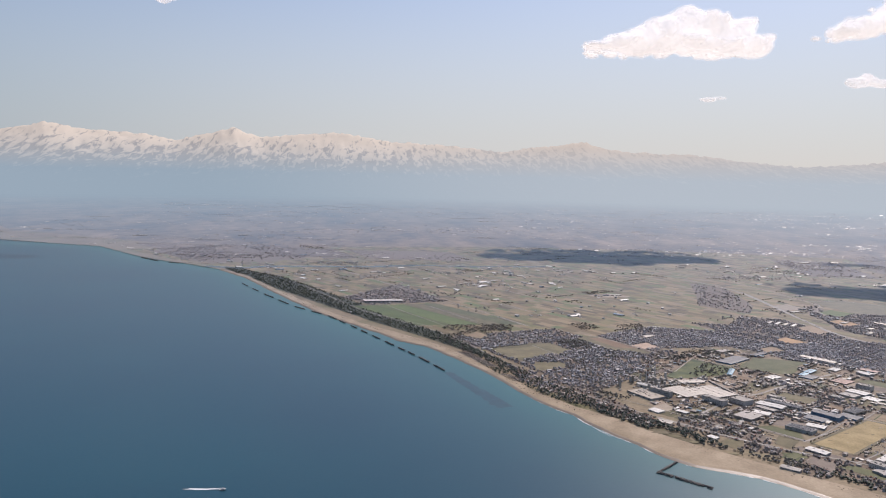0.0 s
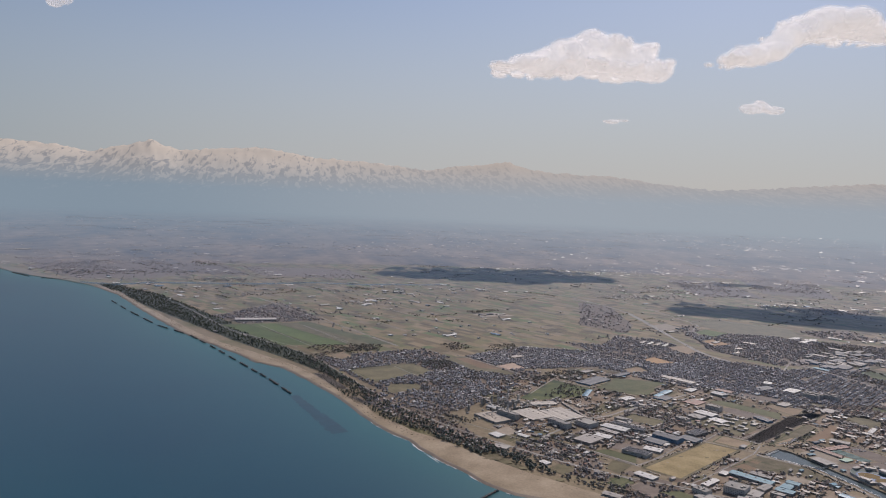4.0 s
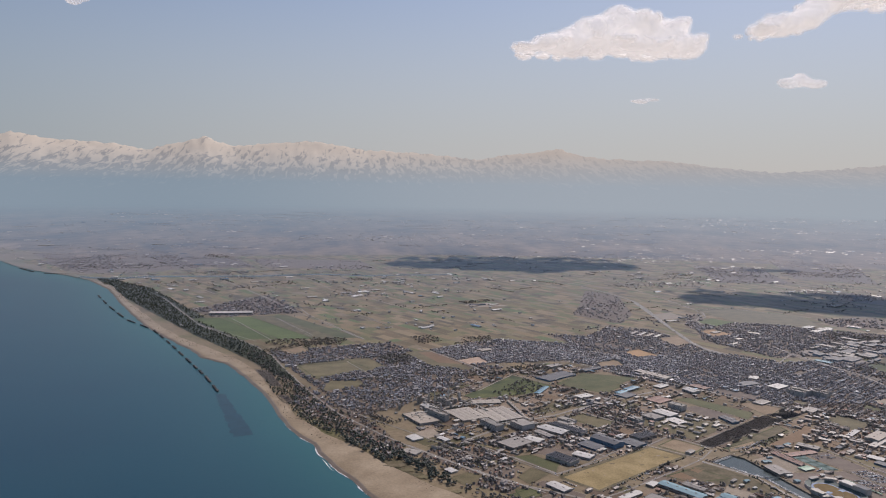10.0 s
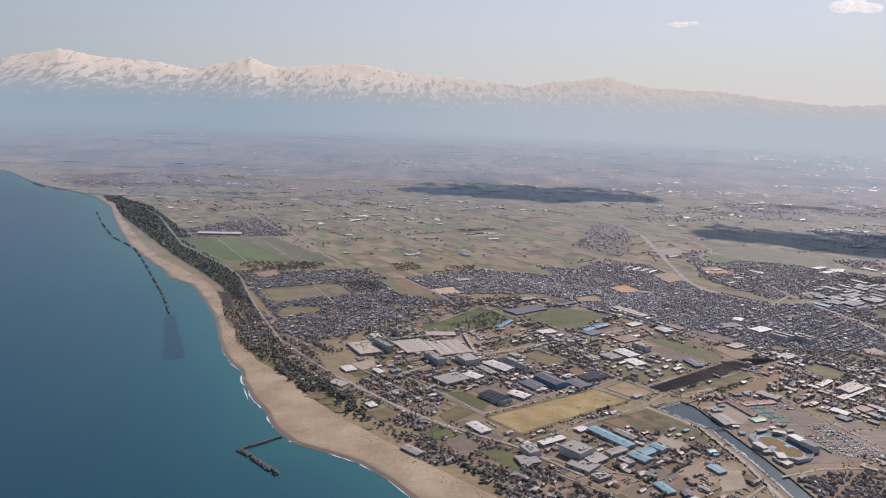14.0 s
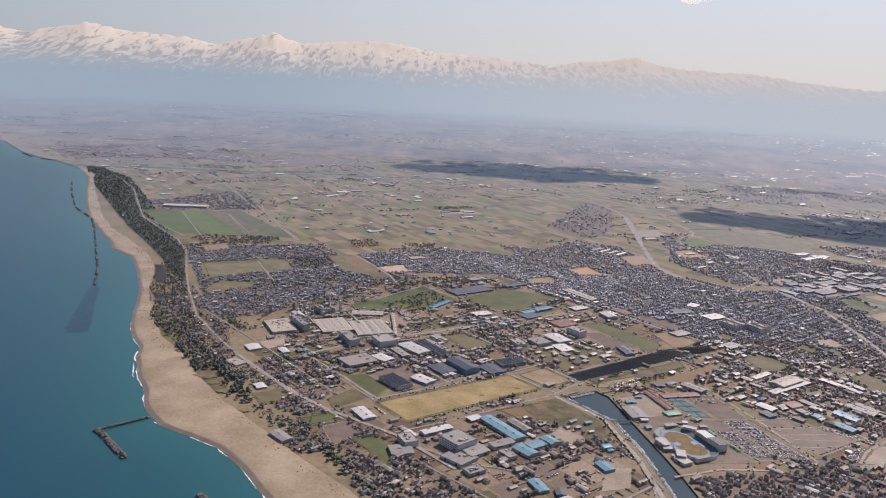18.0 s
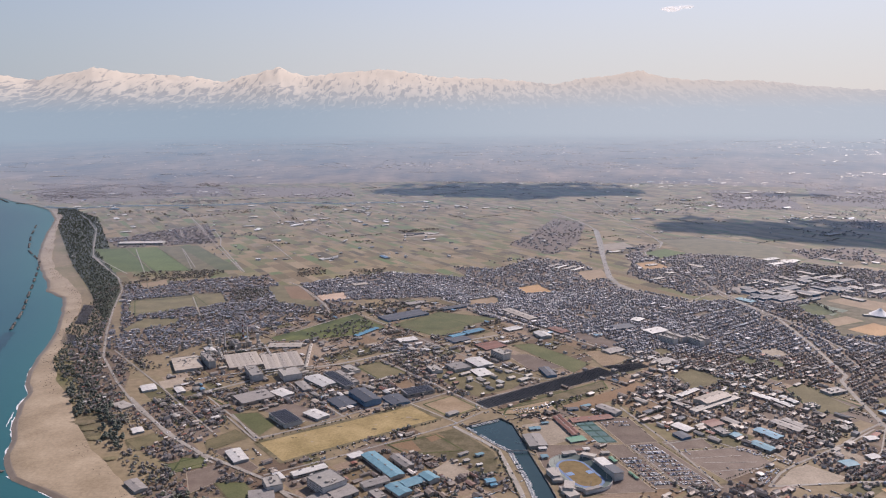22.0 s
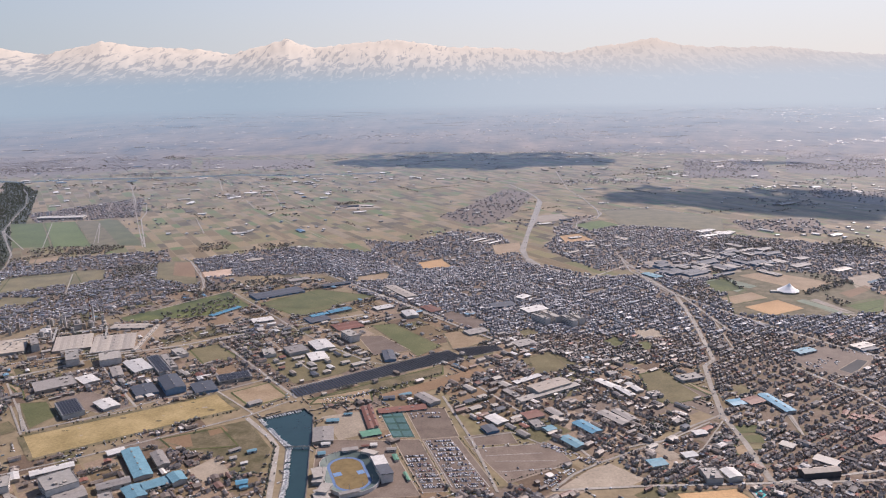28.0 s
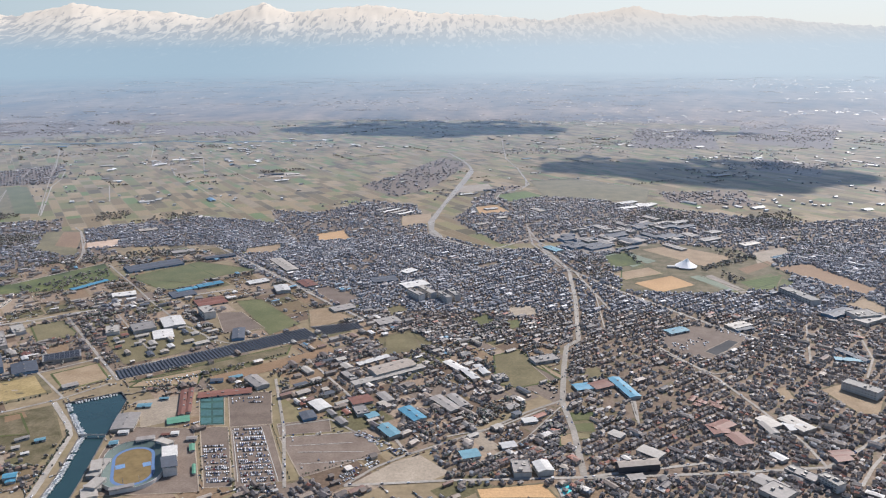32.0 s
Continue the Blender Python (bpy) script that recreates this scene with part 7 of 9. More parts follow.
# bright halls and sheds scattered over the far plain
rows = []
for k in range(380):
    y0 = 330 + 1250 * rnd.random() ** 0.9
    x0 = rnd.uniform(-0.6, 0.75) * (y0 + 60)
    for n in range(rnd.choice((2, 5, 9, 16, 26))):
        x, y = x0 + rnd.gauss(0, 26) * (0.6 + y0 / 900), y0 + rnd.gauss(0, 9)
        if not seaward(np.array([x]), np.array([y]))[0] and free(x, y):
            big = rnd.random() < 0.25
            rows.append((x, y, 0, rnd.uniform(2, 6) if big else rnd.uniform(.9, 2), rnd.uniform(1.2, 2.6) if big else rnd.uniform(.7, 1.2), rnd.uniform(0.3, 0.6) * (1 if y < 600 else 0.4), radians(32 + rnd.choice((0, 90)))))
rows = np.array(rows)
lid = rows.copy()
lid[:, 2], lid[:, 5] = rows[:, 5], rows[:, 4] * 0.12
FAR_ROOF = many("far_hall_roofs", [(0.0, (0.66, 0.65, 0.63)), (0.35, (0.40, 0.39, 0.37)), (0.62, (0.24, 0.24, 0.24)), (0.82, (0.10, 0.2, 0.3)), (0.9, (0.75, 0.74, 0.72))], 0.5, haze_weight=0.5)
v, l, s, i = joined((*scattered(HOUSE_V, HOUSE_F, rows), 0), (*scattered(GABLE_V, ROOF_F, lid), 1))
tagged(new("distant_halls", mesh_from("distant_halls", v, l, s, [HAZE_PALED_WALL, FAR_ROOF], i)), "pale halls and sheds scattered over the plain", "halls", "", "stuff")

# small sheds and stores in the yards
SHED_ROOF = many("shed_roofs", [(0.0, (0.17, 0.155, 0.14)), (0.3, (0.25, 0.225, 0.195)), (0.55, (0.12, 0.115, 0.115)), (0.7, (0.36, 0.33, 0.29)), (0.84, (0.20, 0.13, 0.10)), (0.9, (0.12, 0.24, 0.33)), (0.945, (0.60, 0.58, 0.55))], 0.6)
rows = []
for x, y, _, sx, sy, _, a in yards:
    for k in range(rnd.choice((1, 2, 3, 4, 6))):
        px, py = rnd.uniform(-.42, .42) * sx, rnd.uniform(-.42, .42) * sy
        q = (x + px * c38 - py * s38, y + px * s38 + py * c38)
        if free(*q):
            w = rnd.uniform(0.5, 2.2)
            rows.append((*q, 0, w, rnd.uniform(0.4, 1.1), rnd.uniform(0.25, 0.6), a + rnd.choice((0, math.pi / 2))))
rows.sort(key=lambda q: math.hypot(q[0] - 50, q[1] - 110))
STORE_WALL = shape("store_wall", HOUSE_V, HOUSE_F, WALL_ONE)
STORE_ROOF = shape("store_roof", GABLE_V, ROOF_F, ROOF_ONE)
for x, y, _, w, d, h, a in rows[:220]:
    ob = thing("store_shed", Matrix.Translation((x, y, 0)) @ Matrix.Rotation(a, 4, "Z"), "small gabled store shed in a works yard", "shed", "sheds in the yards")
    piece("wall", STORE_WALL, ob, "", Matrix.Diagonal((w, d, h, 1)))
    piece("roof", STORE_ROOF, ob, "", Matrix.Translation((0, 0, h)) @ Matrix.Diagonal((w, d, 0.14, 1)))
rows = np.array(rows[220:])
lid = rows.copy()
lid[:, 2], lid[:, 5] = rows[:, 5], 0.14
v, l, s, i = joined((*scattered(HOUSE_V, HOUSE_F, rows), 0), (*scattered(GABLE_V, ROOF_F, lid), 1))
tagged(new("small_sheds", mesh_from("small_sheds", v, l, s, [HOUSE_WALLS, SHED_ROOF], i)), "small sheds and stores scattered in the yards", "sheds", "", "stuff")

# stacks, containers, low walls and pallets that fill the yards
rows = []
r6 = random.Random(61)
while len(rows) < 5200:
    x, y = r6.uniform(-50, 112), r6.uniform(104, 262)
    if noise.noise((x * 0.11, y * 0.11, 6.0)) < -0.12 + 0.3 * r6.random():
        continue
    n, a = r6.randint(1, 7), radians(38) + r6.choice((0, math.pi / 2))
    w, d = r6.uniform(.12, .5), r6.uniform(.1, .24)
    for k in range(n):
        q = (x + k * (w + .1) * math.cos(a), y + k * (w + .1) * math.sin(a))
        if inside(INDUSTRY, np.array([q[0]]), np.array([q[1]]))[0] and free(*q):
            rows.append((*q, 0.01, w, d, r6.uniform(.06, .26), a))
    rows += [(-30.0, 180.0, -0.3, .1, .1, .1, 0)] * (0 if rows else 1)
CLUTTER = many("yard_goods", [(0.0, (0.16, 0.13, 0.10)), (0.25, (0.24, 0.20, 0.16)), (0.45, (0.10, 0.09, 0.08)), (0.62, (0.34, 0.30, 0.26)), (0.76, (0.17, 0.10, 0.07)), (0.84, (0.12, 0.2, 0.27)), (0.88, (0.62, 0.61, 0.58))], 0.7)
v, l, s = scattered(HOUSE_V, HOUSE_F + [(4, 5, 6, 7)], rows)
tagged(new("yard_goods", mesh_from("yard_goods", v, l, s, CLUTTER)), "stacks, crates and low walls in the yards", "goods", "", "stuff")

# ---- trees ----
GROVES = []


def grove(kind, dense, points):
    GROVES.append((kind, dense, points))


def groves():
    grove("pine", 0.6, [(-102.2, 267.9), (-103.5, 251.8), (-91.3, 211.3), (-85.0, 195.4), (-73.6, 182.2), (-66.0, 165.3), (-51.2, 149.8), (-43.6, 144.8), (-50.3, 160.3), (-63.2, 175.5), (-71.8, 200.6), (-79.6, 213.2), (-93.6, 248.8)])
    grove("tree", 0.5, [(-51.1, 148.8), (-40.6, 138.0), (-26.4, 122.9), (-13.5, 109.1), (-13.2, 110.9), (-24.6, 128.2), (-40.6, 143.3)])
    grove("tree", 0.35, [(-1.5, 200.9), (2.0, 200.9), (25.1, 168.8), (24.5, 167.0)])
    grove("tree", 0.5, [(-90.0, 208.0), (-79.4, 196.0), (-52.3, 164.9), (-42.6, 155.5), (-44.0, 152.1), (-61.6, 163.1), (-77.7, 187.9)])
    grove("tree", 0.6, [(-68.9, 221.9), (-60.8, 218.6), (-56.2, 209.2), (-60.9, 209.2)])
    grove("tree", 0.4, [(-11.7, 243.7), (-6.3, 247.7), (8.5, 260.7), (8.3, 256.2), (-5.1, 243.6)])
    grove("tree", 0.5, [(-66.2, 195.6), (-62.2, 201.2), (-54.7, 192.6), (-59.7, 187.5)])
    grove("tree", 0.5, [(76.8, 182.3), (86.4, 185.6), (94.6, 172.5), (92.8, 170.6), (84.2, 180.2)])
    grove("tree", 0.6, [(87.4, 155.6), (98.7, 160.4), (98.9, 155.8), (89.8, 148.5)])
    grove("tree", 0.5, [(86.3, 133.9), (90.6, 136.2), (96.5, 135.8), (95.2, 133.0), (86.5, 132.3)])
    grove("tree", 0.5, [(10.2, 247.6), (19.7, 243.4), (26.9, 232.0), (18.1, 235.7)])
    grove("tree", 0.3, [(23.4, 192.1), (33.4, 181.9), (29.4, 178.7), (19.8, 186.2)])
    grove("tree", 0.4, [(25.2, 146.0), (26.9, 143.4), (28.9, 131.6), (28.4, 131.6)])
    grove("tree", 0.4, [(93.1, 199.1), (96.4, 199.2), (97.0, 192.1), (93.8, 192.0)])
    grove("tree", 0.5, [(151.8, 246.7), (166.3, 252.9), (165.3, 246.8), (151.9, 239.8)])
    grove("tree", 0.4, [(121.8, 238.7), (127.1, 236.9), (126.5, 228.3), (122.0, 229.9)])
    grove("tree", 0.5, [(152.2, 317.0), (175.0, 311.2), (171.6, 292.2), (148.9, 292.7)])
    grove("tree", 0.5, [(-112.0, 283.5), (-75.6, 319.7), (-74.1, 305.5), (-104.6, 273.1)])
    grove("tree", 0.5, [(-62.2, 276.3), (-49.5, 279.0), (-46.6, 265.7), (-58.7, 263.2)])
    grove("tree", 0.6, [(-63.0, 280.6), (-51.0, 280.0), (-46.7, 268.9), (-56.1, 266.8)])
    grove("tree", 0.5, [(-24.4, 246.5), (-5.7, 262.0), (3.3, 256.8), (-3.1, 250.1), (-21.9, 240.0)])
    grove("tree", 0.4, [(-58.9, 256.9), (-46.3, 268.6), (-14.3, 252.0), (-16.0, 243.7), (-30.8, 247.9)])
    grove("tree", 0.3, [(101.5, 151.5), (105.6, 152.9), (104.5, 147.4), (101.3, 144.8)])
    grove("tree", 0.4, [(100.6, 149.6), (104.2, 149.7), (104.3, 144.8), (100.8, 144.7)])
    grove("tree", 0.4, [(87.0, 140.4), (90.1, 140.4), (90.1, 137.2), (87.6, 136.6)])
    grove("pine", 0.5, [(-246.5, 511.3), (-234.5, 508.2), (-198.3, 465.4), (-151.1, 374.9), (-122.9, 318.6), (-102.0, 276.8), (-88.2, 238.4), (-92.9, 242.2), (-114.4, 278.7), (-142.0, 322.0), (-175.7, 380.0), (-209.4, 438.8)])
    grove("tree", 0.4, [(186.2, 274.6), (204.8, 272.3), (196.6, 254.3), (181.1, 258.4)])
    grove("tree", 0.35, [(185.5, 311.3), (204.1, 318.0), (205.6, 302.0), (191.3, 284.9), (182.0, 293.0)])
    grove("tree", 0.9, [(84.1, 139.5), (86.9, 139.4), (86.8, 140.8), (84.4, 140.7)])
    grove("tree", 0.9, [(87.1, 137.4), (90.7, 137.2), (90.5, 139.0), (87.5, 138.8)])
    grove("tree", 0.9, [(92.4, 134.5), (96.8, 134.3), (96.6, 136.5), (92.8, 136.3)])
    grove("tree", 0.9, [(87.1, 134.1), (91.1, 133.9), (90.9, 135.9), (87.5, 135.7)])
    grove("tree", 0.9, [(96.6, 154.2), (100.6, 154.0), (100.4, 156.0), (97.0, 155.8)])
    grove("tree", 0.9, [(91.0, 154.3), (95.8, 154.1), (95.6, 156.5), (91.5, 156.3)])
    grove("tree", 0.9, [(101.2, 146.6), (104.0, 146.5), (103.9, 147.9), (101.5, 147.8)])
    grove("tree", 0.9, [(74.6, 131.9), (76.2, 131.8), (76.1, 132.6), (74.8, 132.5)])
    grove("tree", 0.9, [(79.1, 133.3), (80.5, 133.2), (80.4, 133.9), (79.2, 133.9)])
    grove("tree", 1.4, [(25.0, 146.2), (27.0, 143.9), (27.9, 139.8), (28.8, 133.5), (29.4, 128.9), (29.9, 129.0), (29.2, 133.6), (28.4, 139.9), (27.5, 144.1), (25.5, 146.5)])
    grove("tree", 0.5, [(78.6, 152.4), (81.3, 148.3), (83.8, 145.2), (85.4, 147.5), (82.0, 152.0)])
    grove("tree", 0.13, [(-204.7, 494.0), (-207.3, 503.3), (-201.8, 501.1), (-196.0, 493.4), (-193.6, 484.4), (-198.5, 486.5)])
    grove("tree", 0.13, [(-194.5, 493.3), (-197.4, 502.6), (-192.7, 500.4), (-187.3, 492.8), (-184.7, 483.8), (-188.8, 485.8)])
    grove("tree", 0.13, [(-179.6, 489.7), (-181.7, 497.5), (-177.6, 495.7), (-173.2, 489.3), (-171.3, 481.7), (-174.9, 483.4)])
    grove("tree", 0.13, [(-129.3, 496.4), (-127.7, 506.9), (-116.9, 503.9), (-109.8, 495.0), (-111.8, 485.0), (-121.2, 487.7)])
    grove("tree", 0.13, [(-85.7, 462.0), (-85.3, 468.8), (-80.2, 467.1), (-76.6, 461.4), (-77.2, 454.8), (-81.7, 456.4)])
    grove("tree", 0.13, [(-32.1, 379.0), (-31.1, 385.9), (-26.1, 384.3), (-22.9, 378.6), (-24.1, 372.0), (-28.4, 373.5)])
    grove("tree", 0.13, [(-51.3, 398.1), (-51.0, 404.0), (-47.1, 402.6), (-44.4, 397.8), (-44.8, 392.1), (-48.2, 393.4)])
    grove("tree", 0.13, [(-46.4, 312.7), (-44.2, 317.2), (-37.3, 316.1), (-33.5, 312.3), (-35.8, 307.9), (-41.9, 308.9)])
    grove("tree", 0.13, [(-17.8, 311.4), (-16.5, 315.0), (-12.6, 314.1), (-10.4, 311.2), (-11.8, 307.8), (-15.2, 308.6)])
    grove("tree", 0.13, [(-91.2, 301.4), (-89.8, 307.2), (-81.7, 305.8), (-76.4, 301.1), (-78.1, 295.6), (-85.2, 296.8)])
    grove("tree", 0.35, [(-58.8, 272.2), (-57.9, 277.7), (-51.7, 276.5), (-47.5, 272.1), (-48.6, 266.8), (-54.0, 267.9)])
    grove("tree", 0.13, [(-164.3, 522.2), (-160.7, 529.2), (-148.6, 526.8), (-141.6, 520.5), (-145.4, 513.7), (-156.0, 515.9)])
    grove("tree", 0.13, [(-82.4, 515.9), (-78.3, 524.1), (-66.8, 521.5), (-60.7, 514.2), (-65.0, 506.2), (-75.1, 508.6)])
    grove("tree", 0.13, [(-83.4, 399.7), (-78.5, 401.9), (-68.4, 401.0), (-63.8, 398.7), (-68.8, 396.5), (-77.8, 397.4)])
    grove("tree", 0.13, [(-210.7, 674.8), (-209.4, 689.3), (-195.5, 684.7), (-185.9, 672.0), (-187.6, 658.2), (-199.7, 662.3)])
    grove("tree", 0.13, [(151.5, 312.3), (157.0, 318.3), (162.6, 316.9), (163.4, 312.0), (158.0, 306.2), (153.1, 307.5)])
    grove("tree", 0.13, [(180.2, 301.9), (186.0, 307.5), (191.2, 306.2), (191.5, 301.6), (185.8, 296.3), (181.2, 297.5)])
    grove("tree", 0.13, [(157.8, 554.0), (168.3, 563.1), (182.5, 559.7), (186.4, 551.3), (175.8, 542.5), (163.5, 545.6)])
    grove("tree", 0.13, [(178.0, 333.0), (182.4, 336.3), (187.4, 335.5), (188.5, 332.6), (184.0, 329.4), (179.6, 330.2)])
    grove("tree", 0.13, [(176.7, 351.3), (181.8, 354.3), (188.3, 353.4), (190.0, 350.7), (184.9, 347.8), (179.1, 348.6)])
    grove("tree", 0.13, [(126.3, 298.5), (129.2, 301.3), (133.0, 300.6), (134.0, 298.4), (131.0, 295.7), (127.7, 296.3)])
    grove("tree", 1.2, [(-14.3, 250.4), (1.6, 261.8), (3.4, 258.2), (-11.8, 246.1)])
    grove("tree", 0.55, [(-19.3, 227.6), (-22.6, 237.1), (-14.0, 245.0), (-6.3, 230.1), (-10.4, 223.3)])
    grove("tree", 1.3, [(4.6, 193.6), (5.3, 194.5), (21.8, 173.6), (21.4, 172.4)])
    grove("tree", 1.0, [(-12.7, 220.0), (-12.3, 221.1), (-2.8, 206.9), (-3.1, 205.4)])
    grove("tree", 1.1, [(85.1, 184.0), (86.1, 185.0), (95.7, 172.7), (95.0, 170.9)])
    grove("tree", 0.9, [(75.8, 181.8), (80.8, 183.9), (83.1, 184.0), (82.9, 181.3), (76.5, 179.8)])
    grove("tree", 0.9, [(86.0, 135.4), (99.7, 135.8), (99.6, 134.4), (86.1, 133.6)])
    grove("tree", 0.6, [(92.4, 157.4), (95.7, 159.5), (98.8, 154.7), (95.0, 152.4)])
    grove("tree", 0.55, [(89.2, 152.7), (93.0, 155.5), (93.5, 151.9), (89.4, 148.4)])
    grove("tree", 0.7, [(100.5, 149.9), (104.6, 150.8), (104.4, 145.4), (101.6, 144.6)])
    grove("tree", 0.9, [(92.8, 197.7), (97.6, 199.4), (97.6, 192.3), (93.2, 191.4)])
    grove("tree", 0.4, [(86.4, 185.5), (89.0, 184.8), (95.8, 174.5), (95.0, 172.1)])
    grove("tree", 0.8, [(152.5, 244.1), (166.5, 253.3), (166.8, 251.1), (151.9, 239.6)])
    grove("tree", 0.5, [(120.6, 237.9), (126.5, 240.4), (127.7, 232.1), (120.9, 230.8)])
    grove("tree", 0.4, [(129.3, 208.6), (133.8, 210.5), (132.8, 203.9), (128.6, 202.5)])
    # trees added to darken the ground in place of a small cloud's shadow
    grove("tree", 0.5, [(178.8, 301.9), (194.4, 313.3), (202.0, 297.7), (190.3, 286.7), (177.1, 290.7)])
    grove("tree", 0.5, [(184.2, 259.9), (196.8, 264.7), (201.5, 258.8), (195.4, 254.4), (184.8, 255.5)])
    grove("tree", 0.6, [(-61.0, 276.2), (-49.5, 278.3), (-45.9, 266.4), (-56.1, 262.6)])
    grove("tree", 0.5, [(-45.7, 313.0), (-36.1, 318.8), (-32.8, 304.8), (-42.9, 298.3)])
    grove("tree", 0.4, [(-25.9, 311.9), (-10.6, 315.6), (-9.9, 300.8), (-23.8, 300.4)])
    grove("tree", 0.45, [(-109.0, 300.2), (-102.0, 315.3), (-94.0, 316.3), (-79.0, 311.3), (-75.2, 296.8), (-97.7, 296.2)])
    grove("tree", 0.45, [(-113.6, 282.3), (-106.4, 283.1), (-82.7, 224.4), (-88.7, 225.1)])
    grove("tree", 0.4, [(-65.5, 250.5), (-55.0, 255.4), (-45.1, 257.3), (-42.7, 244.1), (-58.9, 231.9)])
    grove("tree", 0.5, [(-64.5, 178.0), (-61.2, 179.3), (-53.9, 171.2), (-47.4, 157.8), (-52.1, 157.7)])
    grove("tree", 0.9, [(-68.7, 204.8), (-66.8, 206.5), (-57.1, 191.4), (-59.1, 190.7)])
    grove("tree", 0.7, [(-69.8, 191.0), (-67.1, 192.6), (-64.5, 194.1), (-61.0, 188.5), (-65.1, 184.3)])
    grove("tree", 0.8, [(-36.9, 138.6), (-34.9, 139.8), (-28.3, 132.5), (-31.0, 131.8)])
    grove("tree", 0.6, [(-21.7, 130.8), (-18.8, 132.2), (-16.6, 129.0), (-19.6, 128.0)])
    grove("tree", 1.2, [(-35.2, 135.0), (-34.8, 135.4), (-23.4, 123.3), (-23.1, 121.6)])
    grove("tree", 0.7, [(-28.1, 144.3), (-26.0, 144.3), (-17.9, 137.4), (-18.7, 136.3)])
    grove("tree", 1.0, [(-38.6, 172.3), (-38.0, 172.9), (-26.9, 157.6), (-27.2, 156.1)])
    grove("tree", 0.8, [(8.6, 175.0), (13.6, 178.1), (16.2, 176.4), (10.5, 171.6)])
    grove("tree", 0.5, [(3.9, 203.8), (9.0, 203.2), (10.5, 197.2), (5.6, 197.7)])
    grove("tree", 0.35, [(48.3, 168.8), (54.1, 171.1), (59.7, 163.6), (55.7, 161.5)])
    grove("tree", 0.6, [(41.0, 172.9), (48.5, 174.3), (48.3, 170.4), (38.0, 162.4), (32.3, 160.3), (32.2, 161.7)])
    grove("tree", 0.7, [(63.0, 185.0), (65.7, 186.5), (66.4, 183.7), (63.7, 182.2)])
    grove("tree", 0.5, [(52.4, 171.2), (58.1, 176.2), (59.5, 172.5), (54.6, 167.7)])
    grove("tree", 0.5, [(119.6, 143.4), (122.1, 144.3), (121.7, 141.2), (119.3, 140.4)])
    grove("tree", 0.5, [(58.7, 126.8), (65.1, 129.4), (64.4, 124.7), (58.9, 123.7)])
    grove("park", 0.5, [(-25.2, 220.8), (-9.4, 240.9), (-5.3, 230.4), (-6.1, 222.8), (-19.5, 216.8)])
    grove("park", 0.45, [(119.5, 253.8), (128.0, 256.1), (127.5, 240.2), (119.2, 236.4)])
    grove("park", 0.9, [(152.8, 244.0), (170.9, 256.6), (170.5, 252.0), (152.0, 239.1)])
    grove("park", 1.0, [(134.6, 269.2), (136.1, 246.0), (137.4, 247.2), (136.4, 270.7)])
    grove("park", 0.7, [(154.6, 238.0), (158.0, 240.0), (160.6, 230.0), (157.0, 229.0)])
    grove("park", 0.5, [(159.0, 265.0), (167.0, 262.0), (170.0, 255.0), (163.0, 252.0)])
    grove("tree", 0.1, [(135.3, 265.4), (147.5, 269.8), (168.5, 262.3), (174.1, 234.1), (158.4, 222.6), (140.8, 220.0), (127.2, 222.1)])
    grove("tree", 0.12, [(-104.7, 284.9), (-54.9, 303.2), (-26.2, 241.7), (-55.3, 206.6), (-67.8, 197.1)])
    # another wood put in where only a cloud shadow darkens the plain
    grove("tree", 0.35, [(142.1, 310.3), (156.2, 322.5), (164.8, 307.2), (154.3, 298.3), (141.5, 299.6)])
    grove("tree", 0.5, [(-14.0, 414.0), (4.0, 424.0), (8.0, 418.0), (-10.0, 408.0)])


groves()
# dark undergrowth below the pines of the coast
for kind, dense, poly in [q for q in GROVES if q[0] == "pine"][1:]:
    sheet("woodland_floor", poly, 0.0105, SOIL["pinewood"], "dark undergrowth below the coastal pines", "ground")
PHI = (1 + 5 ** 0.5) / 2
ICO_V = np.array([(-1, PHI, 0), (1, PHI, 0), (-1, -PHI, 0), (1, -PHI, 0), (0, -1, PHI), (0, 1, PHI), (0, -1, -PHI), (0, 1, -PHI), (PHI, 0, -1), (PHI, 0, 1), (-PHI, 0, -1), (-PHI, 0, 1)]) / math.hypot(1, PHI)
ICO_F = [(0, 11, 5), (0, 5, 1), (0, 1, 7), (0, 7, 10), (0, 10, 11), (1, 5, 9), (5, 11, 4), (11, 10, 2), (10, 7, 6), (7, 1, 8), (3, 9, 4), (3, 4, 2), (3, 2, 6), (3, 6, 8), (3, 8, 9), (4, 9, 5), (2, 4, 11), (6, 2, 10), (8, 6, 7), (9, 8, 1)]
jag = np.random.RandomState(5)
trees = {"pine": [], "tree": []}
rnd = random.Random(21)
for kind, dense, poly in GROVES:
    xs, ys = [p[0] for p in poly], [p[1] for p in poly]
    area = abs(sum(a[0] * b[1] - b[0] * a[1] for a, b in zip(poly, poly[1:] + poly[:1]))) / 2
    n = int(area * dense * 1.1 * (max(xs) - min(xs)) * (max(ys) - min(ys)) / max(area, 1))
    x = np.array([rnd.uniform(min(xs), max(xs)) for _ in range(n)])
    y = np.array([rnd.uniform(min(ys), max(ys)) for _ in range(n)])
    ok = inside(poly, x, y) & (free(x, y) | (kind == "park"))
    trees["pine" if kind == "pine" else "tree"] += [(a, b) for a, b in zip(x[ok], y[ok])]
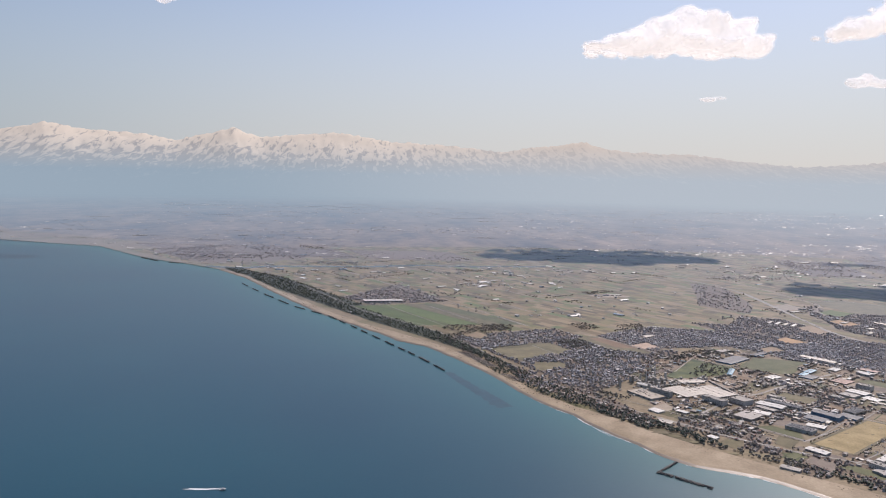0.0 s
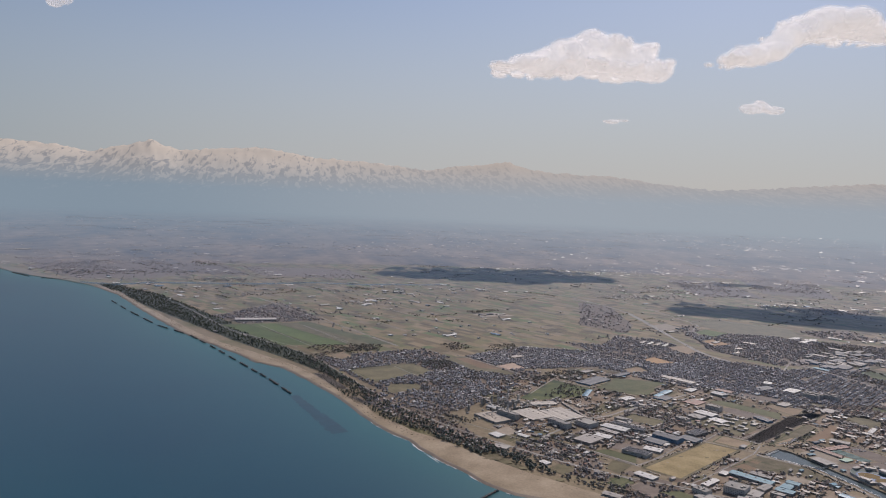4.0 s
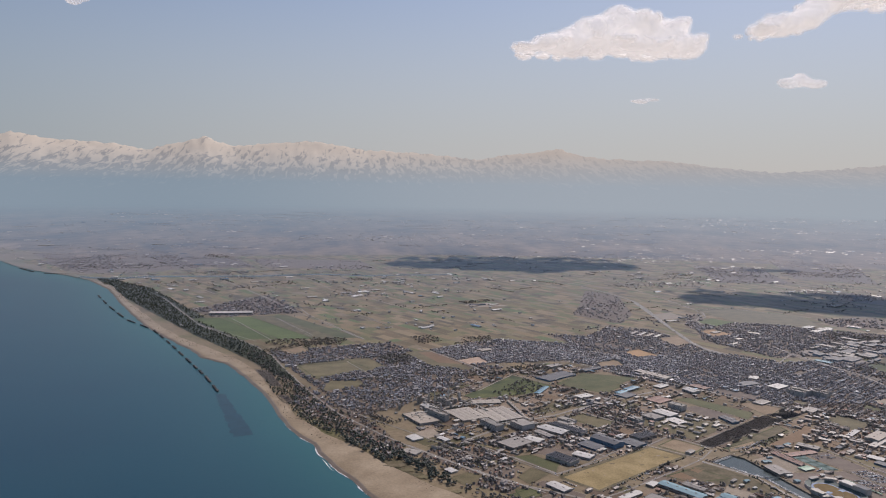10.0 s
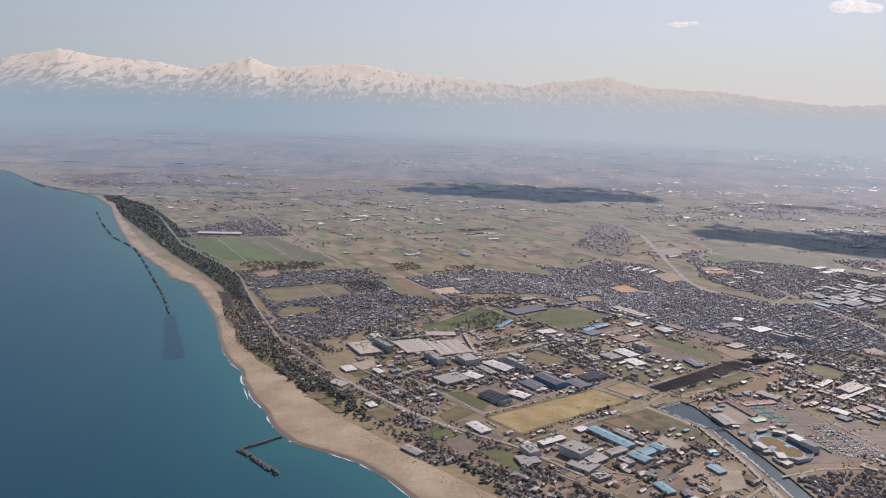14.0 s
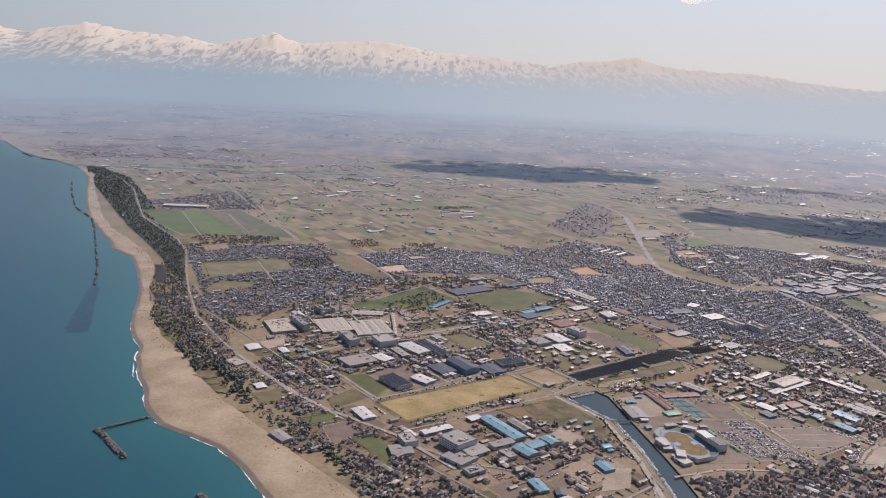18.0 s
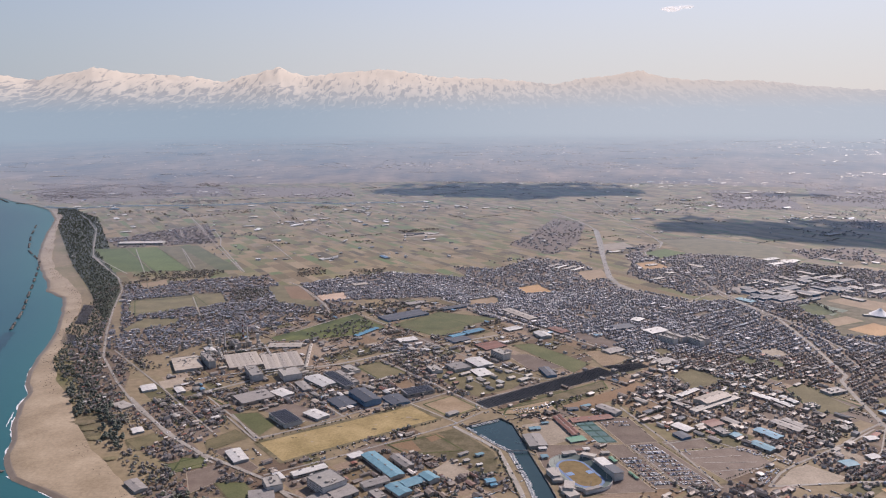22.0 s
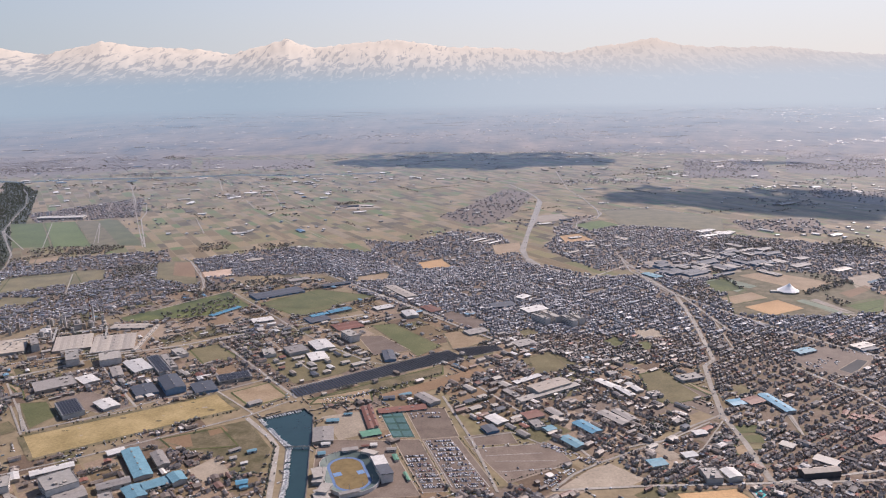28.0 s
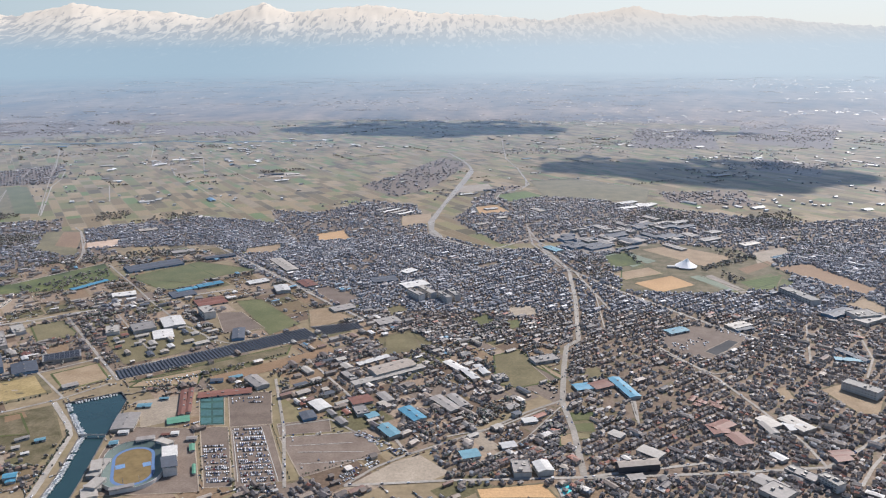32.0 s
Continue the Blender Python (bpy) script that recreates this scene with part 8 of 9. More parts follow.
# garden trees among the houses, and hedgerows over the plain
for turn, dense, poly in URBAN:
    xs, ys = [p[0] for p in poly], [p[1] for p in poly]
    n = int((max(xs) - min(xs)) * (max(ys) - min(ys)) * ((0.2 if sum(xs) / len(xs) < 12 else 0.13) if min(ys) < 250 else 0.014 if min(ys) < 420 else 0.004))
    x = np.array([rnd.uniform(min(xs), max(xs)) for _ in range(n)])
    y = np.array([rnd.uniform(min(ys), max(ys)) for _ in range(n)])
    ok = inside(poly, x, y) & free(x, y)
    trees["tree"] += [(a, b, rnd.uniform(0.25, 0.6)) for a, b in zip(x[ok], y[ok])]
trees["tree"] += [q for q in HEDGES if free(*q)]
for k in range(70):
    y0 = 300 + 420 * rnd.random() ** 1.5
    x0 = rnd.uniform(-0.6, 0.75) * (y0 + 60)
    if seaward(np.array([x0]), np.array([y0]))[0]:
        continue
    n, a = rnd.randint(4, 22), radians(32 + rnd.choice((0, 90)))
    for i in range(n):
        f = (i - n / 2) * 1.3
        x, y = x0 + f * math.cos(a) + rnd.gauss(0, .5), y0 + f * math.sin(a) + rnd.gauss(0, .5)
        if free(x, y):
            trees["tree"].append((x, y))


def crown(kind, r):
    """Places of a tree's clumps: rows of x, y, z, size."""
    out = []
    if kind == "pine":
        for k in range(4):
            out.append((r.gauss(0, .22), r.gauss(0, .22), 0.55 + 0.25 * k, 0.42 - 0.06 * k, 0.2))
    else:
        for k in range(4):
            out.append((r.gauss(0, .25), r.gauss(0, .25), 0.4 + r.uniform(0, .4), r.uniform(.22, .4), r.uniform(.2, .32)))
    return out


def tree_mesh(kind, seed):
    r = random.Random(seed)
    bm = bmesh.new()
    for x, y, z, w, h in crown(kind, r) + crown(kind, r):
        vs = bmesh.ops.create_icosphere(bm, subdivisions=2, radius=1.0)["verts"]
        for v in vs:
            v.co *= 1 + 0.45 * noise.noise(v.co * 2.3 + Vector((x * 9, y * 9, seed)))
            v.co = Vector((v.co.x * w + x, v.co.y * w + y, v.co.z * h + z))
    crown_me = bpy.data.meshes.new("crown")
    bm.to_mesh(crown_me), bm.free()
    crown_me.materials.append(PINE if kind == "pine" else LEAVES)
    bm = bmesh.new()
    bmesh.ops.create_cone(bm, segments=7, radius1=0.07, radius2=0.03, depth=0.9, matrix=Matrix.Translation((0, 0, 0.45)))
    for k in range(3):
        a = r.uniform(0, 6.28)
        bmesh.ops.create_cone(bm, segments=5, radius1=0.025, radius2=0.01, depth=0.45, matrix=Matrix.Translation((0.12 * math.cos(a), 0.12 * math.sin(a), 0.5 + 0.1 * k)) @ Matrix.Rotation(a, 4, "Z") @ Matrix.Rotation(0.8, 4, "Y"))
    trunk_me = bpy.data.meshes.new("trunk")
    bm.to_mesh(trunk_me), bm.free(), trunk_me.materials.append(BARK)
    return crown_me, trunk_me


for kind, label in (("pine", "dark green coastal pine with a ragged crown"), ("tree", "dark broad-leaved tree with an uneven crown")):
    meshes = [tree_mesh(kind, 30 + k) for k in range(6)]
    spots = sorted(trees[kind], key=lambda q: math.hypot(q[0] + 20, q[1] - 60))
    for x, y, *small in spots[:150]:
        size = small[0] * 1.2 if small else rnd.uniform(0.45, 0.85)
        ob = thing("pine_tree" if kind == "pine" else "tree", Matrix.Translation((x, y, 0)) @ Matrix.Rotation(rnd.uniform(0, 6.28), 4, "Z"), label, "tree", "pines behind the beach" if kind == "pine" else "trees of the town")
        crown_me, trunk_me = rnd.choice(meshes)
        piece("trunk", trunk_me, ob, "", Matrix.Scale(size, 4))
        piece("crown", crown_me, ob, "", Matrix.Scale(size, 4))
    rows = []
    for x, y, *small in spots[150:]:
        k = small[0] if small else rnd.uniform(0.38, 0.8)
        for cx, cy, cz, w, h in crown(kind, rnd)[:2 if small else 4]:
            rows.append((x + cx * k, y + cy * k, cz * k, w * k, w * k, h * k * 1.2, rnd.uniform(0, 6.28)))
    shaped = ICO_V * (1 + jag.uniform(-.3, .35, (12, 1)))
    v, l, s = scattered(shaped, ICO_F, rows)
    v += jag.normal(0, 0.035, v.shape)
    tagged(new("pine_belt" if kind == "pine" else "distant_trees", mesh_from("far_trees", v, l, s, PINE if kind == "pine" else HAZE_PALED_TWIGS)), "dark belt of coastal pines" if kind == "pine" else "scattered dark trees and hedgerows", "trees", "", "stuff")

# ---- cars in the car parks ----
bm = bmesh.new()
box(bm, 0, 0, 0.012, 0.44, 0.18, 0.098)
bmesh.ops.bevel(bm, geom=list(bm.edges), offset=0.02, segments=1, affect="EDGES")
body_me = bpy.data.meshes.new("car_body")
bm.to_mesh(body_me), bm.free(), body_me.materials.append(CARS)
bm = bmesh.new()
box(bm, -0.02, 0, 0.105, 0.25, 0.16, 0.055)
for v in bm.verts:
    if v.co.z > 0.13:
        v.co.x, v.co.y = v.co.x * 0.72 - 0.005, v.co.y * 0.82
cabin_me = bpy.data.meshes.new("car_cabin")
bm.to_mesh(cabin_me), bm.free(), cabin_me.materials.append(GLASS)
car_roof = shared_box("car_roof", 0.2, 0.14, 0.012, 0.16, CARS)
spots = []
rnd = random.Random(8)


def lot(origin, across, down, nx, ny, fill, turn):
    o, a, d = Vector(origin), Vector(across), Vector(down)
    for j in range(ny):
        for i in range(nx):
            if rnd.random() < fill and noise.noise((i * 0.35, j * 0.5, origin[0])) < 0.32:
                p = o + a * i + d * (j + (0.12 if j % 2 else -0.12))
                spots.append((p.x, p.y, turn + rnd.choice((0, math.pi)) + rnd.gauss(0, .03)))


lot((49.6, 142.2), (0.28, 0.033), (0.315, -0.82), 12, 13, 0.85, radians(-69))
lot((52.7, 147.6), (0.285, 0.04), (0.309, -0.84), 16, 22, 0.8, radians(-69))
lot((49.0, 158.8), (0.3, 0.04), (0.3, -0.85), 18, 3, 0.35, radians(-69))
lot((60.5, 147.0), (0.3, 0.04), (0.3, -0.85), 14, 4, 0.10, radians(-69))
lot((62.5, 141.5), (0.4, 0.04), (0.4, -1.0), 24, 6, 0.05, radians(-69))
lot((72.4, 147.6), (0.34, -0.27), (-0.35, -0.45), 26, 3, 0.75, radians(38))
lot((76.5, 138.2), (-0.28, -0.33), (-0.5, 0.4), 18, 3, 0.7, radians(130))
lot((33.5, 165.5), (0.42, 0.3), (0.2, -0.3), 22, 3, 0.45, radians(-50))
lot((31.5, 165.2), (0.62, 0.3), (0.35, -0.45), 14, 4, 0.6, radians(-55))
lot((130.5, 186.0), (0.5, 0.26), (0.3, -0.6), 14, 6, 0.4, radians(-60))
lot((142.0, 194.0), (0.4, -0.3), (0.5, 0.3), 14, 4, 0.45, radians(60))

for x, y, _, sx, sy, _, a in yards:
    if rnd.random() < 0.4:
        e, n = rnd.choice((-.38, .38)), rnd.randint(3, 12)
        for k in range(min(n, int(sx / 0.3))):
            px, py = (k - n / 2) * 0.29, e * sy
            q = (x + px * c38 - py * s38, y + px * s38 + py * c38)
            if rnd.random() < 0.8 and free(*q):
                spots.append((*q, a + math.pi / 2))
for width, points in ROADS:
    if width > 0.45:
        for (ax, ay), (bx, by) in zip(points, points[1:]):
            d = math.hypot(bx - ax, by - ay)
            for k in range(int(d / 2.6)):
                if rnd.random() < 0.55:
                    f, e = rnd.random(), rnd.choice((-1, 1)) * width * 0.24
                    spots.append((ax + (bx - ax) * f - (by - ay) / d * e, ay + (by - ay) * f + (bx - ax) / d * e, math.atan2(by - ay, bx - ax), True))
spots.sort(key=lambda q: math.hypot(q[0] - 55, q[1] - 100))
for x, y, a, *street in spots[:300]:
    ob = thing("car", Matrix.Translation((x, y, 0.085 if street else 0.03)) @ Matrix.Rotation(a, 4, "Z"), "small car standing on a paved street" if street else "small car parked in a row on asphalt", "car", "cars on the streets" if street else "cars in the car park")
    piece("body", body_me, ob), piece("cabin", cabin_me, ob), piece("roof", car_roof, ob)
rows = np.array([(x, y, 0.075, 0.42, 0.18, 0.13, a) for x, y, a, *_ in spots[300:]])
CAR_V = [(-.5, -.5, 0), (.5, -.5, 0), (.5, .5, 0), (-.5, .5, 0), (-.5, -.5, .6), (.5, -.5, .55), (.5, .5, .55), (-.5, .5, .6), (-.36, -.4, 1), (.18, -.4, 1), (.18, .4, 1), (-.36, .4, 1)]
CAR_F = [(0, 1, 5, 4), (1, 2, 6, 5), (2, 3, 7, 6), (3, 0, 4, 7), (4, 5, 9, 8), (5, 6, 10, 9), (6, 7, 11, 10), (7, 4, 8, 11), (8, 9, 10, 11)]
if len(rows):
    v, l, s = scattered(CAR_V, CAR_F, rows)
    tagged(new("parked_cars", mesh_from("parked_cars", v, l, s, CARS_FAR)), "rows of parked cars", "cars", "", "stuff")

# ---- boats along the canal, and one under way at sea ----
HULL_V = [(-.5, -.5, 1), (.2, -.5, 1), (.5, 0, 1.15), (.2, .5, 1), (-.5, .5, 1), (-.45, -.32, 0), (.15, -.32, 0), (.38, 0, 0), (.15, .32, 0), (-.45, .32, 0)]
HULL_F = [(0, 5, 6, 1), (1, 6, 7, 2), (2, 7, 8, 3), (3, 8, 9, 4), (4, 9, 5, 0), (0, 1, 2, 3, 4), (9, 8, 7, 6, 5)]
hull_me = shape("hull", HULL_V, HULL_F, WHITE)
boat_cabin = shared_box("boat_cabin", 0.3, 0.55, 0.7, 1.0, paint("boat_cabin", (0.5, 0.51, 0.52), 0.4))
boat_glass = shared_box("boat_window", 0.31, 0.5, 0.22, 1.35, GLASS)


def boat(x, y, turn, long, label, group=""):
    ob = thing("boat", Matrix.Translation((x, y, -0.27)) @ Matrix.Rotation(turn, 4, "Z"), label, "boat", group)
    m = Matrix.Diagonal((long, long * 0.34, long * 0.2, 1))
    piece("hull", hull_me, ob, "", m), piece("cabin", boat_cabin, ob, "", m), piece("window", boat_glass, ob, "", m)


def moored(line, step, off):
    for (ax, ay), (bx, by) in zip(line, line[1:]):
        d = math.hypot(bx - ax, by - ay)
        for k in range(int(d / step)):
            f = (k + rnd.uniform(.35, .65)) * step / d
            side = off + rnd.uniform(-.08, .1)
            nx, ny = -(by - ay) / d, (bx - ax) / d
            if rnd.random() < 0.88:
                boat(ax + (bx - ax) * f + nx * side, ay + (by - ay) * f + ny * side, math.atan2(ny, nx) + rnd.gauss(0, .12), rnd.uniform(.75, 1.1), "small white motor boat moored at the canal bank", "boats in the canal")


moored([(20.9, 156.3), (26.6, 148.4), (29.0, 145.2), (31.4, 133.2), (32.5, 122.6), (33.2, 113.0)], 0.42, 0.5)
moored([(28.0, 161.0), (21.6, 157.2)], 0.5, 0.5)
boat(-170.9, 122.0, 0.05, 1.5, "white motor boat under way leaving a wake")
FOAM = paint("foam", (0.72, 0.74, 0.74), 0.9, wear=0.2)


def froth(name, x, y, long, wide, turn, label, seed):
    """An uneven lens of foam on the water."""
    n = 14
    v = [(0, 0, 0.0)]
    for k in range(n):
        a = 6.2832 * k / n
        r = 1 + 0.5 * noise.noise((k * 0.9, seed, 2.0))
        v.append((long / 2 * r * math.cos(a), wide / 2 * r * math.sin(a) * (1.4 if k % 3 else 0.6), 0.0))
    f = [(0, k + 1, (k + 1) % n + 1) for k in range(n)]
    ob = new(name, shape(name, v, f, FOAM))
    ob.matrix_world = Matrix.Translation((x, y, -0.19)) @ Matrix.Rotation(turn, 4, "Z")
    return tagged(ob, label, "foam", "", "structure")


froth("wake", -175.5, 122.6, 8.0, 0.7, 0.0, "white wake trailing behind a boat", 1)
r2 = random.Random(77)


def surf(i0, n, out, wide, seed):
    """A broken line of foam that follows the waterline, thick and thin in turn."""
    v, l, steps = [], [], 4
    for k in range(n * steps):
        i, f = i0 + k // steps, (k % steps) / steps
        if i + 2 >= len(coast):
            break
        p, q = Vector(coast[i]).lerp(Vector(coast[i + 1]), f), Vector(coast[i + 1]) - Vector(coast[i])
        side = Vector((-q.y, q.x)).normalized()
        mid = out + 0.35 * noise.noise((k * 0.31, seed, 0.0))
        w = max(0.0, wide * (0.55 + 0.9 * noise.noise((k * 0.55, seed, 5.0)))) * math.sin(math.pi * (k + 0.5) / (n * steps)) ** 0.5
        a, b = p + side * (mid - w / 2), p + side * (mid + w * 0.5 + 0.12 * w * (k % 2))
        v += [(a.x, a.y, -0.19), (b.x, b.y, -0.19)]
        if len(v) > 2:
            m = len(v) - 4
            l += [m, m + 2, m + 3, m + 1]
    tagged(new("surf", mesh_from("surf", v, l, [4] * (len(l) // 4), FOAM)), "white line of breaking surf along the sand", "foam", "", "structure")


# a thin white line nearly all along the strand, broken here and there, and short breakers that run in behind it
k = 2
while k < 70:
    n = r2.randint(2, 5)
    if r2.random() < 0.85:
        surf(k, n, r2.uniform(.5, .8), r2.uniform(.14, .28), k)
    k += n
for i0, n, out, wide in ((22, 4, 1.3, .55), (24, 3, 1.9, .35), (27, 3, 1.2, .5), (19, 3, 1.1, .4), (12, 3, 1.1, .55), (5, 4, 1.2, .5), (9, 2, 1.2, .35), (30, 3, 1.1, .4), (34, 3, 1.0, .35)):
    surf(i0, n, out, wide, i0 + out)


def breaker(x, y, long, wide, turn, seed):
    """A short ragged wedge of white water, blunt at its head and torn behind."""
    n = 9
    v, l = [], []
    for k in range(n):
        f = k / (n - 1)
        w = wide * (1 - f) ** 0.7 * (0.7 + 0.7 * abs(noise.noise((k * 1.3, seed, 0)))) + 0.02
        bend = 0.12 * wide * noise.noise((k * 0.6, seed, 4.0))
        v += [((f - .5) * long, bend - w / 2, 0), ((f - .5) * long, bend + w / 2, 0)]
        if k:
            l += [2 * k - 2, 2 * k, 2 * k + 1, 2 * k - 1]
    ob = new("breaker", mesh_from("breaker", v, l, [4] * (n - 1), FOAM))
    ob.matrix_world = Matrix.Translation((x, y, -0.187)) @ Matrix.Rotation(turn, 4, "Z")
    tagged(ob, "small white breaking wave near the sand", "wave", "", "structure")


cnp = np.array(coast)
for cx, cy, n, spread in ((-72, 158, 7, 4), (-68, 150, 6, 3), (-77, 170, 5, 4), (-60, 131, 3, 2), (-52, 128, 3, 3), (-35, 112, 5, 3), (-85, 186, 3, 4)):
    for k in range(n):
        x, y = cx + r2.gauss(0, spread * .5), cy + r2.gauss(0, spread)
        i = min(max(int(np.argmin(np.hypot(cnp[:, 0] - x, cnp[:, 1] - y))), 1), len(coast) - 2)
        a = math.atan2(coast[i + 1][1] - coast[i - 1][1], coast[i + 1][0] - coast[i - 1][0])
        out = r2.uniform(0.3, 1.0)
        breaker(coast[i][0] + math.cos(a + math.pi / 2) * out + r2.gauss(0, .25), coast[i][1] + math.sin(a + math.pi / 2) * out + r2.gauss(0, .25), r2.uniform(1.0, 3.0), r2.uniform(.2, .5), a + r2.choice((0, math.pi)) + r2.gauss(0.05, .16), k + cx)

# ---- breakwaters of heaped concrete blocks ----
def breakwater(points, wide, label, step=0.26):
    verts, faces = ICO_V * (1 + jag.uniform(-.3, .3, (12, 1))), ICO_F
    rows = []
    for (ax, ay), (bx, by) in zip(points, points[1:]):
        d = math.hypot(bx - ax, by - ay)
        for k in range(int(d / step * 2.5)):
            f = r2.random()
            o = r2.uniform(-0.5, 0.5) * wide
            rows.append((ax + (bx - ax) * f - (by - ay) / d * o, ay + (by - ay) * f + (bx - ax) / d * o, -0.16 + max(0, 0.2 - abs(o) * 0.3) + r2.uniform(-.06, .05), r2.uniform(.2, .36), r2.uniform(.2, .36), r2.uniform(.14, .24), r2.uniform(0, 6)))
    v, l, s = scattered(verts, faces, rows)
    ob = thing("breakwater", Matrix.Identity(4), label, "breakwater", "breakwaters off the beach")
    tagged(piece("rubble_mound", mesh_from("rubble_mound", v, l, s, STONE), ob), "", "", "", "stuff")


breakwater([(-61.7, 136.1), (-68.7, 129.7)], 0.22, "low causeway of dark rocks from the beach")
breakwater([(-68.9, 129.9), (-64.0, 124.6), (-59.5, 119.6)], 1.0, "breakwater of heaped dark concrete blocks")
breakwater([(-43.6, 109.2), (-40.4, 106.7), (-36, 103)], 1.0, "breakwater of heaped dark concrete blocks")
REEF = [(-222.0, 440.0), (-203.0, 400.0), (-181.2, 358.6), (-161.7, 332.7), (-150.0, 309.0), (-139.8, 287.4), (-129.0, 264.0), (-121.5, 248.2), (-111.6, 223.5)]
for k, ((ax, ay), (bx, by)) in enumerate(zip(REEF, REEF[1:])):
    for f in (0.04, 0.54):
        g = f + r2.uniform(.24, .36)
        breakwater([(ax + (bx - ax) * f, ay + (by - ay) * f), (ax + (bx - ax) * g, ay + (by - ay) * g)], 0.45, "offshore breakwater of dark concrete blocks")

# the end of the reef lies under water
shoal = fine([(-112.0, 224.5), (-106.0, 207.0), (-97.7, 182.6)], 1.0)
wv = []
for side in (-1, 1):
    for x, y in shoal if side < 0 else shoal[::-1]:
        w = 1.3 + (224.5 - y) * 0.03 + 0.9 * noise.noise((x * .5, y * .5, side))
        wv.append((x + side * w, y + side * w * 0.35))
sheet("sunken_reef", wv, -0.205, paint("sunken_rock", (0.014, 0.058, 0.078), 0.28, wear=0.5, scale=0.3), "dark line of sunken reef under the sea", "reef")
# scrub that creeps down onto the sand
for k, (x, y, r) in enumerate(((-57.5, 158.0, 2.4), (-55.0, 154.5, 1.6), (-60.5, 164.0, 2.2), (-51.5, 150.0, 1.5), (-65.5, 172.5, 2.0), (-44.5, 141.0, 1.2), (-33.0, 127.0, 1.0), (-76.0, 187.5, 1.8))):
    ring_pts = [(x + r * (1 + .7 * noise.noise((q * .8, k, 1))) * math.cos(q * .3927 + .5), y + r * .7 * (1 + .7 * noise.noise((q * .8, k, 3))) * math.sin(q * .3927 + .5)) for q in range(16)]
    sheet("dune_scrub", ring_pts, 0.172 + 0.0005 * k, SOIL["olive"] if k % 2 else SOIL["scrub"], "brown dune scrub creeping onto the sand", "scrub")
# driftwood and weed along the upper beach
rows = []
for k in range(900):
    i = r2.randint(0, len(bs) - 2)
    x, y = bs[i][0] - abs(r2.gauss(0.6, 1.6)), bs[i][1] - abs(r2.gauss(0, 0.9))
    if noise.noise((x * 0.12, y * 0.12, 8.0)) > -0.05:
        rows.append((x, y, 0.12, r2.uniform(.08, .4), r2.uniform(.05, .14), r2.uniform(.03, .08), r2.gauss(2.1, .5)))
v, l, s = scattered(ICO_V, ICO_F, rows)
tagged(new("driftwood", mesh_from("driftwood", v, l, s, BARK)), "dark driftwood and weed strewn on the sand", "driftwood", "", "stuff")
# painted bay lines and kerb strips on the large empty car park
LINE = paint("worn_white_line", (0.42, 0.41, 0.38), 0.7, wear=0.7, scale=3)
for k, (p, q) in enumerate((((60.3, 145.4), (71.5, 147.3)), ((62.5, 142.8), (71.9, 144.1)), ((64.2, 141.0), (74.0, 141.4)), ((64.7, 137.5), (75.0, 139.2)), ((52.4, 147.6), (57.6, 132.6)), ((56.6, 148.9), (63.2, 132.9)))):
    v, l, s = ribbon([p, q], 0.1, 0.058)
    tagged(new("bay_line", mesh_from("bay_line", v, l, s, LINE)), "worn white line on the car park", "marking", "", "structure")

# river across the far plain, and the moles of the harbour at its mouth
sheet("river", [(-262.0, 520.0), (-236.5, 508.3), (-216.2, 522.5), (-183.7, 525.8), (-144.9, 527.0), (-104.5, 541.0), (-66.5, 534.9), (0.0, 545.0), (0.0, 550.0), (-67.1, 541.4), (-106.1, 548.0), (-147.4, 534.1), (-187.0, 532.7), (-220.3, 529.2), (-238.0, 516.0), (-262.0, 526.0)], 0.072, paint("river_water", (0.07, 0.11, 0.13), 0.25, wear=0.2), "pale grey-blue river crossing the plain", "water")
breakwater([(-262.0, 538.0), (-280.0, 541.0), (-293.0, 543.5)], 1.6, "long harbour mole of dark concrete blocks")
breakwater([(-304.0, 552.0), (-322.0, 573.0)], 1.4, "harbour mole of dark concrete blocks")

# rows of low shrubs on the car parks, along the canal road and round the straw field
rows = []
for p, q, step in (((66.0, 134.6), (76.0, 141.0), .5), ((58.2, 149.6), (64.8, 133.0), .6), ((51.5, 148.2), (57.3, 131.8), .7), ((46.7, 148.2), (52.9, 131.4), .8),
                   ((25.8, 147.2), (27.0, 145.6), .3), ((27.0, 145.6), (28.4, 137.0), .3), ((28.4, 137.0), (29.8, 129.0), .3), ((29.8, 129.0), (30.6, 118.0), .35), ((-12.0, 139.4), (16.4, 160.4), .9), ((-19.6, 149.2), (9.0, 169.0), 1.1), ((32.6, 163.4), (53.6, 179.6), .5), ((31.6, 157.0), (33.6, 147.0), .5)):
    d = math.hypot(q[0] - p[0], q[1] - p[1])
    for k in range(int(d / step)):
        f = (k + r2.uniform(.2, .8)) * step / d
        w = r2.uniform(.07, .15) if p[0] > 46 else r2.uniform(.1, .24)
        if r2.random() < 0.85:
            rows.append((p[0] + (q[0] - p[0]) * f + r2.gauss(0, .06), p[1] + (q[1] - p[1]) * f + r2.gauss(0, .06), w * .7, w, w, w * r2.uniform(.7, 1.3), r2.uniform(0, 6)))
v, l, s = scattered(ICO_V * (1 + jag.uniform(-.3, .35, (12, 1))), ICO_F, rows)
tagged(new("shrubs", mesh_from("shrubs", v, l, s, LEAVES)), "rows of low dark shrubs along lots and lanes", "shrubs", "", "stuff")
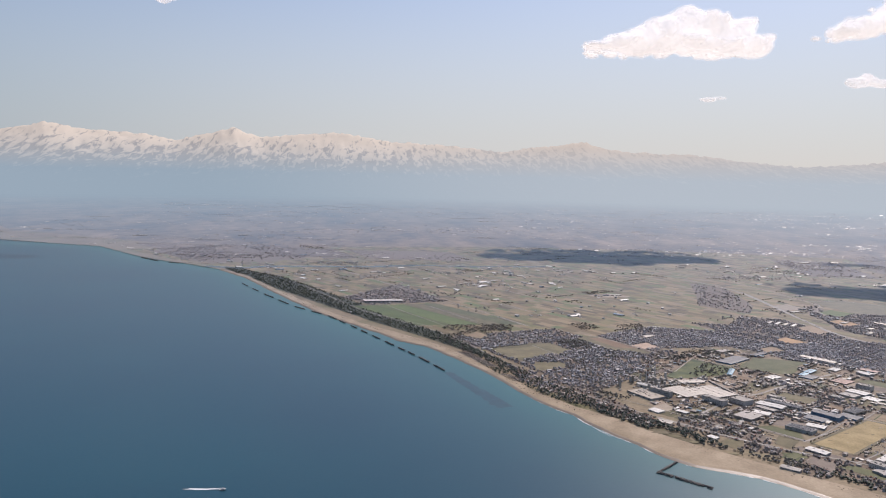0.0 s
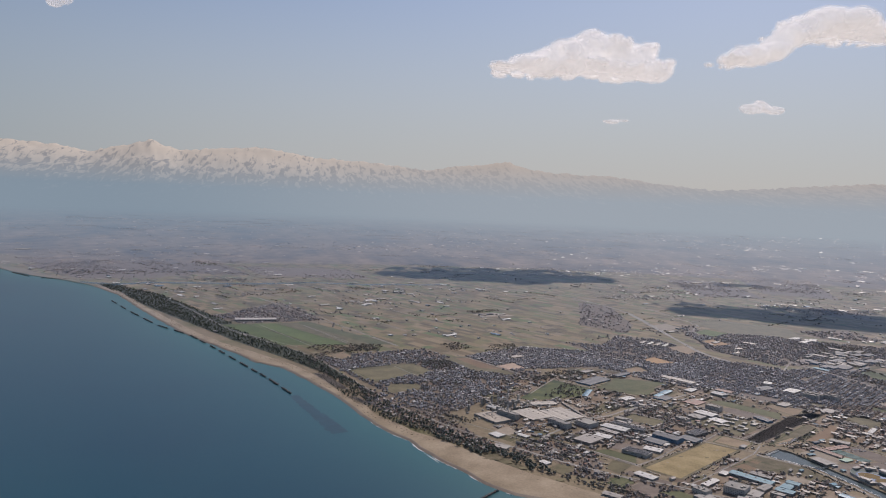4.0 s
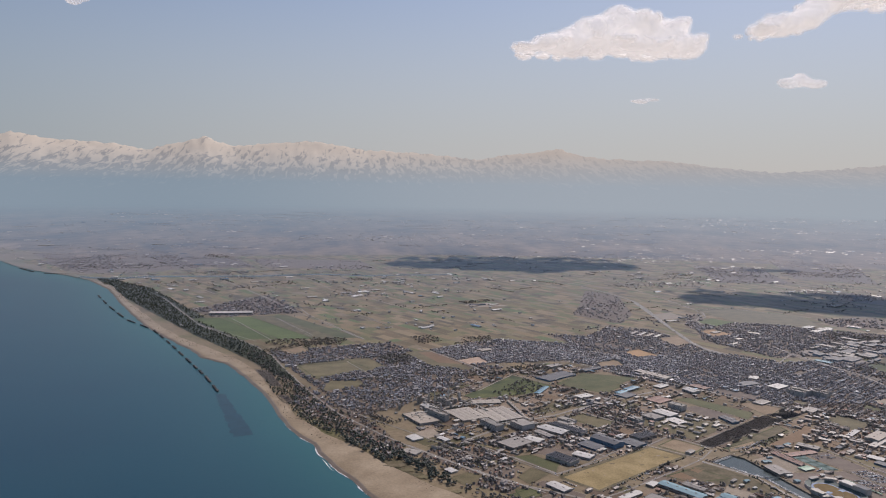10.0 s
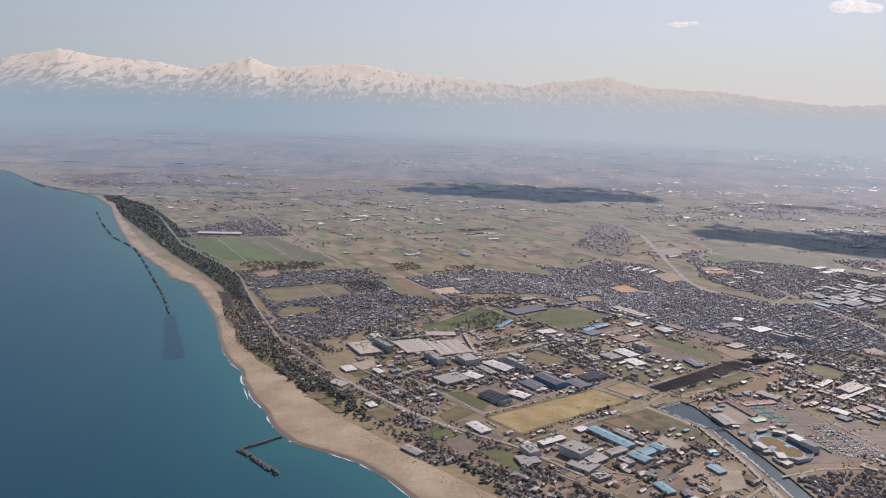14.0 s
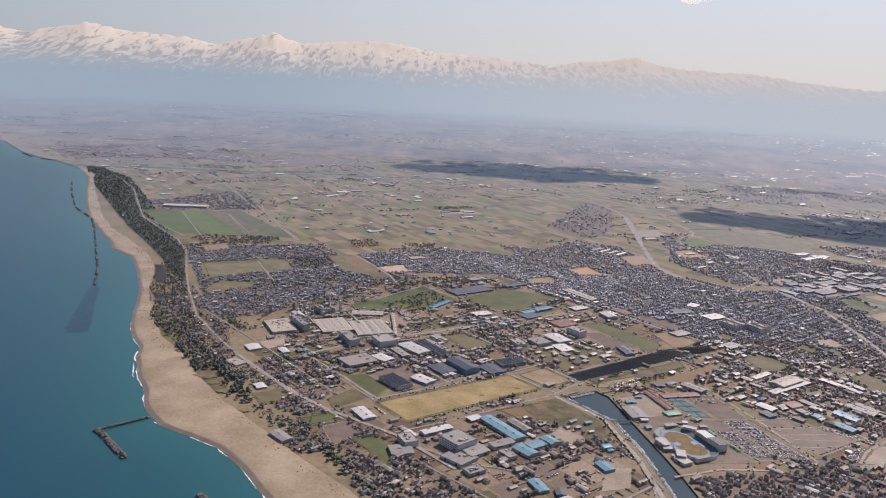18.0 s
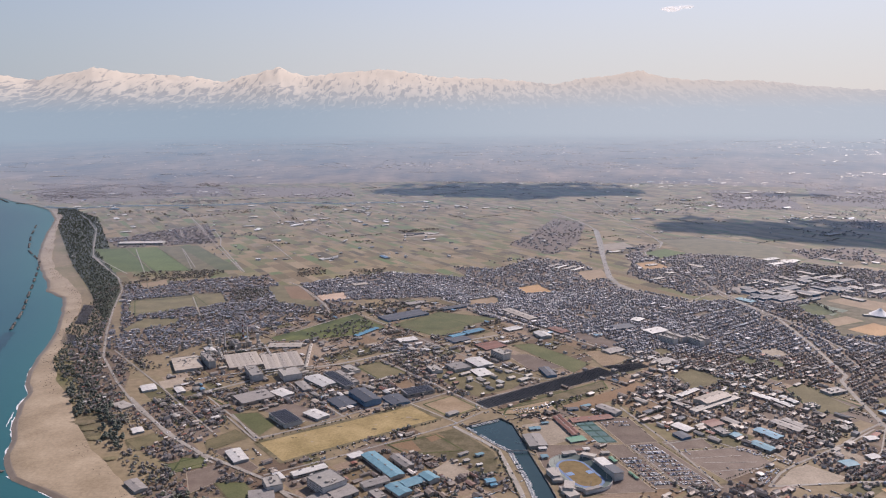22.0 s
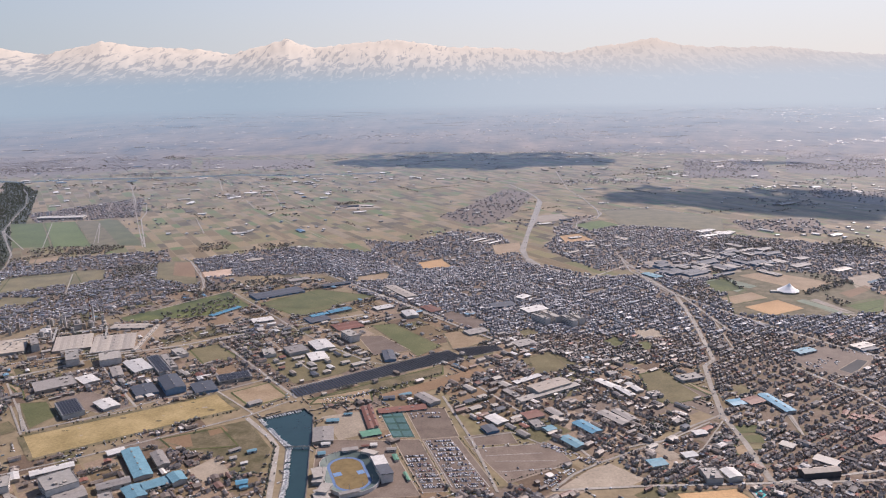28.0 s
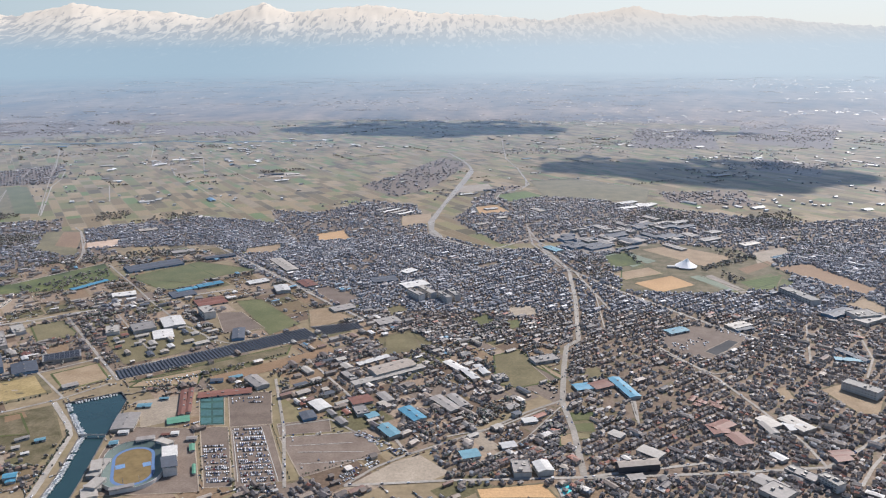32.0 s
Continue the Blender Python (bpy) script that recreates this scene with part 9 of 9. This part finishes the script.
sheet("pond", [(175.2, 254.2), (183.5, 259.8), (186.2, 254.4), (177.7, 249.0)], 0.075, paint("pond_water", (0.05, 0.09, 0.11), 0.2, wear=0.2), "grey-blue pond by the sports grounds", "water")

# ---- landmarks ----
TENT = thing("tent_pavilion", Matrix.Translation((148.6, 243.5, 0)), "white pointed tent-roofed pavilion", "pavilion")
bm = bmesh.new()
n = 16
apex = bm.verts.new((0.3, 0, 2.6))
rings = []
for rr, z in ((1.0, 1.65), (2.0, 1.0), (3.0, 0.45)):
    rings.append([bm.verts.new((rr * math.cos(6.2832 * k / n) * (1 + .025 * (-1) ** k), rr * math.sin(6.2832 * k / n) * (1 + .025 * (-1) ** k), z)) for k in range(n)])
for k in range(n):
    bm.faces.new((apex, rings[0][k], rings[0][(k + 1) % n]))
    for a, b in zip(rings, rings[1:]):
        bm.faces.new((a[k], b[k], b[(k + 1) % n], a[(k + 1) % n]))
part("tent_roof", bm, paint("tent_fabric", (0.78, 0.78, 0.76), 0.6, wear=0.1), TENT)
bm = bmesh.new()
bmesh.ops.create_cone(bm, segments=16, radius1=2.6, radius2=2.6, depth=0.45, matrix=Matrix.Translation((0, 0, 0.225)))
part("wall", bm, WALLS["pale"], TENT)
bm = bmesh.new()
box(bm, -3.4, -0.3, 0, 3.2, 1.2, 0.5)
part("annex", bm, WALLS["pale"], TENT)
POOL = thing("swimming_pool", Matrix.Translation((102.9, 131.7, 0)) @ Matrix.Rotation(radians(8), 4, "Z"), "turquoise open-air swimming pool with a pale deck", "pool")
bm = bmesh.new()
box(bm, 0, 0, 0, 2.2, 3.2, 0.09)
part("deck", bm, ROOF["light"], POOL)
bm = bmesh.new()
box(bm, 0, -0.1, 0.09, 1.3, 2.3, 0.012)
part("water", bm, paint("pool_water", (0.10, 0.50, 0.50), 0.12, wear=0.1), POOL, "turquoise pool water")


def chimney(x, y, high, red):
    ob = thing("factory_chimney", Matrix.Translation((x, y, 0)), "tall slender red and white factory chimney" if red else "slender grey factory chimney", "chimney")
    n = 8
    for k in range(n):
        bm = bmesh.new()
        r0, r1 = 0.3 - 0.15 * k / n, 0.3 - 0.15 * (k + 1) / n
        bmesh.ops.create_cone(bm, segments=14, radius1=r0, radius2=r1, depth=high / n, cap_ends=True, matrix=Matrix.Translation((0, 0, (k + .5) * high / n)))
        part("segment", bm, (ROOF["red"] if k % 2 else ROOF["white"]) if red else WALLS["concrete"], ob)


chimney(-41.0, 217.0, 6.0, True)
chimney(-39.2, 215.0, 4.5, False)
chimney(-44.0, 210.0, 4.0, False)
for k in range(9):
    r3 = random.Random(k)
    ob = thing("storage_tank", Matrix.Translation((-44 + r3.uniform(-7, 9), 206 + r3.uniform(-6, 8), 0)), "pale cylindrical storage tank at the factory", "tank", "factory tanks")
    bm = bmesh.new()
    h = r3.uniform(.9, 2.2)
    bmesh.ops.create_cone(bm, segments=16, radius1=.55, radius2=.55, depth=h, cap_ends=True, matrix=Matrix.Translation((0, 0, h / 2)))
    part("shell", bm, WALLS["pale"], ob)
    bm = bmesh.new()
    bmesh.ops.create_cone(bm, segments=16, radius1=.57, radius2=.12, depth=.16, cap_ends=True, matrix=Matrix.Translation((0, 0, h + .08)))
    part("lid", bm, ROOF["light"], ob)
# process towers, pipe bridges and small plant houses between the factory halls
r4 = random.Random(44)
for k in range(16):
    x, y, h = -41 + r4.gauss(0, 4.5), 208 + r4.gauss(0, 4.5), r4.uniform(1.2, 3.2)
    if not free(x, y):
        continue
    ob = thing("process_tower", Matrix.Translation((x, y, 0)) @ Matrix.Rotation(radians(r4.choice((26, 116))), 4, "Z"), "pale steel process tower with platforms", "tower", "factory towers")
    bm = bmesh.new()
    w = r4.uniform(.35, .8)
    box(bm, 0, 0, 0, w, w * r4.uniform(.6, 1), h)
    part("casing", bm, WALLS[r4.choice(("pale", "concrete", "warm"))], ob)
    for f in (0.35, 0.68, 0.97):
        bm = bmesh.new()
        box(bm, 0, 0, h * f, w + 0.2, w + 0.16, 0.05)
        part("platform", bm, ROOF["grey"], ob)
for k, (x, y, long, turn) in enumerate(((-36, 206, 14, 20), (-43, 203, 12, -66), (-31, 205, 10, -66), (-30, 188.5, 16, 24), (-22, 190, 12, 24), (-47, 200, 8, 24))):
    ob = thing("pipe_bridge", Matrix.Translation((x, y, 0)) @ Matrix.Rotation(radians(turn), 4, "Z"), "pale steel pipe bridge on trestles", "pipes", "factory pipe bridges")
    for e in (-.18, 0, .18):
        bm = bmesh.new()
        box(bm, 0, e, 0.62, long, 0.11, 0.11)
        part("pipe", bm, WALLS["pale"], ob)
    for n in range(int(long / 2) + 1):
        bm = bmesh.new()
        box(bm, -long / 2 + 2 * n, 0, 0, 0.09, 0.5, 0.62)
        part("trestle", bm, ROOF["grey"], ob)
for k in range(60):
    x, y = -36 + r4.gauss(0, 10), 203 + r4.gauss(0, 7)
    if free(x, y):
        ob = thing("plant_house", Matrix.Translation((x, y, 0)) @ Matrix.Rotation(radians(r4.choice((24, 114))), 4, "Z"), "small flat-roofed plant house at the factory", "building", "factory plant houses")
        w, d, h = r4.uniform(.5, 1.6), r4.uniform(.4, .9), r4.uniform(.3, .8)
        bm = bmesh.new()
        box(bm, 0, 0, 0, w, d, h)
        part("wall", bm, WALLS[r4.choice(("pale", "concrete", "warm"))], ob)
        bm = bmesh.new()
        box(bm, 0, 0, h, w + 0.06, d + 0.06, 0.05)
        part("roof", bm, ROOF[r4.choice(("light", "white", "beige", "concrete"))], ob)
# footbridge over the canal
BRIDGE = thing("footbridge", Matrix.Translation((30.9, 145.3, 0)) @ Matrix.Rotation(radians(3), 4, "Z"), "narrow pale footbridge over the canal", "bridge")
bm = bmesh.new()
box(bm, 0, 0, 0.1, 4.2, 0.22, 0.07)
part("deck", bm, WALLS["concrete"], BRIDGE)
for e in (-1, 1):
    bm = bmesh.new()
    box(bm, 0, e * 0.1, 0.17, 4.2, 0.02, 0.1)
    part("railing", bm, WALLS["pale"], BRIDGE)
for e in (-0.9, 0.9):
    bm = bmesh.new()
    box(bm, e, 0, -0.5, 0.14, 0.18, 0.62)
    part("pier", bm, WALLS["concrete"], BRIDGE)
